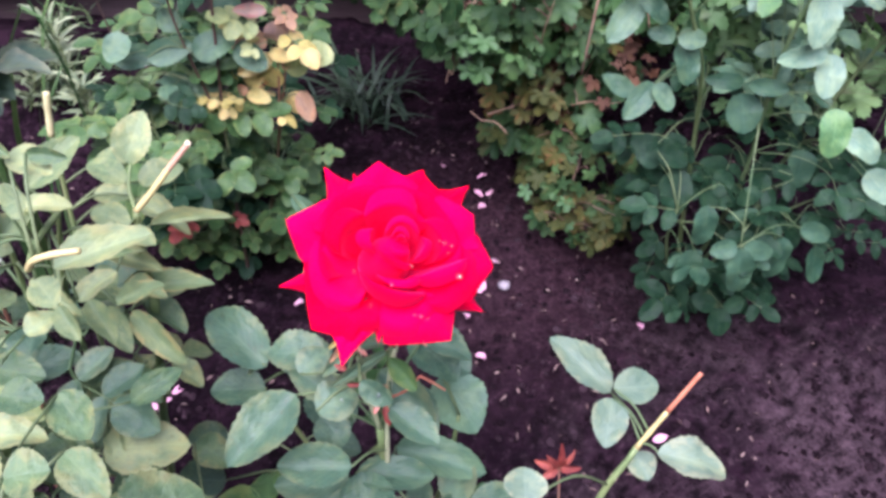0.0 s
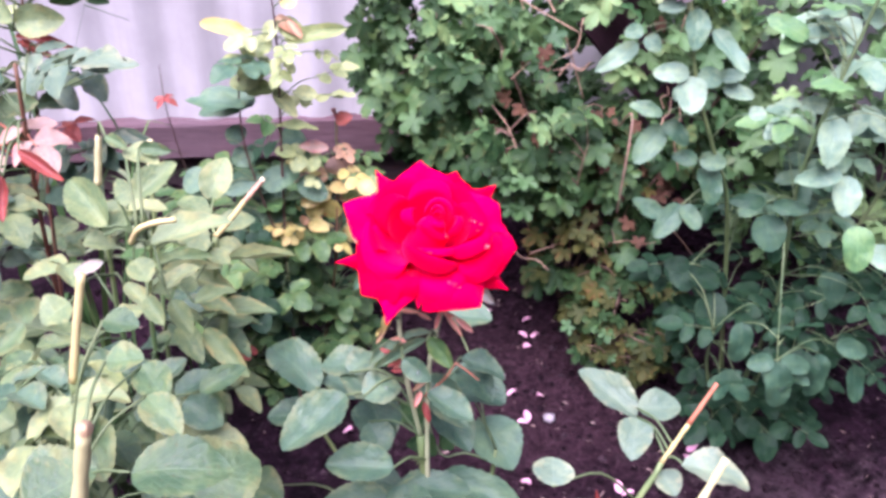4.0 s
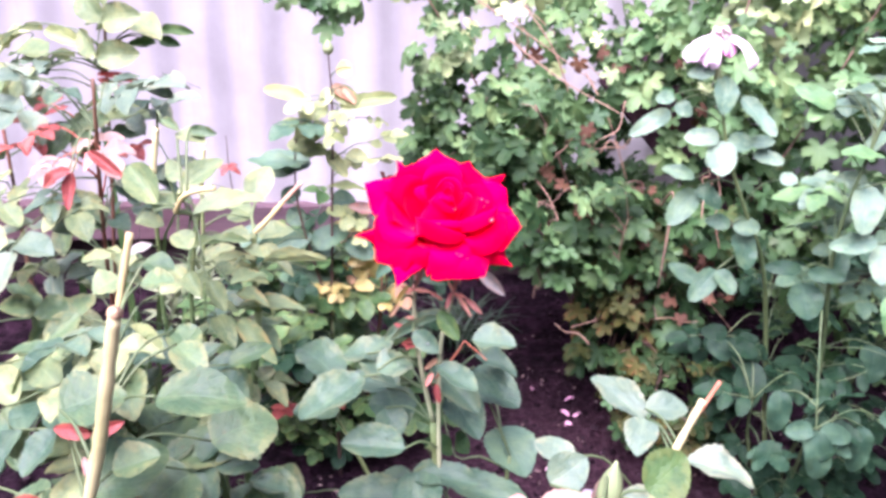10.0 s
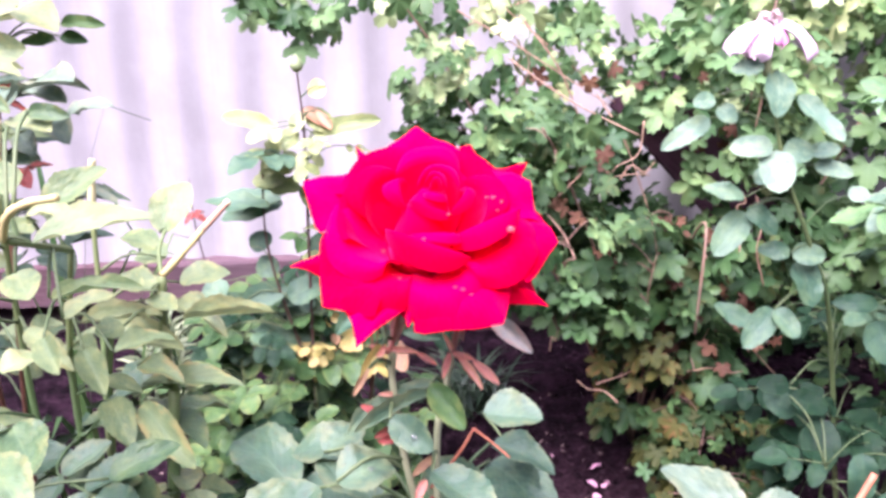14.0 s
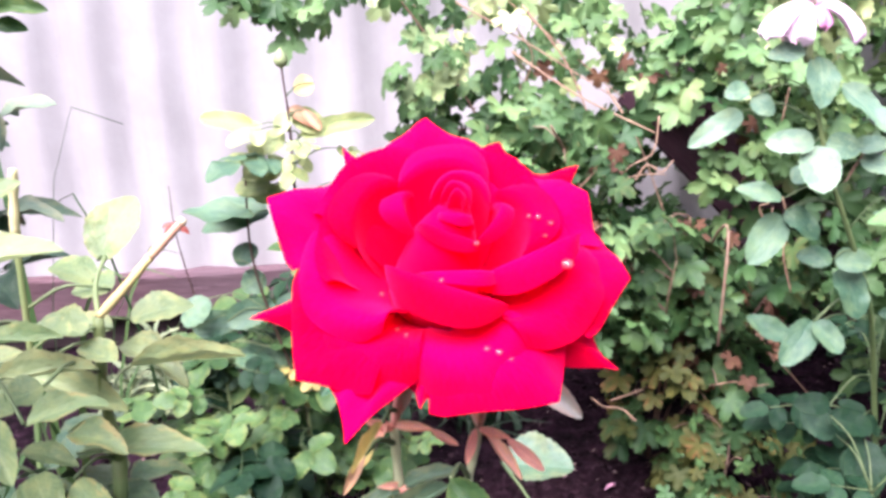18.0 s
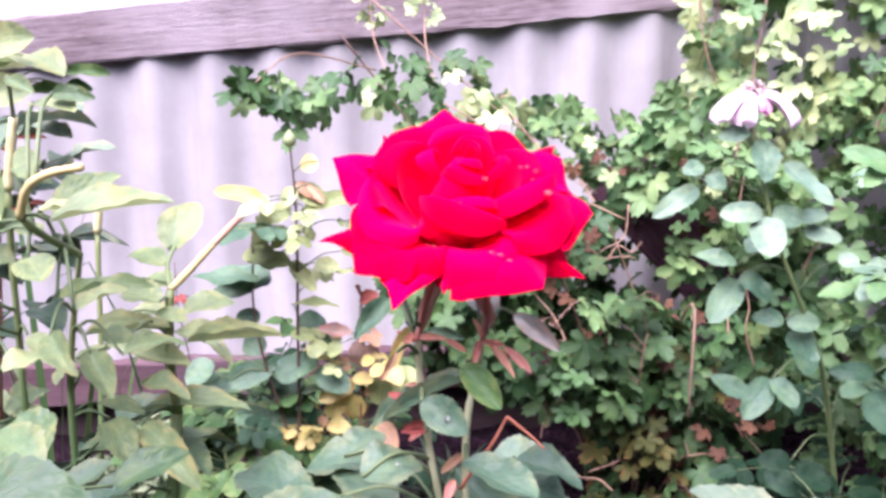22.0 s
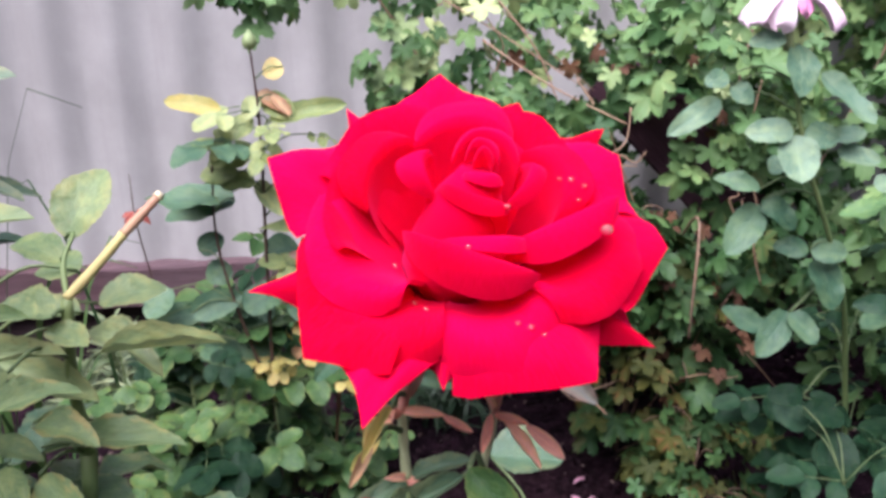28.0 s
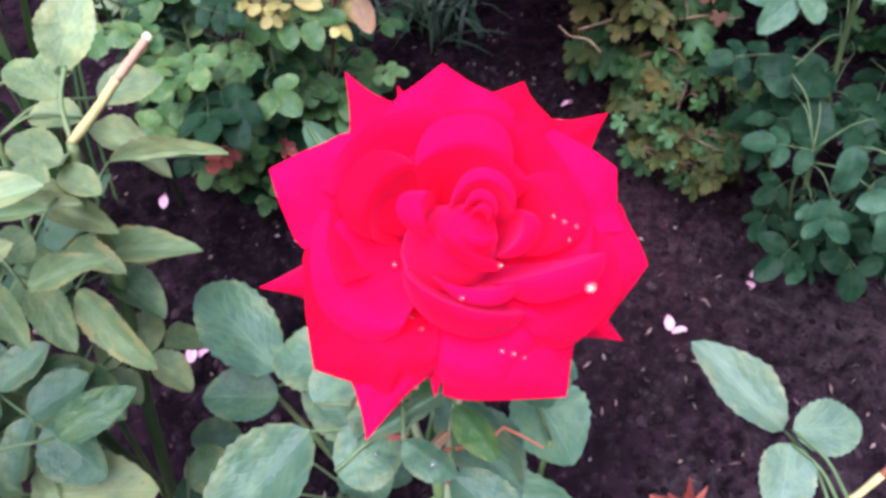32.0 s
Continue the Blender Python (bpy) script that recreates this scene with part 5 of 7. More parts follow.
shoot.leaf((0.059, -0.131, 0.611), (0.045, -0.129, 0.612), 0.013, "U", LEAF_BLUSH)
shoot.leaf((0.074, -0.230, 0.690), (0.049, -0.229, 0.690), 0.014, "U", LEAF_BLUSH)
shoot.leaf((0.112, -0.121, 0.608), (0.139, -0.138, 0.602), 0.017, "U", LEAF_BLUSH)
shoot.leaf((0.097, -0.131, 0.609), (0.113, -0.149, 0.602), 0.022, "U", LEAF_LEFT)
shoot.leaf((0.086, -0.129, 0.605), (0.080, -0.150, 0.597), 0.017, "U", LEAF_BLUSH)
shoot.leaf((0.104, -0.168, 0.653), (0.123, -0.159, 0.664), 0.023, "F", LEAF_LOW)
shoot.leaf((0.071, -0.104, 0.606), (0.090, -0.096, 0.618), 0.022, "F")
shoot.leaf((0.103, -0.115, 0.609), (0.136, -0.125, 0.605), 0.017, "U")
shoot.leaf((0.041, -0.149, 0.614), (0.049, -0.151, 0.612), 0.013, "F", LEAF_RED)
shoot.leaf((0.049, -0.148, 0.607), (0.063, -0.152, 0.601), 0.014, "F", LEAF_RED)
for dx, dy, dz, l, w in ((0, 0.004, 0.030, 0.034, 0.006), (0.012, 0, 0.024, 0.028, 0.005), (-0.012, -0.004, 0.022, 0.030, 0.006), (0.020, -0.006, 0.010, 0.024, 0.007), (-0.024, 0.006, 0.006, 0.026, 0.008), (-0.018, -0.01, 0.0, 0.022, 0.007)):
    b = Vector((0.140, 0.068, 0.430))
    shoot.leaf(b, b + Vector((dx, dy, dz)).normalized() * l * 0.75, w, "F", LEAF_RED, False)
shoot.cane([(0.128, -0.03, 0.34), (0.136, 0.03, 0.40), (0.140, 0.068, 0.432)], 0.0012, 0.0008, CANE_RED)
shoot.fill(5, [((0.12, -0.08, 0.42), (0.06, 0.05, 0.08))], 0.036, [LEAF_MAIN])

# ---- right rose bush with a faded pink bloom ----
right = Bush("pink_rose_bush", (0.50, 0.62, 0.0), "tall blue-green rose bush with one faded pink bloom", "rose bush", LEAF_BLUE, ROUND_BLADES, seed=21)
right.round = 1.14
right.cane([(0.50, 0.64, 0), (0.475, 0.655, 0.20), (0.460, 0.655, 0.312), (0.425, 0.62, 0.44), (0.375, 0.57, 0.53), (0.335, 0.555, 0.62), (0.312, 0.55, 0.715)], 0.0036, 0.0017, CANE_GREEN, thorns=16)
right.cane([(0.50, 0.64, 0), (0.53, 0.62, 0.25), (0.50, 0.58, 0.48), (0.525, 0.57, 0.66), (0.56, 0.57, 0.82)], 0.0036, 0.0018, STALK, thorns=14)
right.cane([(0.50, 0.64, 0), (0.62, 0.66, 0.30), (0.68, 0.62, 0.58), (0.70, 0.60, 0.78)], 0.0033, 0.0017, STALK, thorns=12)
right.cane([(0.50, 0.64, 0), (0.44, 0.60, 0.16), (0.42, 0.56, 0.26)], 0.0024, 0.0014, CANE_GREEN)
right.leaf((0.323, 0.555, 0.706), (0.319, 0.525, 0.666), 0.031, "F", LEAF_SKY)
right.leaf((0.305, 0.541, 0.713), (0.274, 0.539, 0.709), 0.020, "F", LEAF_SKY)
right.leaf((0.266, 0.563, 0.680), (0.245, 0.557, 0.673), 0.019, "F", LEAF_SKY)
right.leaf((0.270, 0.565, 0.670), (0.288, 0.555, 0.657), 0.021, "F", LEAF_SKY)
right.leaf((0.271, 0.590, 0.654), (0.219, 0.570, 0.627), 0.024, "F", LEAF_SKY)
right.leaf((0.345, 0.556, 0.680), (0.381, 0.524, 0.638), 0.024, "F", LEAF_SKY)
right.leaf((0.324, 0.550, 0.631), (0.281, 0.550, 0.631), 0.026, "F", LEAF_SKY)
right.leaf((0.327, 0.554, 0.626), (0.325, 0.526, 0.588), 0.038, "F", LEAF_SKY)
right.leaf((0.334, 0.552, 0.628), (0.364, 0.548, 0.622), 0.027, "F", LEAF_SKY)
right.leaf((0.363, 0.560, 0.623), (0.394, 0.560, 0.625), 0.019, "F", LEAF_SKY)
right.leaf((0.371, 0.564, 0.609), (0.408, 0.556, 0.599), 0.021, "F", LEAF_SKY)
right.leaf((0.302, 0.556, 0.578), (0.262, 0.564, 0.589), 0.020, "F")
right.leaf((0.310, 0.574, 0.557), (0.272, 0.546, 0.519), 0.033, "F")
right.leaf((0.310, 0.568, 0.564), (0.339, 0.552, 0.542), 0.025, "F")
right.leaf((0.359, 0.569, 0.514), (0.326, 0.571, 0.517), 0.022, "F")
right.leaf((0.361, 0.572, 0.513), (0.396, 0.568, 0.507), 0.026, "F")
right.leaf((0.375, 0.585, 0.499), (0.388, 0.555, 0.459), 0.036, "F")
right.leaf((0.352, 0.583, 0.444), (0.315, 0.557, 0.409), 0.031, "F")
right.leaf((0.353, 0.580, 0.445), (0.372, 0.560, 0.418), 0.026, "F")
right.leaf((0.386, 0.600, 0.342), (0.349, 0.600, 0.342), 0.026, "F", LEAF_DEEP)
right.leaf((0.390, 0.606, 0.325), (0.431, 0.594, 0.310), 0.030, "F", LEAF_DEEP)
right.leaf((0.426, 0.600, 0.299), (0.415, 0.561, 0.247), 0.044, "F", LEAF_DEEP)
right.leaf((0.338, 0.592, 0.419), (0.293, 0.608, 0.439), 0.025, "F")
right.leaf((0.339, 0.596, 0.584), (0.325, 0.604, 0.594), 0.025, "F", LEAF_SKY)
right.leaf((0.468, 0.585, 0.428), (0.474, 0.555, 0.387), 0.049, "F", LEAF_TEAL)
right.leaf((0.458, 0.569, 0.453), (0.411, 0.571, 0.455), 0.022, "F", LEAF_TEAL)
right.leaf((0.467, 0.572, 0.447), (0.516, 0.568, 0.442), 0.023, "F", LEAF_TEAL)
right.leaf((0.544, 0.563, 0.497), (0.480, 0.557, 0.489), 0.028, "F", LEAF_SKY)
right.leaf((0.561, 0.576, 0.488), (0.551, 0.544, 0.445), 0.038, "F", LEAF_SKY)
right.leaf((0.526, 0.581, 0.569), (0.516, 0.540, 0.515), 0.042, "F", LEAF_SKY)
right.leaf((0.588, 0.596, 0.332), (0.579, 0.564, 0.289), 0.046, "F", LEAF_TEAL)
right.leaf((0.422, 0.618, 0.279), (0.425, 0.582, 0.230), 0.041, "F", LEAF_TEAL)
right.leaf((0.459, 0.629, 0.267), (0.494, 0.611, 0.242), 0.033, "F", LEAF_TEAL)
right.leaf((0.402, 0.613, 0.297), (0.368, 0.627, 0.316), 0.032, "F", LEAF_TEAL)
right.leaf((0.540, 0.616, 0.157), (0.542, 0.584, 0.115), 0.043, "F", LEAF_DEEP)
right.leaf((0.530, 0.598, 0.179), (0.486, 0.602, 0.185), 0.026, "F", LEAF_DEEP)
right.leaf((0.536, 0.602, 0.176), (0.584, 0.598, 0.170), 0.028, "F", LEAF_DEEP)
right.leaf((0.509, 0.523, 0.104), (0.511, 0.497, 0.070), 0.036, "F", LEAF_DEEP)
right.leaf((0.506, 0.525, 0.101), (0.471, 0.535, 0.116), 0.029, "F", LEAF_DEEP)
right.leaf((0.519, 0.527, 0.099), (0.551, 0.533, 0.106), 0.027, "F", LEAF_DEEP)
right.leaf((0.457, 0.570, 0.681), (0.424, 0.550, 0.653), 0.023, "F", LEAF_LIGHT)
right.leaf((0.456, 0.552, 0.672), (0.410, 0.568, 0.693), 0.027, "F", LEAF_LIGHT)
right.leaf((0.475, 0.559, 0.613), (0.533, 0.561, 0.613), 0.025, "U", LEAF_LIGHT)
right.leaf((0.407, 0.560, 0.577), (0.430, 0.560, 0.577), 0.021, "F", LEAF_SKY)
right.leaf((0.569, 0.540, 0.435), (0.569, 0.505, 0.385), 0.042, "F", LEAF_LIGHT)
right.leaf((0.590, 0.535, 0.402), (0.640, 0.512, 0.378), 0.036, "F", LEAF_SKY)
right.leaf((0.660, 0.545, 0.440), (0.640, 0.515, 0.400), 0.040, "F", LEAF_LIGHT)
right.leaf((0.622, 0.540, 0.470), (0.665, 0.520, 0.455), 0.034, "F", LEAF_SKY)
right.leaf((0.655, 0.550, 0.330), (0.690, 0.520, 0.300), 0.042, "F", LEAF_SKY)
right.leaf((0.690, 0.555, 0.520), (0.672, 0.525, 0.475), 0.042, "F", LEAF_LIGHT)
right.leaf((0.600, 0.550, 0.560), (0.645, 0.530, 0.545), 0.034, "F", LEAF_LIGHT)
right.leaf((0.615, 0.550, 0.610), (0.600, 0.525, 0.575), 0.036, "F", LEAF_SKY)
right.cane([(0.490, 0.56, 0.40), (0.475, 0.50, 0.335), (0.472, 0.47, 0.276)], 0.0011, 0.0007, STALK)
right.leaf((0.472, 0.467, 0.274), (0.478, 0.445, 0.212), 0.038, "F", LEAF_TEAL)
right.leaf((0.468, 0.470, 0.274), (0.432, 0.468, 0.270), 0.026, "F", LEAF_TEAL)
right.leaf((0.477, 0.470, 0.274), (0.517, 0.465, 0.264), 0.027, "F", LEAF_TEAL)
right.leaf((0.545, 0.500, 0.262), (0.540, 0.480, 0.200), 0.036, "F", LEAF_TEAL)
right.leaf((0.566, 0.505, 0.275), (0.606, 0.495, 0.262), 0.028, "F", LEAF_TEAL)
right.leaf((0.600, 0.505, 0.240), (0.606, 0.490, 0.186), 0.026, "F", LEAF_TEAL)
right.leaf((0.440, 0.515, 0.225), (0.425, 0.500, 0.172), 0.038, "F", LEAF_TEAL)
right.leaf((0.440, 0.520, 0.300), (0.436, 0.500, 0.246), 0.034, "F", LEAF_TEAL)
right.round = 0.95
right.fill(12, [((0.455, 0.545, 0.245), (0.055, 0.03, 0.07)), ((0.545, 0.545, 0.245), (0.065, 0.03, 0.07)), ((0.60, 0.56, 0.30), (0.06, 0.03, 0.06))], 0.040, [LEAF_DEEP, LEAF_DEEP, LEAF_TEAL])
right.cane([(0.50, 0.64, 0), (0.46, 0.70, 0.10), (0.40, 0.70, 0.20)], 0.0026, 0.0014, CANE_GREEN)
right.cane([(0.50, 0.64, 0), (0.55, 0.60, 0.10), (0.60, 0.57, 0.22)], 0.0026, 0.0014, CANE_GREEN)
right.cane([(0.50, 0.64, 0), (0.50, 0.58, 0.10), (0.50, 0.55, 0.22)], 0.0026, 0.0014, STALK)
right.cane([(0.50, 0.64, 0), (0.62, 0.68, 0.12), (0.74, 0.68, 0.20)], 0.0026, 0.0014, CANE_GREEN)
# low sprays in shaded LEAF_DEEP, upper ones in sky-lit LEAF_SKY
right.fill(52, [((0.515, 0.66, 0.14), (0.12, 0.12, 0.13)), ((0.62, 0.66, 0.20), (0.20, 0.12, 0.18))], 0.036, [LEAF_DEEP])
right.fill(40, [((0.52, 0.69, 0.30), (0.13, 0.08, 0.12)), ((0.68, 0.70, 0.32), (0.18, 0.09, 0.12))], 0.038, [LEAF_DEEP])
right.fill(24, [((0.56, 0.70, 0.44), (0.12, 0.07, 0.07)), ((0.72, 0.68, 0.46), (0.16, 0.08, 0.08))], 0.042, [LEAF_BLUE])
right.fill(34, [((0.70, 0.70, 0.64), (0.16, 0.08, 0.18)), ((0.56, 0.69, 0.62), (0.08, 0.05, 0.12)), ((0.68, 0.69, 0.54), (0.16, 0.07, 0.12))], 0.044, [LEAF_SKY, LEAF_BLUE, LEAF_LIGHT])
PK = Vector((0.310, 0.55, 0.755))
pv, pf = tube(smooth_path([PK - Vector((0, 0, 0.055)), PK - Vector((0, 0, 0.025)), PK - Vector((0, 0, 0.004))], 4), 0.003, 0.007, 9)
pink_head = part("flower_head", mesh_from("flower_head", pv, pf), BUD_GREEN, right.root, "faded drooping pale pink rose bloom")


def limp_petal(reach, drop, width, rise, seed, along=14, across=14, ruffle=0.003):
    """A wilted petal that leaves the head level, arches over and hangs: x outwards, y sideways, its rim crumpled."""
    r = random.Random(seed)
    p1, p2, p3 = r.uniform(0, 6), r.uniform(0, 6), r.uniform(0, 6)
    verts, uvs, faces = [], [], []
    for i in range(along + 1):
        q = i / along
        x, z = reach * (1.75 * q - 0.75 * q * q), rise * math.sin(min(1.0, q * 1.6) * math.pi) - drop * q ** 1.25
        w = width * (0.16 + 0.84 * math.sin(math.pi * min(1.0, q * 0.60 + 0.02)) ** 1.2) * (1.0 if q < 0.86 else math.sqrt(max(0.0, 1 - ((q - 0.86) / 0.15) ** 2)))
        for j in range(across + 1):
            t = 2 * j / across - 1
            fold = ruffle * q * (math.sin(p1 + 4.2 * t + 2 * q) + 0.6 * math.sin(p2 + 9 * t) + 0.35 * math.sin(p3 + 15 * t + 5 * q))
            verts.append((x + fold * 0.8 - 0.006 * t * t * q, w * t, z + fold - 0.007 * t * t * (1 - 0.4 * q)))
            uvs.append((j / across, q))
    for i in range(along):
        for j in range(across):
            a = i * (across + 1) + j
            faces.append((a, a + 1, a + across + 2, a + across + 1))
    return verts, faces, uvs


LIMP = ((186, 0.041, 0.030, 0.024, 0.001, PETAL_PINK), (222, 0.027, 0.034, 0.015, 0.001, PETAL_PINK), (350, 0.043, 0.036, 0.015, 0.002, PETAL_PINK), (306, 0.018, 0.024, 0.010, 0.001, PETAL_PINK_DEEP),
        (105, 0.018, 0.016, 0.017, 0.002, PETAL_PINK), (40, 0.020, 0.020, 0.014, 0.002, PETAL_PINK))
for k, (phi, reach, drop, width, rise, mat) in enumerate(LIMP):
    v, f, u = limp_petal(reach, drop, width, rise, 80 + k)
    part("petal", mesh_from("petal", v, f, u), mat, pink_head, "", Matrix.Translation(PK) @ Matrix.Rotation(radians(phi), 4, "Z"))
for k in range(7):
    v, f, u = limp_petal(0.008 + 0.002 * (k % 3), -0.003 - 0.003 * (k % 2), 0.011, 0.004, 120 + k, 8, 8, 0.0022)
    part("petal", mesh_from("petal", v, f, u), PETAL_WILTED, pink_head, "browning crumpled petal" if not k else "", Matrix.Translation(PK) @ Matrix.Rotation(radians(51 * k), 4, "Z"))

# ---- yellow-green rose by the fence, with a bud ----
yel = Bush("yellow_green_rose_bush", (-0.17, 0.68, 0.0), "thin rose bush with yellow-green leaves and a green bud", "rose bush", LEAF_YOUNG, ROUND_BLADES, seed=31)
yel.round = 1.1
yel.cane([(-0.18, 0.69, 0), (-0.185, 0.69, 0.25), (-0.178, 0.68, 0.45), (-0.170, 0.672, 0.62), (-0.173, 0.672, 0.705)], 0.0027, 0.0010, CANE_DARK, thorns=12)
yel.cane([(-0.184, 0.69, 0.30), (-0.225, 0.68, 0.48), (-0.222, 0.67, 0.60)], 0.0018, 0.0011, CANE_DARK)
part("flower_bud", bud_mesh(0.0072, 0.020), BUD_GREEN, yel.root, "small closed green bud", pose(-0.173, 0.672, 0.702))
yel.leaf((-0.206, 0.666, 0.644), (-0.265, 0.674, 0.655), 0.022, "F", LEAF_YELLOW)
yel.leaf((-0.191, 0.672, 0.628), (-0.212, 0.668, 0.622), 0.032, "F", LEAF_YOUNG)
yel.leaf((-0.161, 0.675, 0.632), (-0.081, 0.685, 0.644), 0.024, "F")
yel.leaf((-0.172, 0.678, 0.656), (-0.182, 0.662, 0.635), 0.019, "F")
yel.leaf((-0.143, 0.682, 0.684), (-0.164, 0.678, 0.679), 0.027, "F", LEAF_YELLOW)
yel.leaf((-0.196, 0.671, 0.579), (-0.235, 0.669, 0.578), 0.029, "F", LEAF_YOUNG)
yel.leaf((-0.191, 0.670, 0.567), (-0.215, 0.670, 0.568), 0.020, "F", LEAF_YOUNG)
yel.leaf((-0.210, 0.705, 0.542), (-0.289, 0.695, 0.528), 0.031, "F", LEAF_BLUE)
yel.leaf((-0.173, 0.688, 0.658), (-0.137, 0.673, 0.638), 0.018, "F", LEAF_PINKISH)
yel.leaf((-0.178, 0.667, 0.569), (-0.237, 0.673, 0.578), 0.025, "F", LEAF_YOUNG)
yel.leaf((-0.181, 0.682, 0.567), (-0.148, 0.658, 0.535), 0.021, "F", LEAF_YOUNG)
yel.leaf((-0.151, 0.672, 0.567), (-0.122, 0.668, 0.561), 0.021, "F", LEAF_YOUNG)
yel.leaf((-0.181, 0.671, 0.519), (-0.123, 0.669, 0.519), 0.019, "U", LEAF_YOUNG)
yel.leaf((-0.182, 0.679, 0.637), (-0.196, 0.662, 0.614), 0.028, "F", LEAF_YOUNG)
yel.leaf((-0.167, 0.687, 0.654), (-0.135, 0.673, 0.634), 0.028, "F", LEAF_YOUNG)
yel.leaf((-0.156, 0.677, 0.657), (-0.137, 0.663, 0.638), 0.010, "F", LEAF_PINKISH)
yel.leaf((-0.213, 0.655, 0.549), (-0.293, 0.665, 0.552), 0.038, "U", LEAF_BLUE)
yel.leaf((-0.311, 0.697, 0.407), (-0.254, 0.703, 0.414), 0.034, "F", LEAF_BLUE)
yel.leaf((-0.253, 0.696, 0.488), (-0.226, 0.704, 0.500), 0.028, "F", LEAF_BLUE)
yel.leaf((-0.222, 0.705, 0.467), (-0.248, 0.695, 0.453), 0.033, "F", LEAF_BLUE)
yel.leaf((-0.228, 0.711, 0.378), (-0.253, 0.690, 0.350), 0.043, "F", LEAF_BLUE)
yel.leaf((-0.185, 0.719, 0.418), (-0.218, 0.702, 0.396), 0.045, "F", LEAF_BLUE)
yel.leaf((-0.213, 0.710, 0.381), (-0.190, 0.690, 0.355), 0.034, "F", LEAF_BLUE)
yel.leaf((-0.181, 0.717, 0.492), (-0.146, 0.703, 0.473), 0.033, "F", LEAF_BLUE)
yel.leaf((-0.161, 0.721, 0.468), (-0.139, 0.699, 0.438), 0.034, "F", LEAF_BLUE)
yel.leaf((-0.293, 0.708, 0.351), (-0.269, 0.692, 0.330), 0.028, "F", LEAF_BLUE)
yel.leaf((-0.208, 0.694, 0.547), (-0.284, 0.706, 0.552), 0.037, "U", LEAF_BLUE)
yel.leaf((-0.263, 0.675, 0.423), (-0.208, 0.685, 0.437), 0.035, "F", LEAF_BLUE)
yel.leaf((-0.205, 0.671, 0.428), (-0.157, 0.689, 0.452), 0.039, "F", LEAF_BLUE)
yel.leaf((-0.157, 0.689, 0.433), (-0.118, 0.671, 0.410), 0.035, "F", LEAF_BLUE)
yel.leaf((-0.285, 0.690, 0.446), (-0.312, 0.671, 0.421), 0.036, "F", LEAF_BLUE)
yel.fill(5, [((-0.165, 0.67, 0.645), (0.05, 0.03, 0.07)), ((-0.15, 0.68, 0.56), (0.06, 0.03, 0.07))], 0.025, [LEAF_YOUNG])
yel.fill(11, [((-0.23, 0.73, 0.40), (0.06, 0.03, 0.05)), ((-0.27, 0.72, 0.36), (0.06, 0.03, 0.05))], 0.028, [LEAF_LOW, LEAF_LOW, LEAF_BLUE])
yel.fill(6, [((-0.17, 0.69, 0.61), (0.07, 0.04, 0.06)), ((-0.20, 0.70, 0.55), (0.06, 0.04, 0.06))], 0.034, [LEAF_YOUNG, LEAF_YOUNG, LEAF_BLUE])

# ---- low dark rose bush, with yellow and orange-pink young growth ----
low = Bush("low_rose_bush", (-0.18, 0.77, 0.0), "low rose bush, dark green below with yellow and orange-pink young leaves", "rose bush", LEAF_LOW, ROUND_BLADES, seed=41)
low.round = 1.2
low.cane([(-0.18, 0.77, 0), (-0.18, 0.75, 0.14), (-0.18, 0.68, 0.26), (-0.185, 0.695, 0.33)], 0.0024, 0.0012, CANE_GREEN)
low.cane([(-0.17, 0.77, 0), (-0.13, 0.75, 0.18), (-0.11, 0.70, 0.34), (-0.105, 0.705, 0.44)], 0.0024, 0.0011, CANE_RED)
low.cane([(-0.18, 0.77, 0), (-0.25, 0.74, 0.16), (-0.27, 0.68, 0.28), (-0.28, 0.70, 0.36)], 0.0021, 0.0012, CANE_GREEN)
low.cane([(-0.18, 0.77, 0), (-0.21, 0.73, 0.12), (-0.23, 0.68, 0.19)], 0.0021, 0.0012, CANE_GREEN)
low.leaf((-0.178, 0.700, 0.344), (-0.208, 0.684, 0.339), 0.019, "F", LEAF_YELLOW)
low.leaf((-0.177, 0.702, 0.343), (-0.182, 0.699, 0.356), 0.021, "F", LEAF_YELLOW)
low.leaf((-0.176, 0.704, 0.338), (-0.179, 0.678, 0.312), 0.022, "F", LEAF_YELLOW)
low.leaf((-0.170, 0.700, 0.330), (-0.158, 0.697, 0.330), 0.013, "F", LEAF_YELLOW)
low.leaf((-0.165, 0.702, 0.379), (-0.162, 0.684, 0.393), 0.015, "F", LEAF_YELLOW)
low.leaf((-0.150, 0.704, 0.364), (-0.128, 0.699, 0.391), 0.024, "F", LEAF_YELLOW)
low.leaf((-0.150, 0.700, 0.358), (-0.119, 0.679, 0.359), 0.022, "F", LEAF_YELLOW)
low.leaf((-0.162, 0.702, 0.356), (-0.150, 0.697, 0.366), 0.017, "F", LEAF_PINKISH)
low.leaf((-0.114, 0.704, 0.410), (-0.156, 0.683, 0.394), 0.027, "F", LEAF_YELLOW)
low.leaf((-0.115, 0.700, 0.396), (-0.118, 0.700, 0.361), 0.035, "F", LEAF_YELLOW)
low.leaf((-0.116, 0.702, 0.418), (-0.090, 0.678, 0.418), 0.019, "F", LEAF_YELLOW)
low.leaf((-0.118, 0.704, 0.433), (-0.144, 0.696, 0.433), 0.026, "F", LEAF_PINKISH)
low.leaf((-0.104, 0.700, 0.432), (-0.107, 0.684, 0.466), 0.032, "F", LEAF_BLUSH)
low.leaf((-0.095, 0.702, 0.432), (-0.086, 0.699, 0.462), 0.022, "F", LEAF_BLUSH)
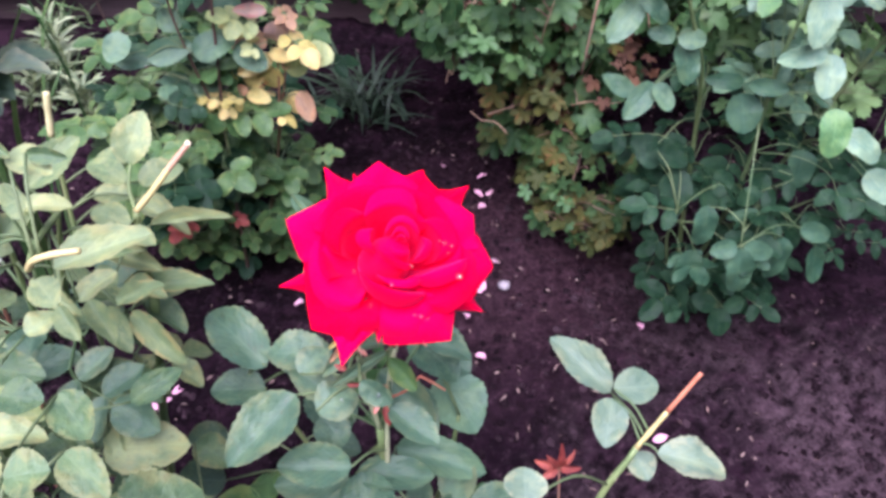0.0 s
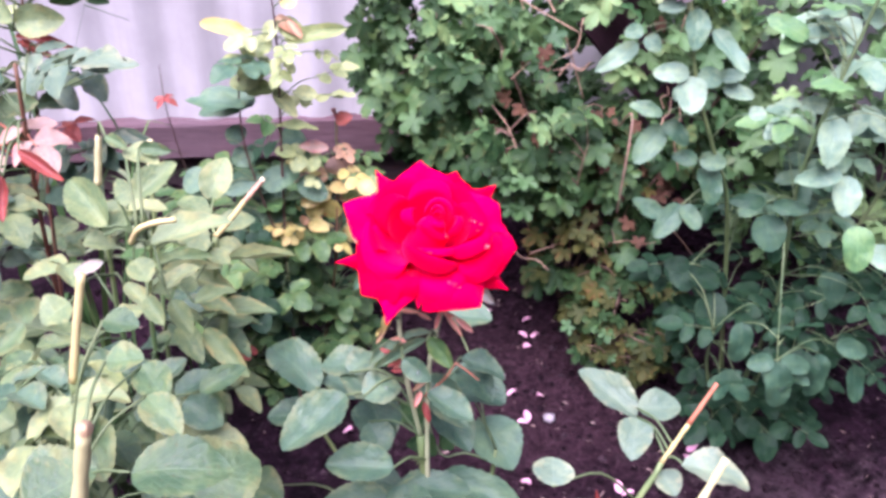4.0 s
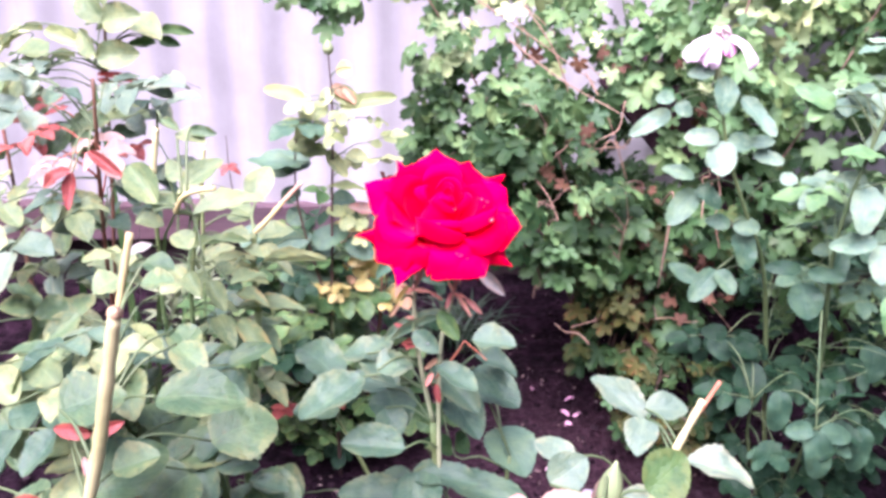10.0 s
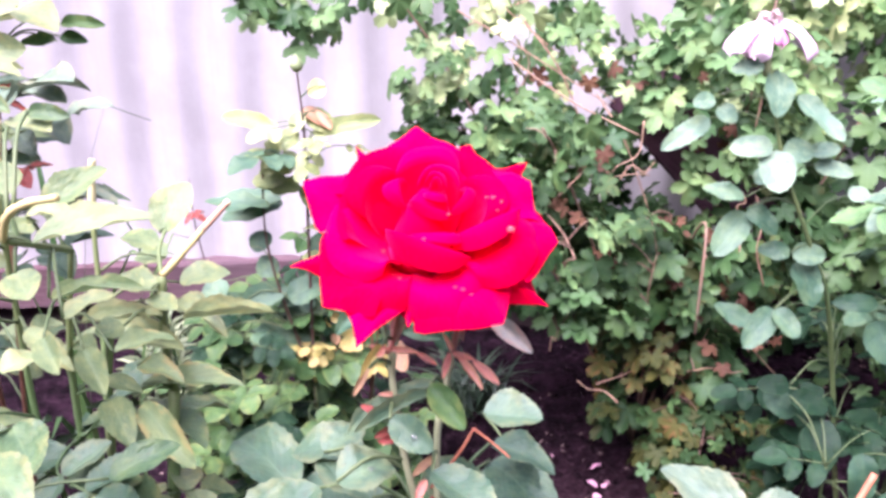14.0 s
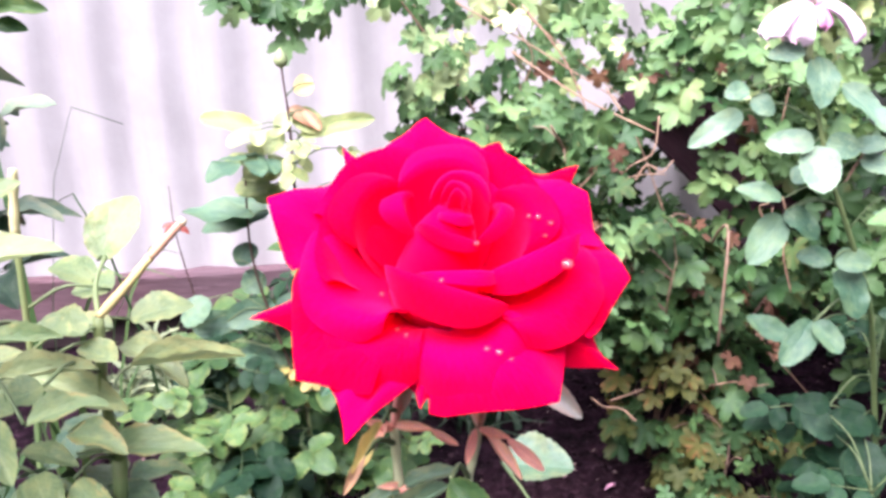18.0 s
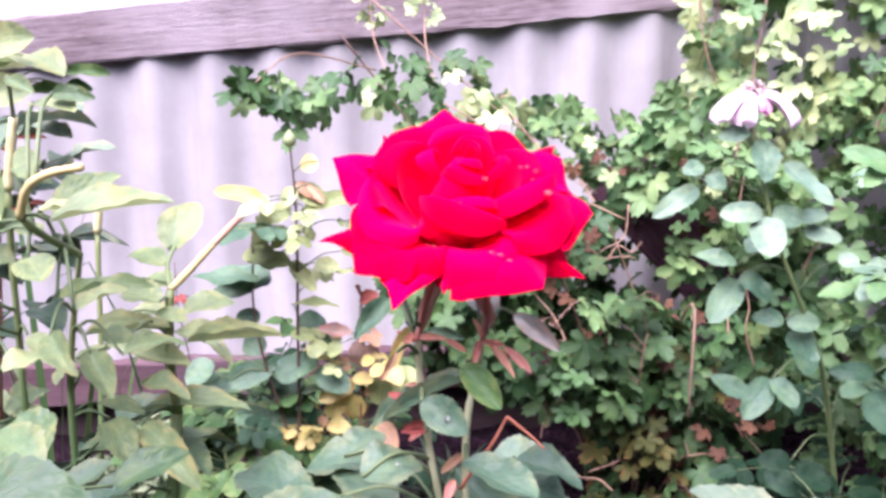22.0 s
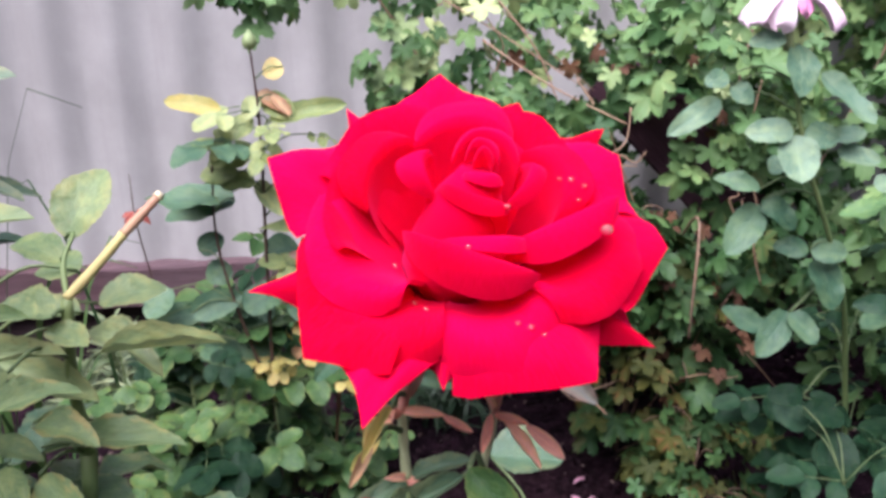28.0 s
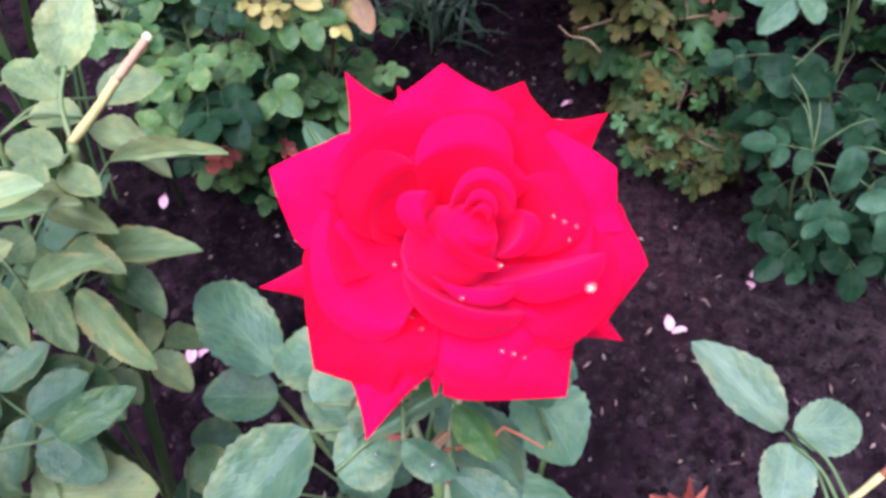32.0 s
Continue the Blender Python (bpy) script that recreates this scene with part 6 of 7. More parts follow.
low.leaf((-0.090, 0.704, 0.422), (-0.067, 0.678, 0.421), 0.012, "F", LEAF_PINKISH)
low.leaf((-0.081, 0.700, 0.417), (-0.085, 0.697, 0.381), 0.032, "F", LEAF_YOUNG)
low.leaf((-0.067, 0.702, 0.417), (-0.035, 0.684, 0.416), 0.035, "F", LEAF_YOUNG)
low.leaf((-0.103, 0.704, 0.396), (-0.090, 0.699, 0.400), 0.015, "F", LEAF_PINKISH)
low.leaf((-0.115, 0.700, 0.475), (-0.154, 0.679, 0.484), 0.019, "F", LEAF_BLUSH)
low.leaf((-0.104, 0.702, 0.514), (-0.081, 0.697, 0.523), 0.021, "F", LEAF_RED)
low.leaf((-0.100, 0.704, 0.518), (-0.108, 0.683, 0.535), 0.015, "F", LEAF_RED)
low.leaf((-0.078, 0.700, 0.354), (-0.098, 0.700, 0.325), 0.032, "F", LEAF_YELLOW)
low.leaf((-0.081, 0.702, 0.358), (-0.067, 0.678, 0.324), 0.026, "F", LEAF_PINKISH)
low.cane([(-0.13, 0.75, 0.18), (-0.104, 0.710, 0.351), (-0.098, 0.705, 0.390), (-0.093, 0.703, 0.427), (-0.102, 0.703, 0.464), (-0.102, 0.702, 0.514)], 0.0016, 0.0008, CANE_RED)
low.cane([(-0.113, 0.705, 0.376), (-0.135, 0.703, 0.362), (-0.167, 0.700, 0.336)], 0.0009, 0.0006, CANE_BLUSH)
low.leaf((-0.067, 0.709, 0.423), (-0.044, 0.691, 0.416), 0.029, "U", LEAF_YOUNG)
# LEAF_DEEP, the copy with shade in its colour, mixed in at random
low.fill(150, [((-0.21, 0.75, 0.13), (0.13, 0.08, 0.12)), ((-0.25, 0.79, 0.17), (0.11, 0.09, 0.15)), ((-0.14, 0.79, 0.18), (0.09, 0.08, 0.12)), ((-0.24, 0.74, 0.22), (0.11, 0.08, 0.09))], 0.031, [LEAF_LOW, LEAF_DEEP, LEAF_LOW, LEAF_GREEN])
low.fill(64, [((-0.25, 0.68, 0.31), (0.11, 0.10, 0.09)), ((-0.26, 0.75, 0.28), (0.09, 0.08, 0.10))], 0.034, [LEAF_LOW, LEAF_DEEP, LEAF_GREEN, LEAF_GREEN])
low.fill(7, [((-0.155, 0.69, 0.342), (0.050, 0.03, 0.025))], 0.023, [LEAF_YELLOW])
low.fill(7, [((-0.100, 0.70, 0.425), (0.045, 0.03, 0.06))], 0.026, [LEAF_YELLOW, LEAF_PINKISH, LEAF_YOUNG])
low.fill(5, [((-0.235, 0.675, 0.17), (0.05, 0.015, 0.02))], 0.020, [LEAF_RED])

# ---- dark rose by the rail, with dried red shoot tips ----
rail_rose = Bush("fence_rose_bush", (-0.36, 0.92, 0.0), "sparse dark rose bush by the fence with dried red shoot tips", "rose bush", LEAF_LOW, SMALL_BLADES, seed=51)
rail_rose.cane([(-0.33, 0.95, 0), (-0.36, 0.93, 0.22), (-0.385, 0.895, 0.44), (-0.387, 0.89, 0.532)], 0.0018, 0.0005, CANE_DARK, thorns=10)
rail_rose.cane([(-0.33, 0.95, 0), (-0.28, 0.96, 0.22), (-0.25, 0.95, 0.36)], 0.0018, 0.0008, CANE_DARK)
rail_rose.cane([(-0.33, 0.95, 0), (-0.22, 0.97, 0.14), (-0.14, 0.96, 0.24)], 0.0018, 0.0008, CANE_DARK)
# some sprays again in the shaded LEAF_DEEP
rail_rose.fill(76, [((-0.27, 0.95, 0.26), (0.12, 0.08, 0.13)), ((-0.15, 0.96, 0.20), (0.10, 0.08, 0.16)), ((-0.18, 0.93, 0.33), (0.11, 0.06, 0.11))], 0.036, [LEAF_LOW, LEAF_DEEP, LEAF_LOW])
for k in range(6):
    a = radians(60 * k)
    b = Vector((-0.386, 0.892, 0.478))
    d = Vector((math.cos(a) * 0.02, math.sin(a) * 0.02, -0.012 + 0.01 * (k % 2)))
    rail_rose.leaf(b, b + d, 0.010, "N", LEAF_RED, False)

# ---- red-tipped rose at the side ----
tip = Bush("red_tipped_rose_bush", (-0.33, 0.26, 0.0), "rose bush with red young shoots above pale green leaves", "rose bush", LEAF_LEFT, seed=61)
tip.cane([(-0.32, 0.26, 0), (-0.31, 0.24, 0.35), (-0.29, 0.20, 0.60), (-0.262, 0.16, 0.76)], 0.0024, 0.0014, CANE_RED, thorns=12)
tip.cane([(-0.32, 0.26, 0), (-0.34, 0.30, 0.40), (-0.33, 0.32, 0.64), (-0.32, 0.33, 0.80)], 0.0024, 0.0013, CANE_RED, thorns=12)
tip.cane([(-0.32, 0.26, 0), (-0.40, 0.28, 0.40), (-0.42, 0.30, 0.70)], 0.0030, 0.0016, CANE_RED)
tip.fill(44, [((-0.320, 0.22, 0.655), (0.045, 0.09, 0.08)), ((-0.375, 0.28, 0.60), (0.06, 0.09, 0.12)), ((-0.315, 0.25, 0.73), (0.045, 0.07, 0.05)), ((-0.40, 0.30, 0.46), (0.09, 0.10, 0.14))], 0.038, [LEAF_LEFT, LEAF_FRONT, LEAF_SHOOT, LEAF_MAIN])
tip.fill(6, [((-0.295, 0.21, 0.70), (0.030, 0.06, 0.05))], 0.024, [LEAF_RED, LEAF_RED, LEAF_BLUSH], stalk_mat=CANE_BLUSH)
tip.fill(6, [((-0.36, 0.32, 0.755), (0.05, 0.07, 0.05))], 0.040, [LEAF_LEFT, LEAF_YOUNG])
tip.leaf((-0.262, 0.104, 0.706), (-0.281, 0.096, 0.695), 0.011, "F", LEAF_RED)
tip.leaf((-0.263, 0.109, 0.702), (-0.260, 0.091, 0.678), 0.010, "F", LEAF_RED)
tip.leaf((-0.257, 0.126, 0.713), (-0.226, 0.114, 0.696), 0.009, "F", LEAF_RED)
tip.leaf((-0.371, 0.303, 0.740), (-0.407, 0.297, 0.732), 0.010, "F", LEAF_RED)
tip.leaf((-0.332, 0.322, 0.733), (-0.288, 0.318, 0.727), 0.008, "F", LEAF_RED)
tip.leaf((-0.334, 0.326, 0.729), (-0.296, 0.314, 0.714), 0.007, "F", LEAF_RED)
tip.leaf((-0.358, 0.252, 0.709), (-0.380, 0.248, 0.703), 0.008, "F", LEAF_RED)
tip.leaf((-0.326, 0.296, 0.698), (-0.277, 0.304, 0.700), 0.037, "U")
tip.leaf((-0.377, 0.325, 0.773), (-0.336, 0.315, 0.760), 0.017, "F", LEAF_YOUNG)
tip.leaf((-0.332, 0.311, 0.781), (-0.301, 0.329, 0.788), 0.031, "U")
tip.leaf((-0.322, 0.311, 0.776), (-0.283, 0.329, 0.783), 0.028, "U")
tip.leaf((-0.365, 0.296, 0.756), (-0.406, 0.304, 0.759), 0.044, "U")
tip.leaf((-0.267, 0.321, 0.776), (-0.235, 0.319, 0.774), 0.012, "F", LEAF_LOW)
tip.leaf((-0.269, 0.322, 0.767), (-0.248, 0.318, 0.763), 0.011, "F", LEAF_LOW)
tip.leaf((-0.271, 0.320, 0.764), (-0.297, 0.320, 0.762), 0.012, "F", LEAF_LOW)
tip.leaf((-0.293, 0.315, 0.788), (-0.255, 0.286, 0.778), 0.029, "U")
tip.leaf((-0.308, 0.301, 0.732), (-0.276, 0.299, 0.731), 0.005, "F", LEAF_RED)

# ---- gooseberry bush ----
goose = Bush("gooseberry_bush", (0.30, 1.05, 0.0), "large sprawling gooseberry bush with lobed leaves against the fence", "bush", LEAF_GOOSE, LOBED_BLADES, seed=71)
CANES = (
    ((0.30, 1.05, 0), (0.24, 1.0, 0.30), (0.16, 0.92, 0.52), (0.12, 0.86, 0.60)),
    ((0.30, 1.05, 0), (0.14, 1.08, 0.36), (-0.02, 1.15, 0.66), (-0.16, 1.10, 0.86)),
    ((0.30, 1.05, 0), (0.34, 1.0, 0.30), (0.36, 0.90, 0.45), (0.34, 0.84, 0.30)),
    ((0.32, 1.08, 0), (0.46, 1.12, 0.50), (0.56, 1.2, 0.90), (0.60, 1.25, 1.18)),
    ((0.32, 1.08, 0), (0.60, 1.10, 0.45), (0.78, 1.15, 0.80), (0.90, 1.2, 1.05)),
    ((0.30, 1.05, 0), (0.36, 0.86, 0.16), (0.34, 0.78, 0.12), (0.33, 0.74, 0.07)),
    ((-0.12, 1.22, 0.93), (0.02, 1.20, 0.80), (0.16, 1.20, 0.68), (0.282, 1.22, 0.575)),
    ((-0.02, 1.20, 0.70), (0.06, 1.18, 0.74), (0.12, 1.16, 0.76)),
    ((-0.02, 1.15, 0.66), (-0.115, 1.32, 0.84), (-0.137, 1.40, 0.957)),
    ((0.02, 1.15, 0.66), (-0.025, 1.32, 0.84), (-0.028, 1.40, 0.95)),
    ((-0.10, 1.05, 0.80), (-0.20, 0.92, 0.82), (-0.262, 0.88, 0.775)),
    ((0.30, 1.05, 0), (0.29, 0.92, 0.26), (0.27, 0.84, 0.36), (0.275, 0.82, 0.43)),
    ((-0.02, 1.14, 0.76), (0.10, 1.10, 0.69), (0.24, 1.06, 0.60)),
    ((0.08, 1.02, 0.68), (0.17, 0.98, 0.62), (0.27, 0.95, 0.57)),
    ((0.10, 1.08, 0.74), (0.16, 1.05, 0.66), (0.20, 1.03, 0.56)),
    ((0.50, 1.10, 0.95), (0.55, 1.22, 1.18), (0.70, 1.26, 1.16), (0.86, 1.28, 1.10)),
    ((0.40, 1.24, 1.12), (0.43, 1.22, 0.98), (0.47, 1.22, 0.86)),
    ((0.44, 1.20, 0.95), (0.45, 1.18, 0.84), (0.475, 1.18, 0.76)),
    ((0.56, 1.14, 1.16), (0.60, 1.13, 1.06), (0.70, 1.14, 1.00), (0.78, 1.15, 0.98)),
    ((0.62, 1.12, 0.96), (0.68, 1.11, 0.975), (0.74, 1.12, 0.93)),
    ((0.72, 1.16, 1.10), (0.82, 1.14, 1.06), (0.92, 1.14, 1.10), (1.02, 1.15, 1.16)),
    ((0.10, 1.16, 0.60), (0.12, 1.15, 0.66), (0.09, 1.14, 0.71)),
    ((0.28, 0.96, 0.36), (0.31, 0.90, 0.42), (0.305, 0.88, 0.47)),
    ((0.22, 1.06, 0.62), (0.26, 1.02, 0.55), (0.30, 1.0, 0.44)),
    ((0.48, 1.20, 1.35), (0.52, 1.24, 1.15), (0.50, 1.26, 0.92), (0.47, 1.28, 0.80)),
    ((0.60, 1.22, 1.40), (0.72, 1.22, 1.24), (0.90, 1.24, 1.14), (1.1, 1.25, 1.12)),
)
for k, c in enumerate(CANES):
    goose.cane(c, 0.0026 if k < 5 else 0.0016, 0.0018 if k < 6 else 0.0010, CANE_WOOD if k < 6 else CANE_TWIG, thorns=8, sides=6)
# fine twigs that show between the leaves
rng = random.Random(91)
for k in range(20):
    p = Vector((rng.uniform(0.10, 0.50), rng.uniform(0.84, 0.96), rng.uniform(0.14, 0.62)))
    d = Vector((rng.uniform(-0.05, 0.06), rng.uniform(-0.02, 0.03), rng.uniform(-0.06, 0.07)))
    w = Vector((rng.uniform(-0.012, 0.012), 0.0, rng.uniform(-0.012, 0.012)))
    goose.cane([p - d, p - d * 0.3 + w, p + d * 0.4 - w * 0.6, p + d], 0.0013, 0.0008, CANE_TWIG, "twig", sides=5)
# leaf masses: centre, radii, share, size, materials (shaded copies low and inside, sunlit above)
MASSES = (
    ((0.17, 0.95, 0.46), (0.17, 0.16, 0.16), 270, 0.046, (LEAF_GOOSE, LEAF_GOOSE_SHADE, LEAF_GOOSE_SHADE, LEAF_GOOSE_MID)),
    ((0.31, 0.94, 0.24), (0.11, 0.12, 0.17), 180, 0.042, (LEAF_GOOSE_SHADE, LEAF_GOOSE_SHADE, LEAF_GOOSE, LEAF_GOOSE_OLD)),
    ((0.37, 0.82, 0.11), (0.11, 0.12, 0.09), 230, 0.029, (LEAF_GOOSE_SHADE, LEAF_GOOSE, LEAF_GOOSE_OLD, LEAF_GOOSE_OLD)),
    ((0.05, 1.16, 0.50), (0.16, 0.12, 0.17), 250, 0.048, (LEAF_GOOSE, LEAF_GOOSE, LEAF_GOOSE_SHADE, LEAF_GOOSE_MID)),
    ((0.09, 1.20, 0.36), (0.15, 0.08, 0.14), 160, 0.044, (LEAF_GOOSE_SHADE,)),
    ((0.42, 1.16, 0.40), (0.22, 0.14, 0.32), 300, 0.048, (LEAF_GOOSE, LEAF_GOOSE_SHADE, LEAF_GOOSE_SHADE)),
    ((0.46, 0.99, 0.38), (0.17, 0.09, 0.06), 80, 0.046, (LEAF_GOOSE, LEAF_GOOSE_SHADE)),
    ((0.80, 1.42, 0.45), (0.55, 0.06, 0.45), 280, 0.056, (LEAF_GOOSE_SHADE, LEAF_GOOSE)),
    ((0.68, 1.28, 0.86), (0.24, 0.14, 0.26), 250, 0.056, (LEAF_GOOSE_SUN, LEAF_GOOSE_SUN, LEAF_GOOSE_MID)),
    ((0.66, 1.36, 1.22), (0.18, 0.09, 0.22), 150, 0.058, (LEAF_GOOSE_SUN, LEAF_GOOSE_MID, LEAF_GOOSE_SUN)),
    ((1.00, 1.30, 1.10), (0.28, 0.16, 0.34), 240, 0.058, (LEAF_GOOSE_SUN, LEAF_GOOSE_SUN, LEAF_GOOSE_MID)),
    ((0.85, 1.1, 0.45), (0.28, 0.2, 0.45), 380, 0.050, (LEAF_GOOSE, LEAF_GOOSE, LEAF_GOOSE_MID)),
    ((0.195, 0.83, 0.36), (0.045, 0.04, 0.055), 26, 0.042, (LEAF_GOOSE,)),
    ((0.42, 1.02, 0.62), (0.14, 0.09, 0.15), 110, 0.044, (LEAF_GOOSE, LEAF_GOOSE_MID, LEAF_GOOSE_MID)),
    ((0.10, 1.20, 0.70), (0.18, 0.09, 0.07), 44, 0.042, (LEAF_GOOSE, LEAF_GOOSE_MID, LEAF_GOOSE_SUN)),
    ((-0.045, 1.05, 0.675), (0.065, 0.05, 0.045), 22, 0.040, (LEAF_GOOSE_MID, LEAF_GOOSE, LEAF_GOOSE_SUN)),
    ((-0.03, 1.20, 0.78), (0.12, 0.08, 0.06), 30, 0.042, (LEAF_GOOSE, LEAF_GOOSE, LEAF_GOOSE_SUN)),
    ((-0.09, 1.02, 0.79), (0.10, 0.08, 0.05), 14, 0.042, (LEAF_GOOSE,)),
    ((0.28, 1.3, 0.68), (0.16, 0.09, 0.08), 60, 0.044, (LEAF_GOOSE, LEAF_GOOSE_MID)),
    ((-0.250, 0.89, 0.775), (0.040, 0.03, 0.030), 12, 0.048, (LEAF_GOOSE, LEAF_GOOSE_MID)),
    ((-0.185, 0.90, 0.735), (0.035, 0.03, 0.040), 9, 0.042, (LEAF_GOOSE, LEAF_GOOSE_MID)),
    ((-0.135, 1.39, 0.93), (0.025, 0.02, 0.05), 12, 0.028, (LEAF_GOOSE_SUN,)),
    ((-0.028, 1.39, 0.93), (0.025, 0.02, 0.04), 12, 0.028, (LEAF_GOOSE_SUN,)),
    ((0.38, 0.93, 0.27), (0.10, 0.09, 0.12), 60, 0.024, (LEAF_GOOSE_DRY,)),
    ((0.24, 0.90, 0.46), (0.14, 0.07, 0.12), 26, 0.022, (LEAF_GOOSE_DRY,)),
    ((0.30, 1.04, 0.60), (0.20, 0.08, 0.10), 20, 0.026, (LEAF_GOOSE_DRY, LEAF_GOOSE_SUN)),
)
rng = random.Random(77)
rest = {}
made = 0
for c, r, n, size, mats in MASSES:
    for k in range(n):
        d = Vector((rng.gauss(0, 1), rng.gauss(0, 1), rng.gauss(0, 1))).normalized()
        q = rng.uniform(0.35, 1.0) ** 0.5
        p = Vector((c[0] + d.x * r[0] * q, c[1] + d.y * r[1] * q, max(0.02, c[2] + d.z * r[2] * q)))
        if abs(p.x - 0.30 - 0.25 * (p.y - 1.0)) < 0.060 and abs(p.z - 0.515 + 0.2 * (p.y - 1.0)) < 0.068 and p.y < 1.23:
            continue
        up = Vector((d.x * 0.4 + rng.gauss(0, 0.55), d.y * 0.4 - (0.35 if c[2] < 0.45 else 0.75) + rng.gauss(0, 0.5), (0.85 if c[2] < 0.45 else 0.50) + rng.gauss(0, 0.4)))
        way = Vector((d.x + rng.uniform(-0.6, 0.6), d.y - 0.2 + rng.uniform(-0.6, 0.6), rng.uniform(-1.3, -0.1)))
        l = size * rng.uniform(0.65, 1.25)
        mat = rng.choice(mats)
        m = blade_pose(p, p + way.normalized() * l, l * rng.uniform(0.95, 1.15), up)
        near = p.y < c[1] - r[1] * 0.25 and p.x < 0.62
        if near and made < 300:
            part("leaf", rng.choice(LOBED_BLADES), mat, goose.root, "", m)
            if made % 3 == 0:
                goose.stalk(p, CANE_WOOD, 0.0008)
            made += 1
        else:
            v, f, u = rng.choice(LOBED_DATA)
            bucket = rest.setdefault(mat.name, (mat, [], [], []))
            o = len(bucket[1])
            bucket[1].extend(m @ Vector(x) for x in v)
            bucket[2].extend(tuple(o + i for i in x) for x in f)
            bucket[3].extend(u)
for mat, v, f, u in rest.values():
    tagged(part("foliage", mesh_from("foliage", v, f, u), mat, goose.root), "mass of small lobed gooseberry leaves", kind="stuff")


# ---- grass tufts ----
def tuft(at, n, height, spread, seed, label, mat=GRASS, width=0.004):
    r = random.Random(seed)
    v, f, u = [], [], []
    for _ in range(n):
        a, l = r.uniform(0, 6.3), height * r.uniform(0.5, 1.1)
        o = Vector((r.gauss(0, 1) * spread * 0.3, r.gauss(0, 1) * spread * 0.3, -0.005))
        out = Vector((math.cos(a), math.sin(a), 0))
        s = Vector((-math.sin(a), math.cos(a), 0)) * width * r.uniform(0.6, 1.2)
        i0 = len(v)
        for k in range(6):
            t = k / 5
            c = o + out * spread * t ** 1.7 * r.uniform(0.95, 1.05) + Vector((0, 0, l * (t - 0.45 * t ** 3)))
            w = s * (1 - t) ** 0.7
            v += [c - w, c + Vector((0, 0, -0.001)), c + w]
            u += [(0, t), (0.5, t), (1, t)]
        for k in range(5):
            for j in (0, 1):
                b = i0 + k * 3 + j
                f.append((b, b + 1, b + 4, b + 3))
    ob = part("grass_tuft", mesh_from("grass_tuft", v, f, u), mat, None)
    ob.matrix_basis = Matrix.Translation((at[0], at[1], ground_height(*at)))
    return tagged(ob, label, "grass", "grass tufts", kind="stuff")


tuft((0.003, 1.202), 60, 0.15, 0.13, 1, "dark tuft of drooping grass on bare soil", GRASS_DARK, 0.0065)
tuft((-0.581, 1.230), 40, 0.14, 0.09, 2, "thin tuft of pale green grass")
tuft((-0.600, 1.342), 30, 0.10, 0.09, 3, "thin tuft of pale green grass")
tuft((-0.664, 1.491), 30, 0.10, 0.09, 4, "thin tuft of pale green grass")
tuft((-0.46, 0.70), 12, 1.08, 0.13, 5, "tall clump of sword-shaped dark leaves by the fence", LEAF_LOW, 0.008)

# ---- narrow-leaved weeds ----
def weed(at, height, seed, label):
    r = random.Random(seed)
    root = thing("weed", (at[0], at[1], ground_height(*at)), label, "weed", "narrow-leaved weeds")
    base = Vector((at[0], at[1], ground_height(*at)))
    tip_at = base + Vector((r.uniform(-0.02, 0.03), r.uniform(-0.02, 0.02), height))
    path = smooth_path([base, base.lerp(tip_at, 0.5) + Vector((0.006, 0, 0)), tip_at], 5)
    verts, faces = tube(path, 0.0020, 0.0010, 6, 0.05)
    part("stem", mesh_from("stem", verts, faces), CANE_GREEN, root)
    n = 26
    for k in range(n):
        q = 0.12 + 0.88 * k / (n - 1)
        p = base.lerp(tip_at, q)
        a = k * 2.4 + r.uniform(-0.3, 0.3)
        out = Vector((math.cos(a), math.sin(a), 0.25 + 0.7 * q + r.uniform(-0.3, 0.2))).normalized()
        l = (0.058 - 0.022 * abs(q - 0.5)) * r.uniform(0.8, 1.2)
        part("leaf", SMALL_BLADES[k % 4], LEAF_WEED, root, "", blade_pose(p, p + out * l, l * 0.17, (0, -0.3, 1)))


weed((-0.565, 1.215), 0.17, 1, "spiky pale green weed with narrow leaves on bare soil")
weed((-0.640, 1.170), 0.10, 2, "low spiky weed with narrow pale leaves")
weed((-0.520, 1.160), 0.08, 3, "low spiky weed with narrow pale leaves")
weed((-0.600, 1.300), 0.09, 4, "low spiky weed with narrow pale leaves")

# ---- stone and fallen petals ----
sv, sf = [], []
lump(sv, sf, (0, 0, 0), 0.013, random.Random(3))
stone = part("stone", mesh_from("stone", sv, sf), STONE, None)
stone.matrix_basis = pose(0.227, 0.678, ground_height(0.227, 0.678) + 0.003, 0, 0, 30)
tagged(stone, "small grey stone half sunk in the soil", "stone")

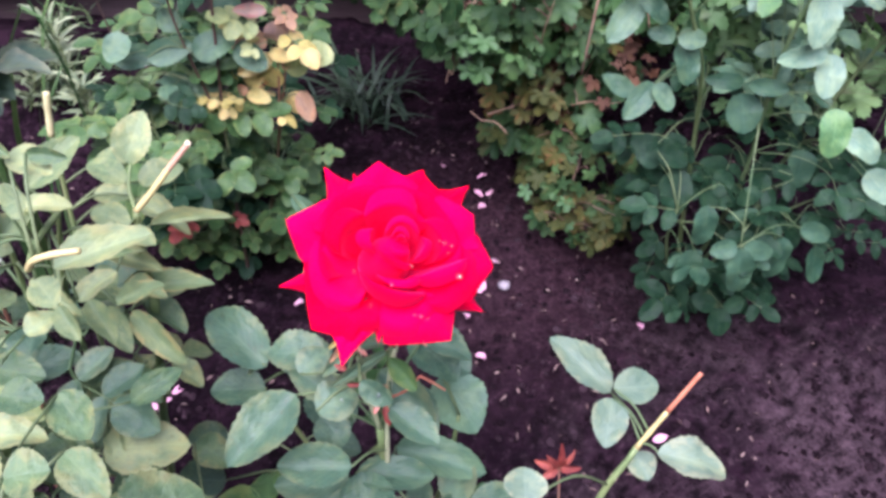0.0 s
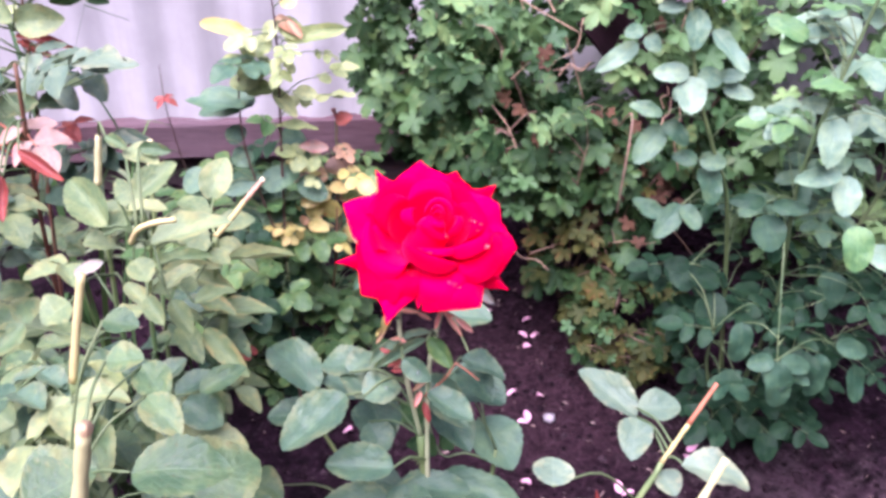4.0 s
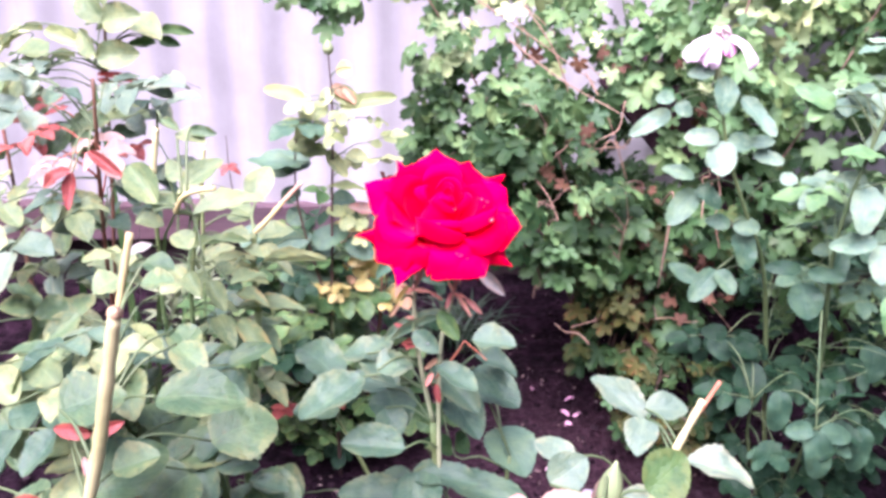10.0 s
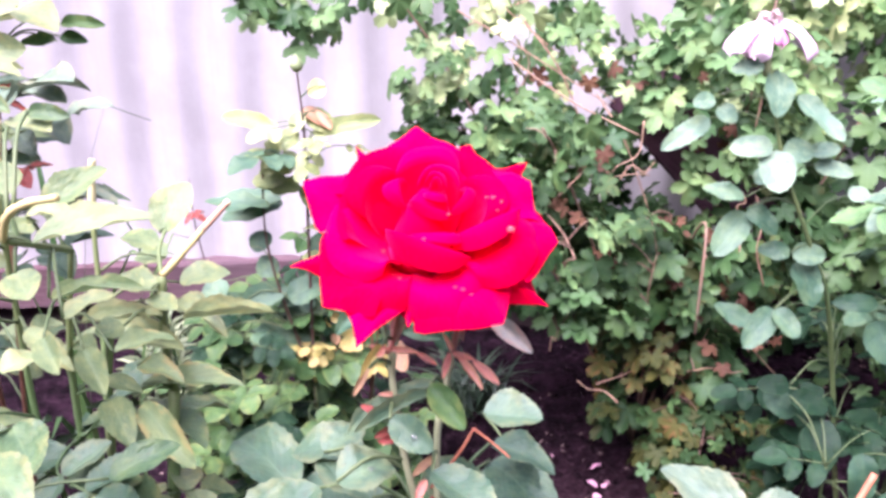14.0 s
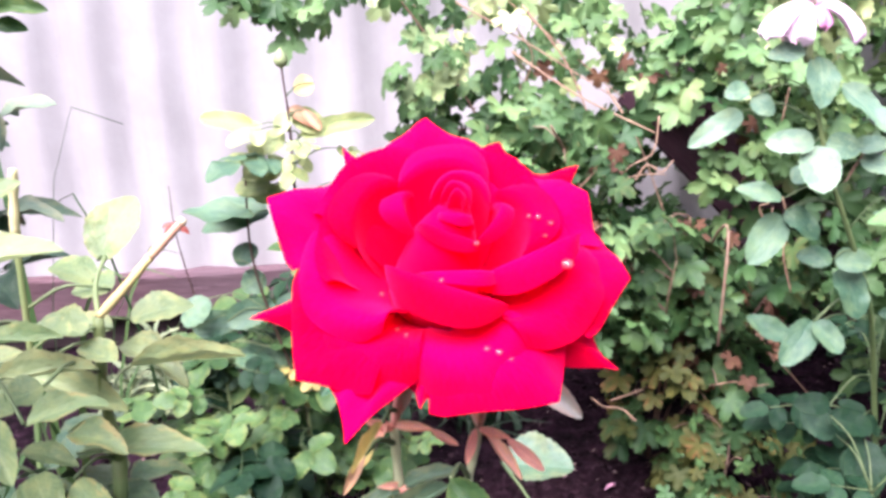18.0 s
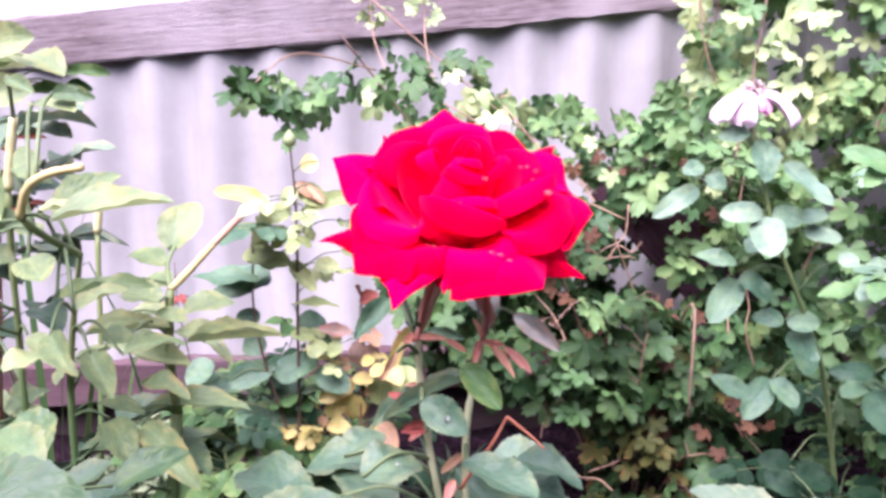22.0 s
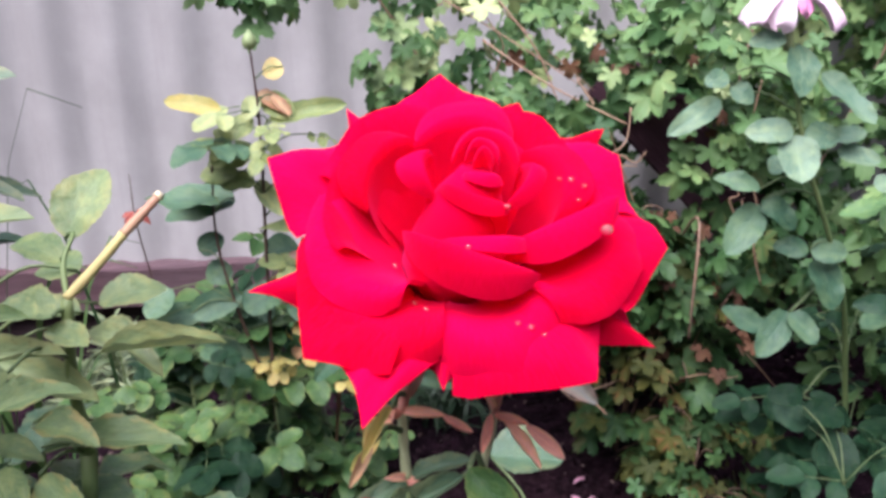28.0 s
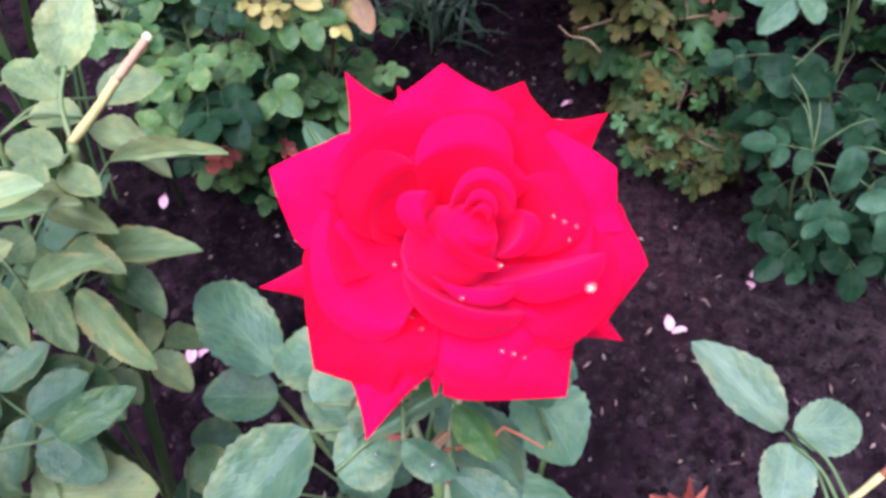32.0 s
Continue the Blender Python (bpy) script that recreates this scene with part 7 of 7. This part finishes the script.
FALLEN = ((0.156, 1.005), (0.210, 0.959), (0.222, 0.902), (0.224, 0.886), (0.227, 0.727), (0.193, 0.660), (0.154, 0.609), (0.159, 0.527), (-0.277, 0.479), (-0.113, 0.637), (0.431, 0.594), (0.388, 0.368), (0.161, 0.795), (0.158, 0.736), (0.191, 0.654), (0.225, 0.918), (-0.273, 0.479), (-0.291, 0.447), (0.303, 0.498), (0.430, 0.595), (-0.382, 0.716), (0.306, 0.494), (-0.188, 0.477))
for k, (x, y) in enumerate(FALLEN):
    r = random.Random(200 + k)
    v, f, u = petal_mesh(0.022, 0.005, 0.0065, 2.0, (0.5, 0.008), 0.2, -0.006, 0.002, 300 + k, 7, 5, 0.0, 0.002)
    ob = part("fallen_petal", mesh_from("fallen_petal", v, f, u), PETAL_FALLEN, None)
    ob.matrix_basis = pose(x, y, ground_height(x, y) + 0.002, r.uniform(-15, 15), r.uniform(-15, 15), r.uniform(0, 360))
    tagged(ob, "curled pale pink rose petal fallen on the soil", "petal", "fallen petals")

# ---- drops of rain on the bloom's petals ----
# across and up the bloom, and radius, in millimetres
DROPS = ((32.6, -9.5, 1.9), (11.4, -5.1, 0.9), (16, -25.7, 0.9), (13.2, -25.2, 0.8), (19, -27, 0.6), (-14, -3.5, 0.8), (-9, -17, 0.8), (-6.5, -20, 0.6), (27, 5.5, 0.9), (30, 4.5, 0.8),
         (25, 7, 0.7), (28.5, 1.5, 0.6), (3, -12.5, 0.8))
bpy.context.view_layer.update()
deps = bpy.context.evaluated_depsgraph_get()
for x, y, r in DROPS:
    o, r = CENTRE + UU * x * 0.001 + VV * y * 0.001 + AX * 0.05, r * 0.00075
    hit, place, normal, _, _, _ = scene.ray_cast(deps, o, -AX, distance=0.09)
    if hit:
        up = normal if normal.dot(AX) > 0 else -normal
        ob = part("water_drop", DROP, WATER, None)
        ob.matrix_basis = Matrix.Translation(place + up * r * 0.45) @ Matrix.Diagonal((r, r, r * 0.8, 1))
        tagged(ob, "clear raindrop lying on a red petal", "water drop", "water drops")
# drops on the rose leaves below, found from straight above each leaf
for x, y, z, r in ((-0.1199, 0.1406, 0.6224, 0.0016), (0.002, -0.015, 0.639, 0.0014), (-0.017, 0.0, 0.611, 0.0013), (-0.105, 0.09, 0.633, 0.0014)):
    hit, place, normal, _, ob, _ = scene.ray_cast(deps, Vector((x, y, z + 0.012)), Vector((0, 0, -1)), distance=0.03)
    if hit and ob.name.startswith("leaf"):
        drop = part("water_drop", DROP, WATER, None)
        up = normal if normal.z > 0 else -normal
        drop.matrix_basis = Matrix.Translation(place + up * r * 0.4) @ Matrix.Diagonal((r, r, r * 0.75, 1))
        tagged(drop, "clear raindrop resting on a green rose leaf", "water drop", "water drops")
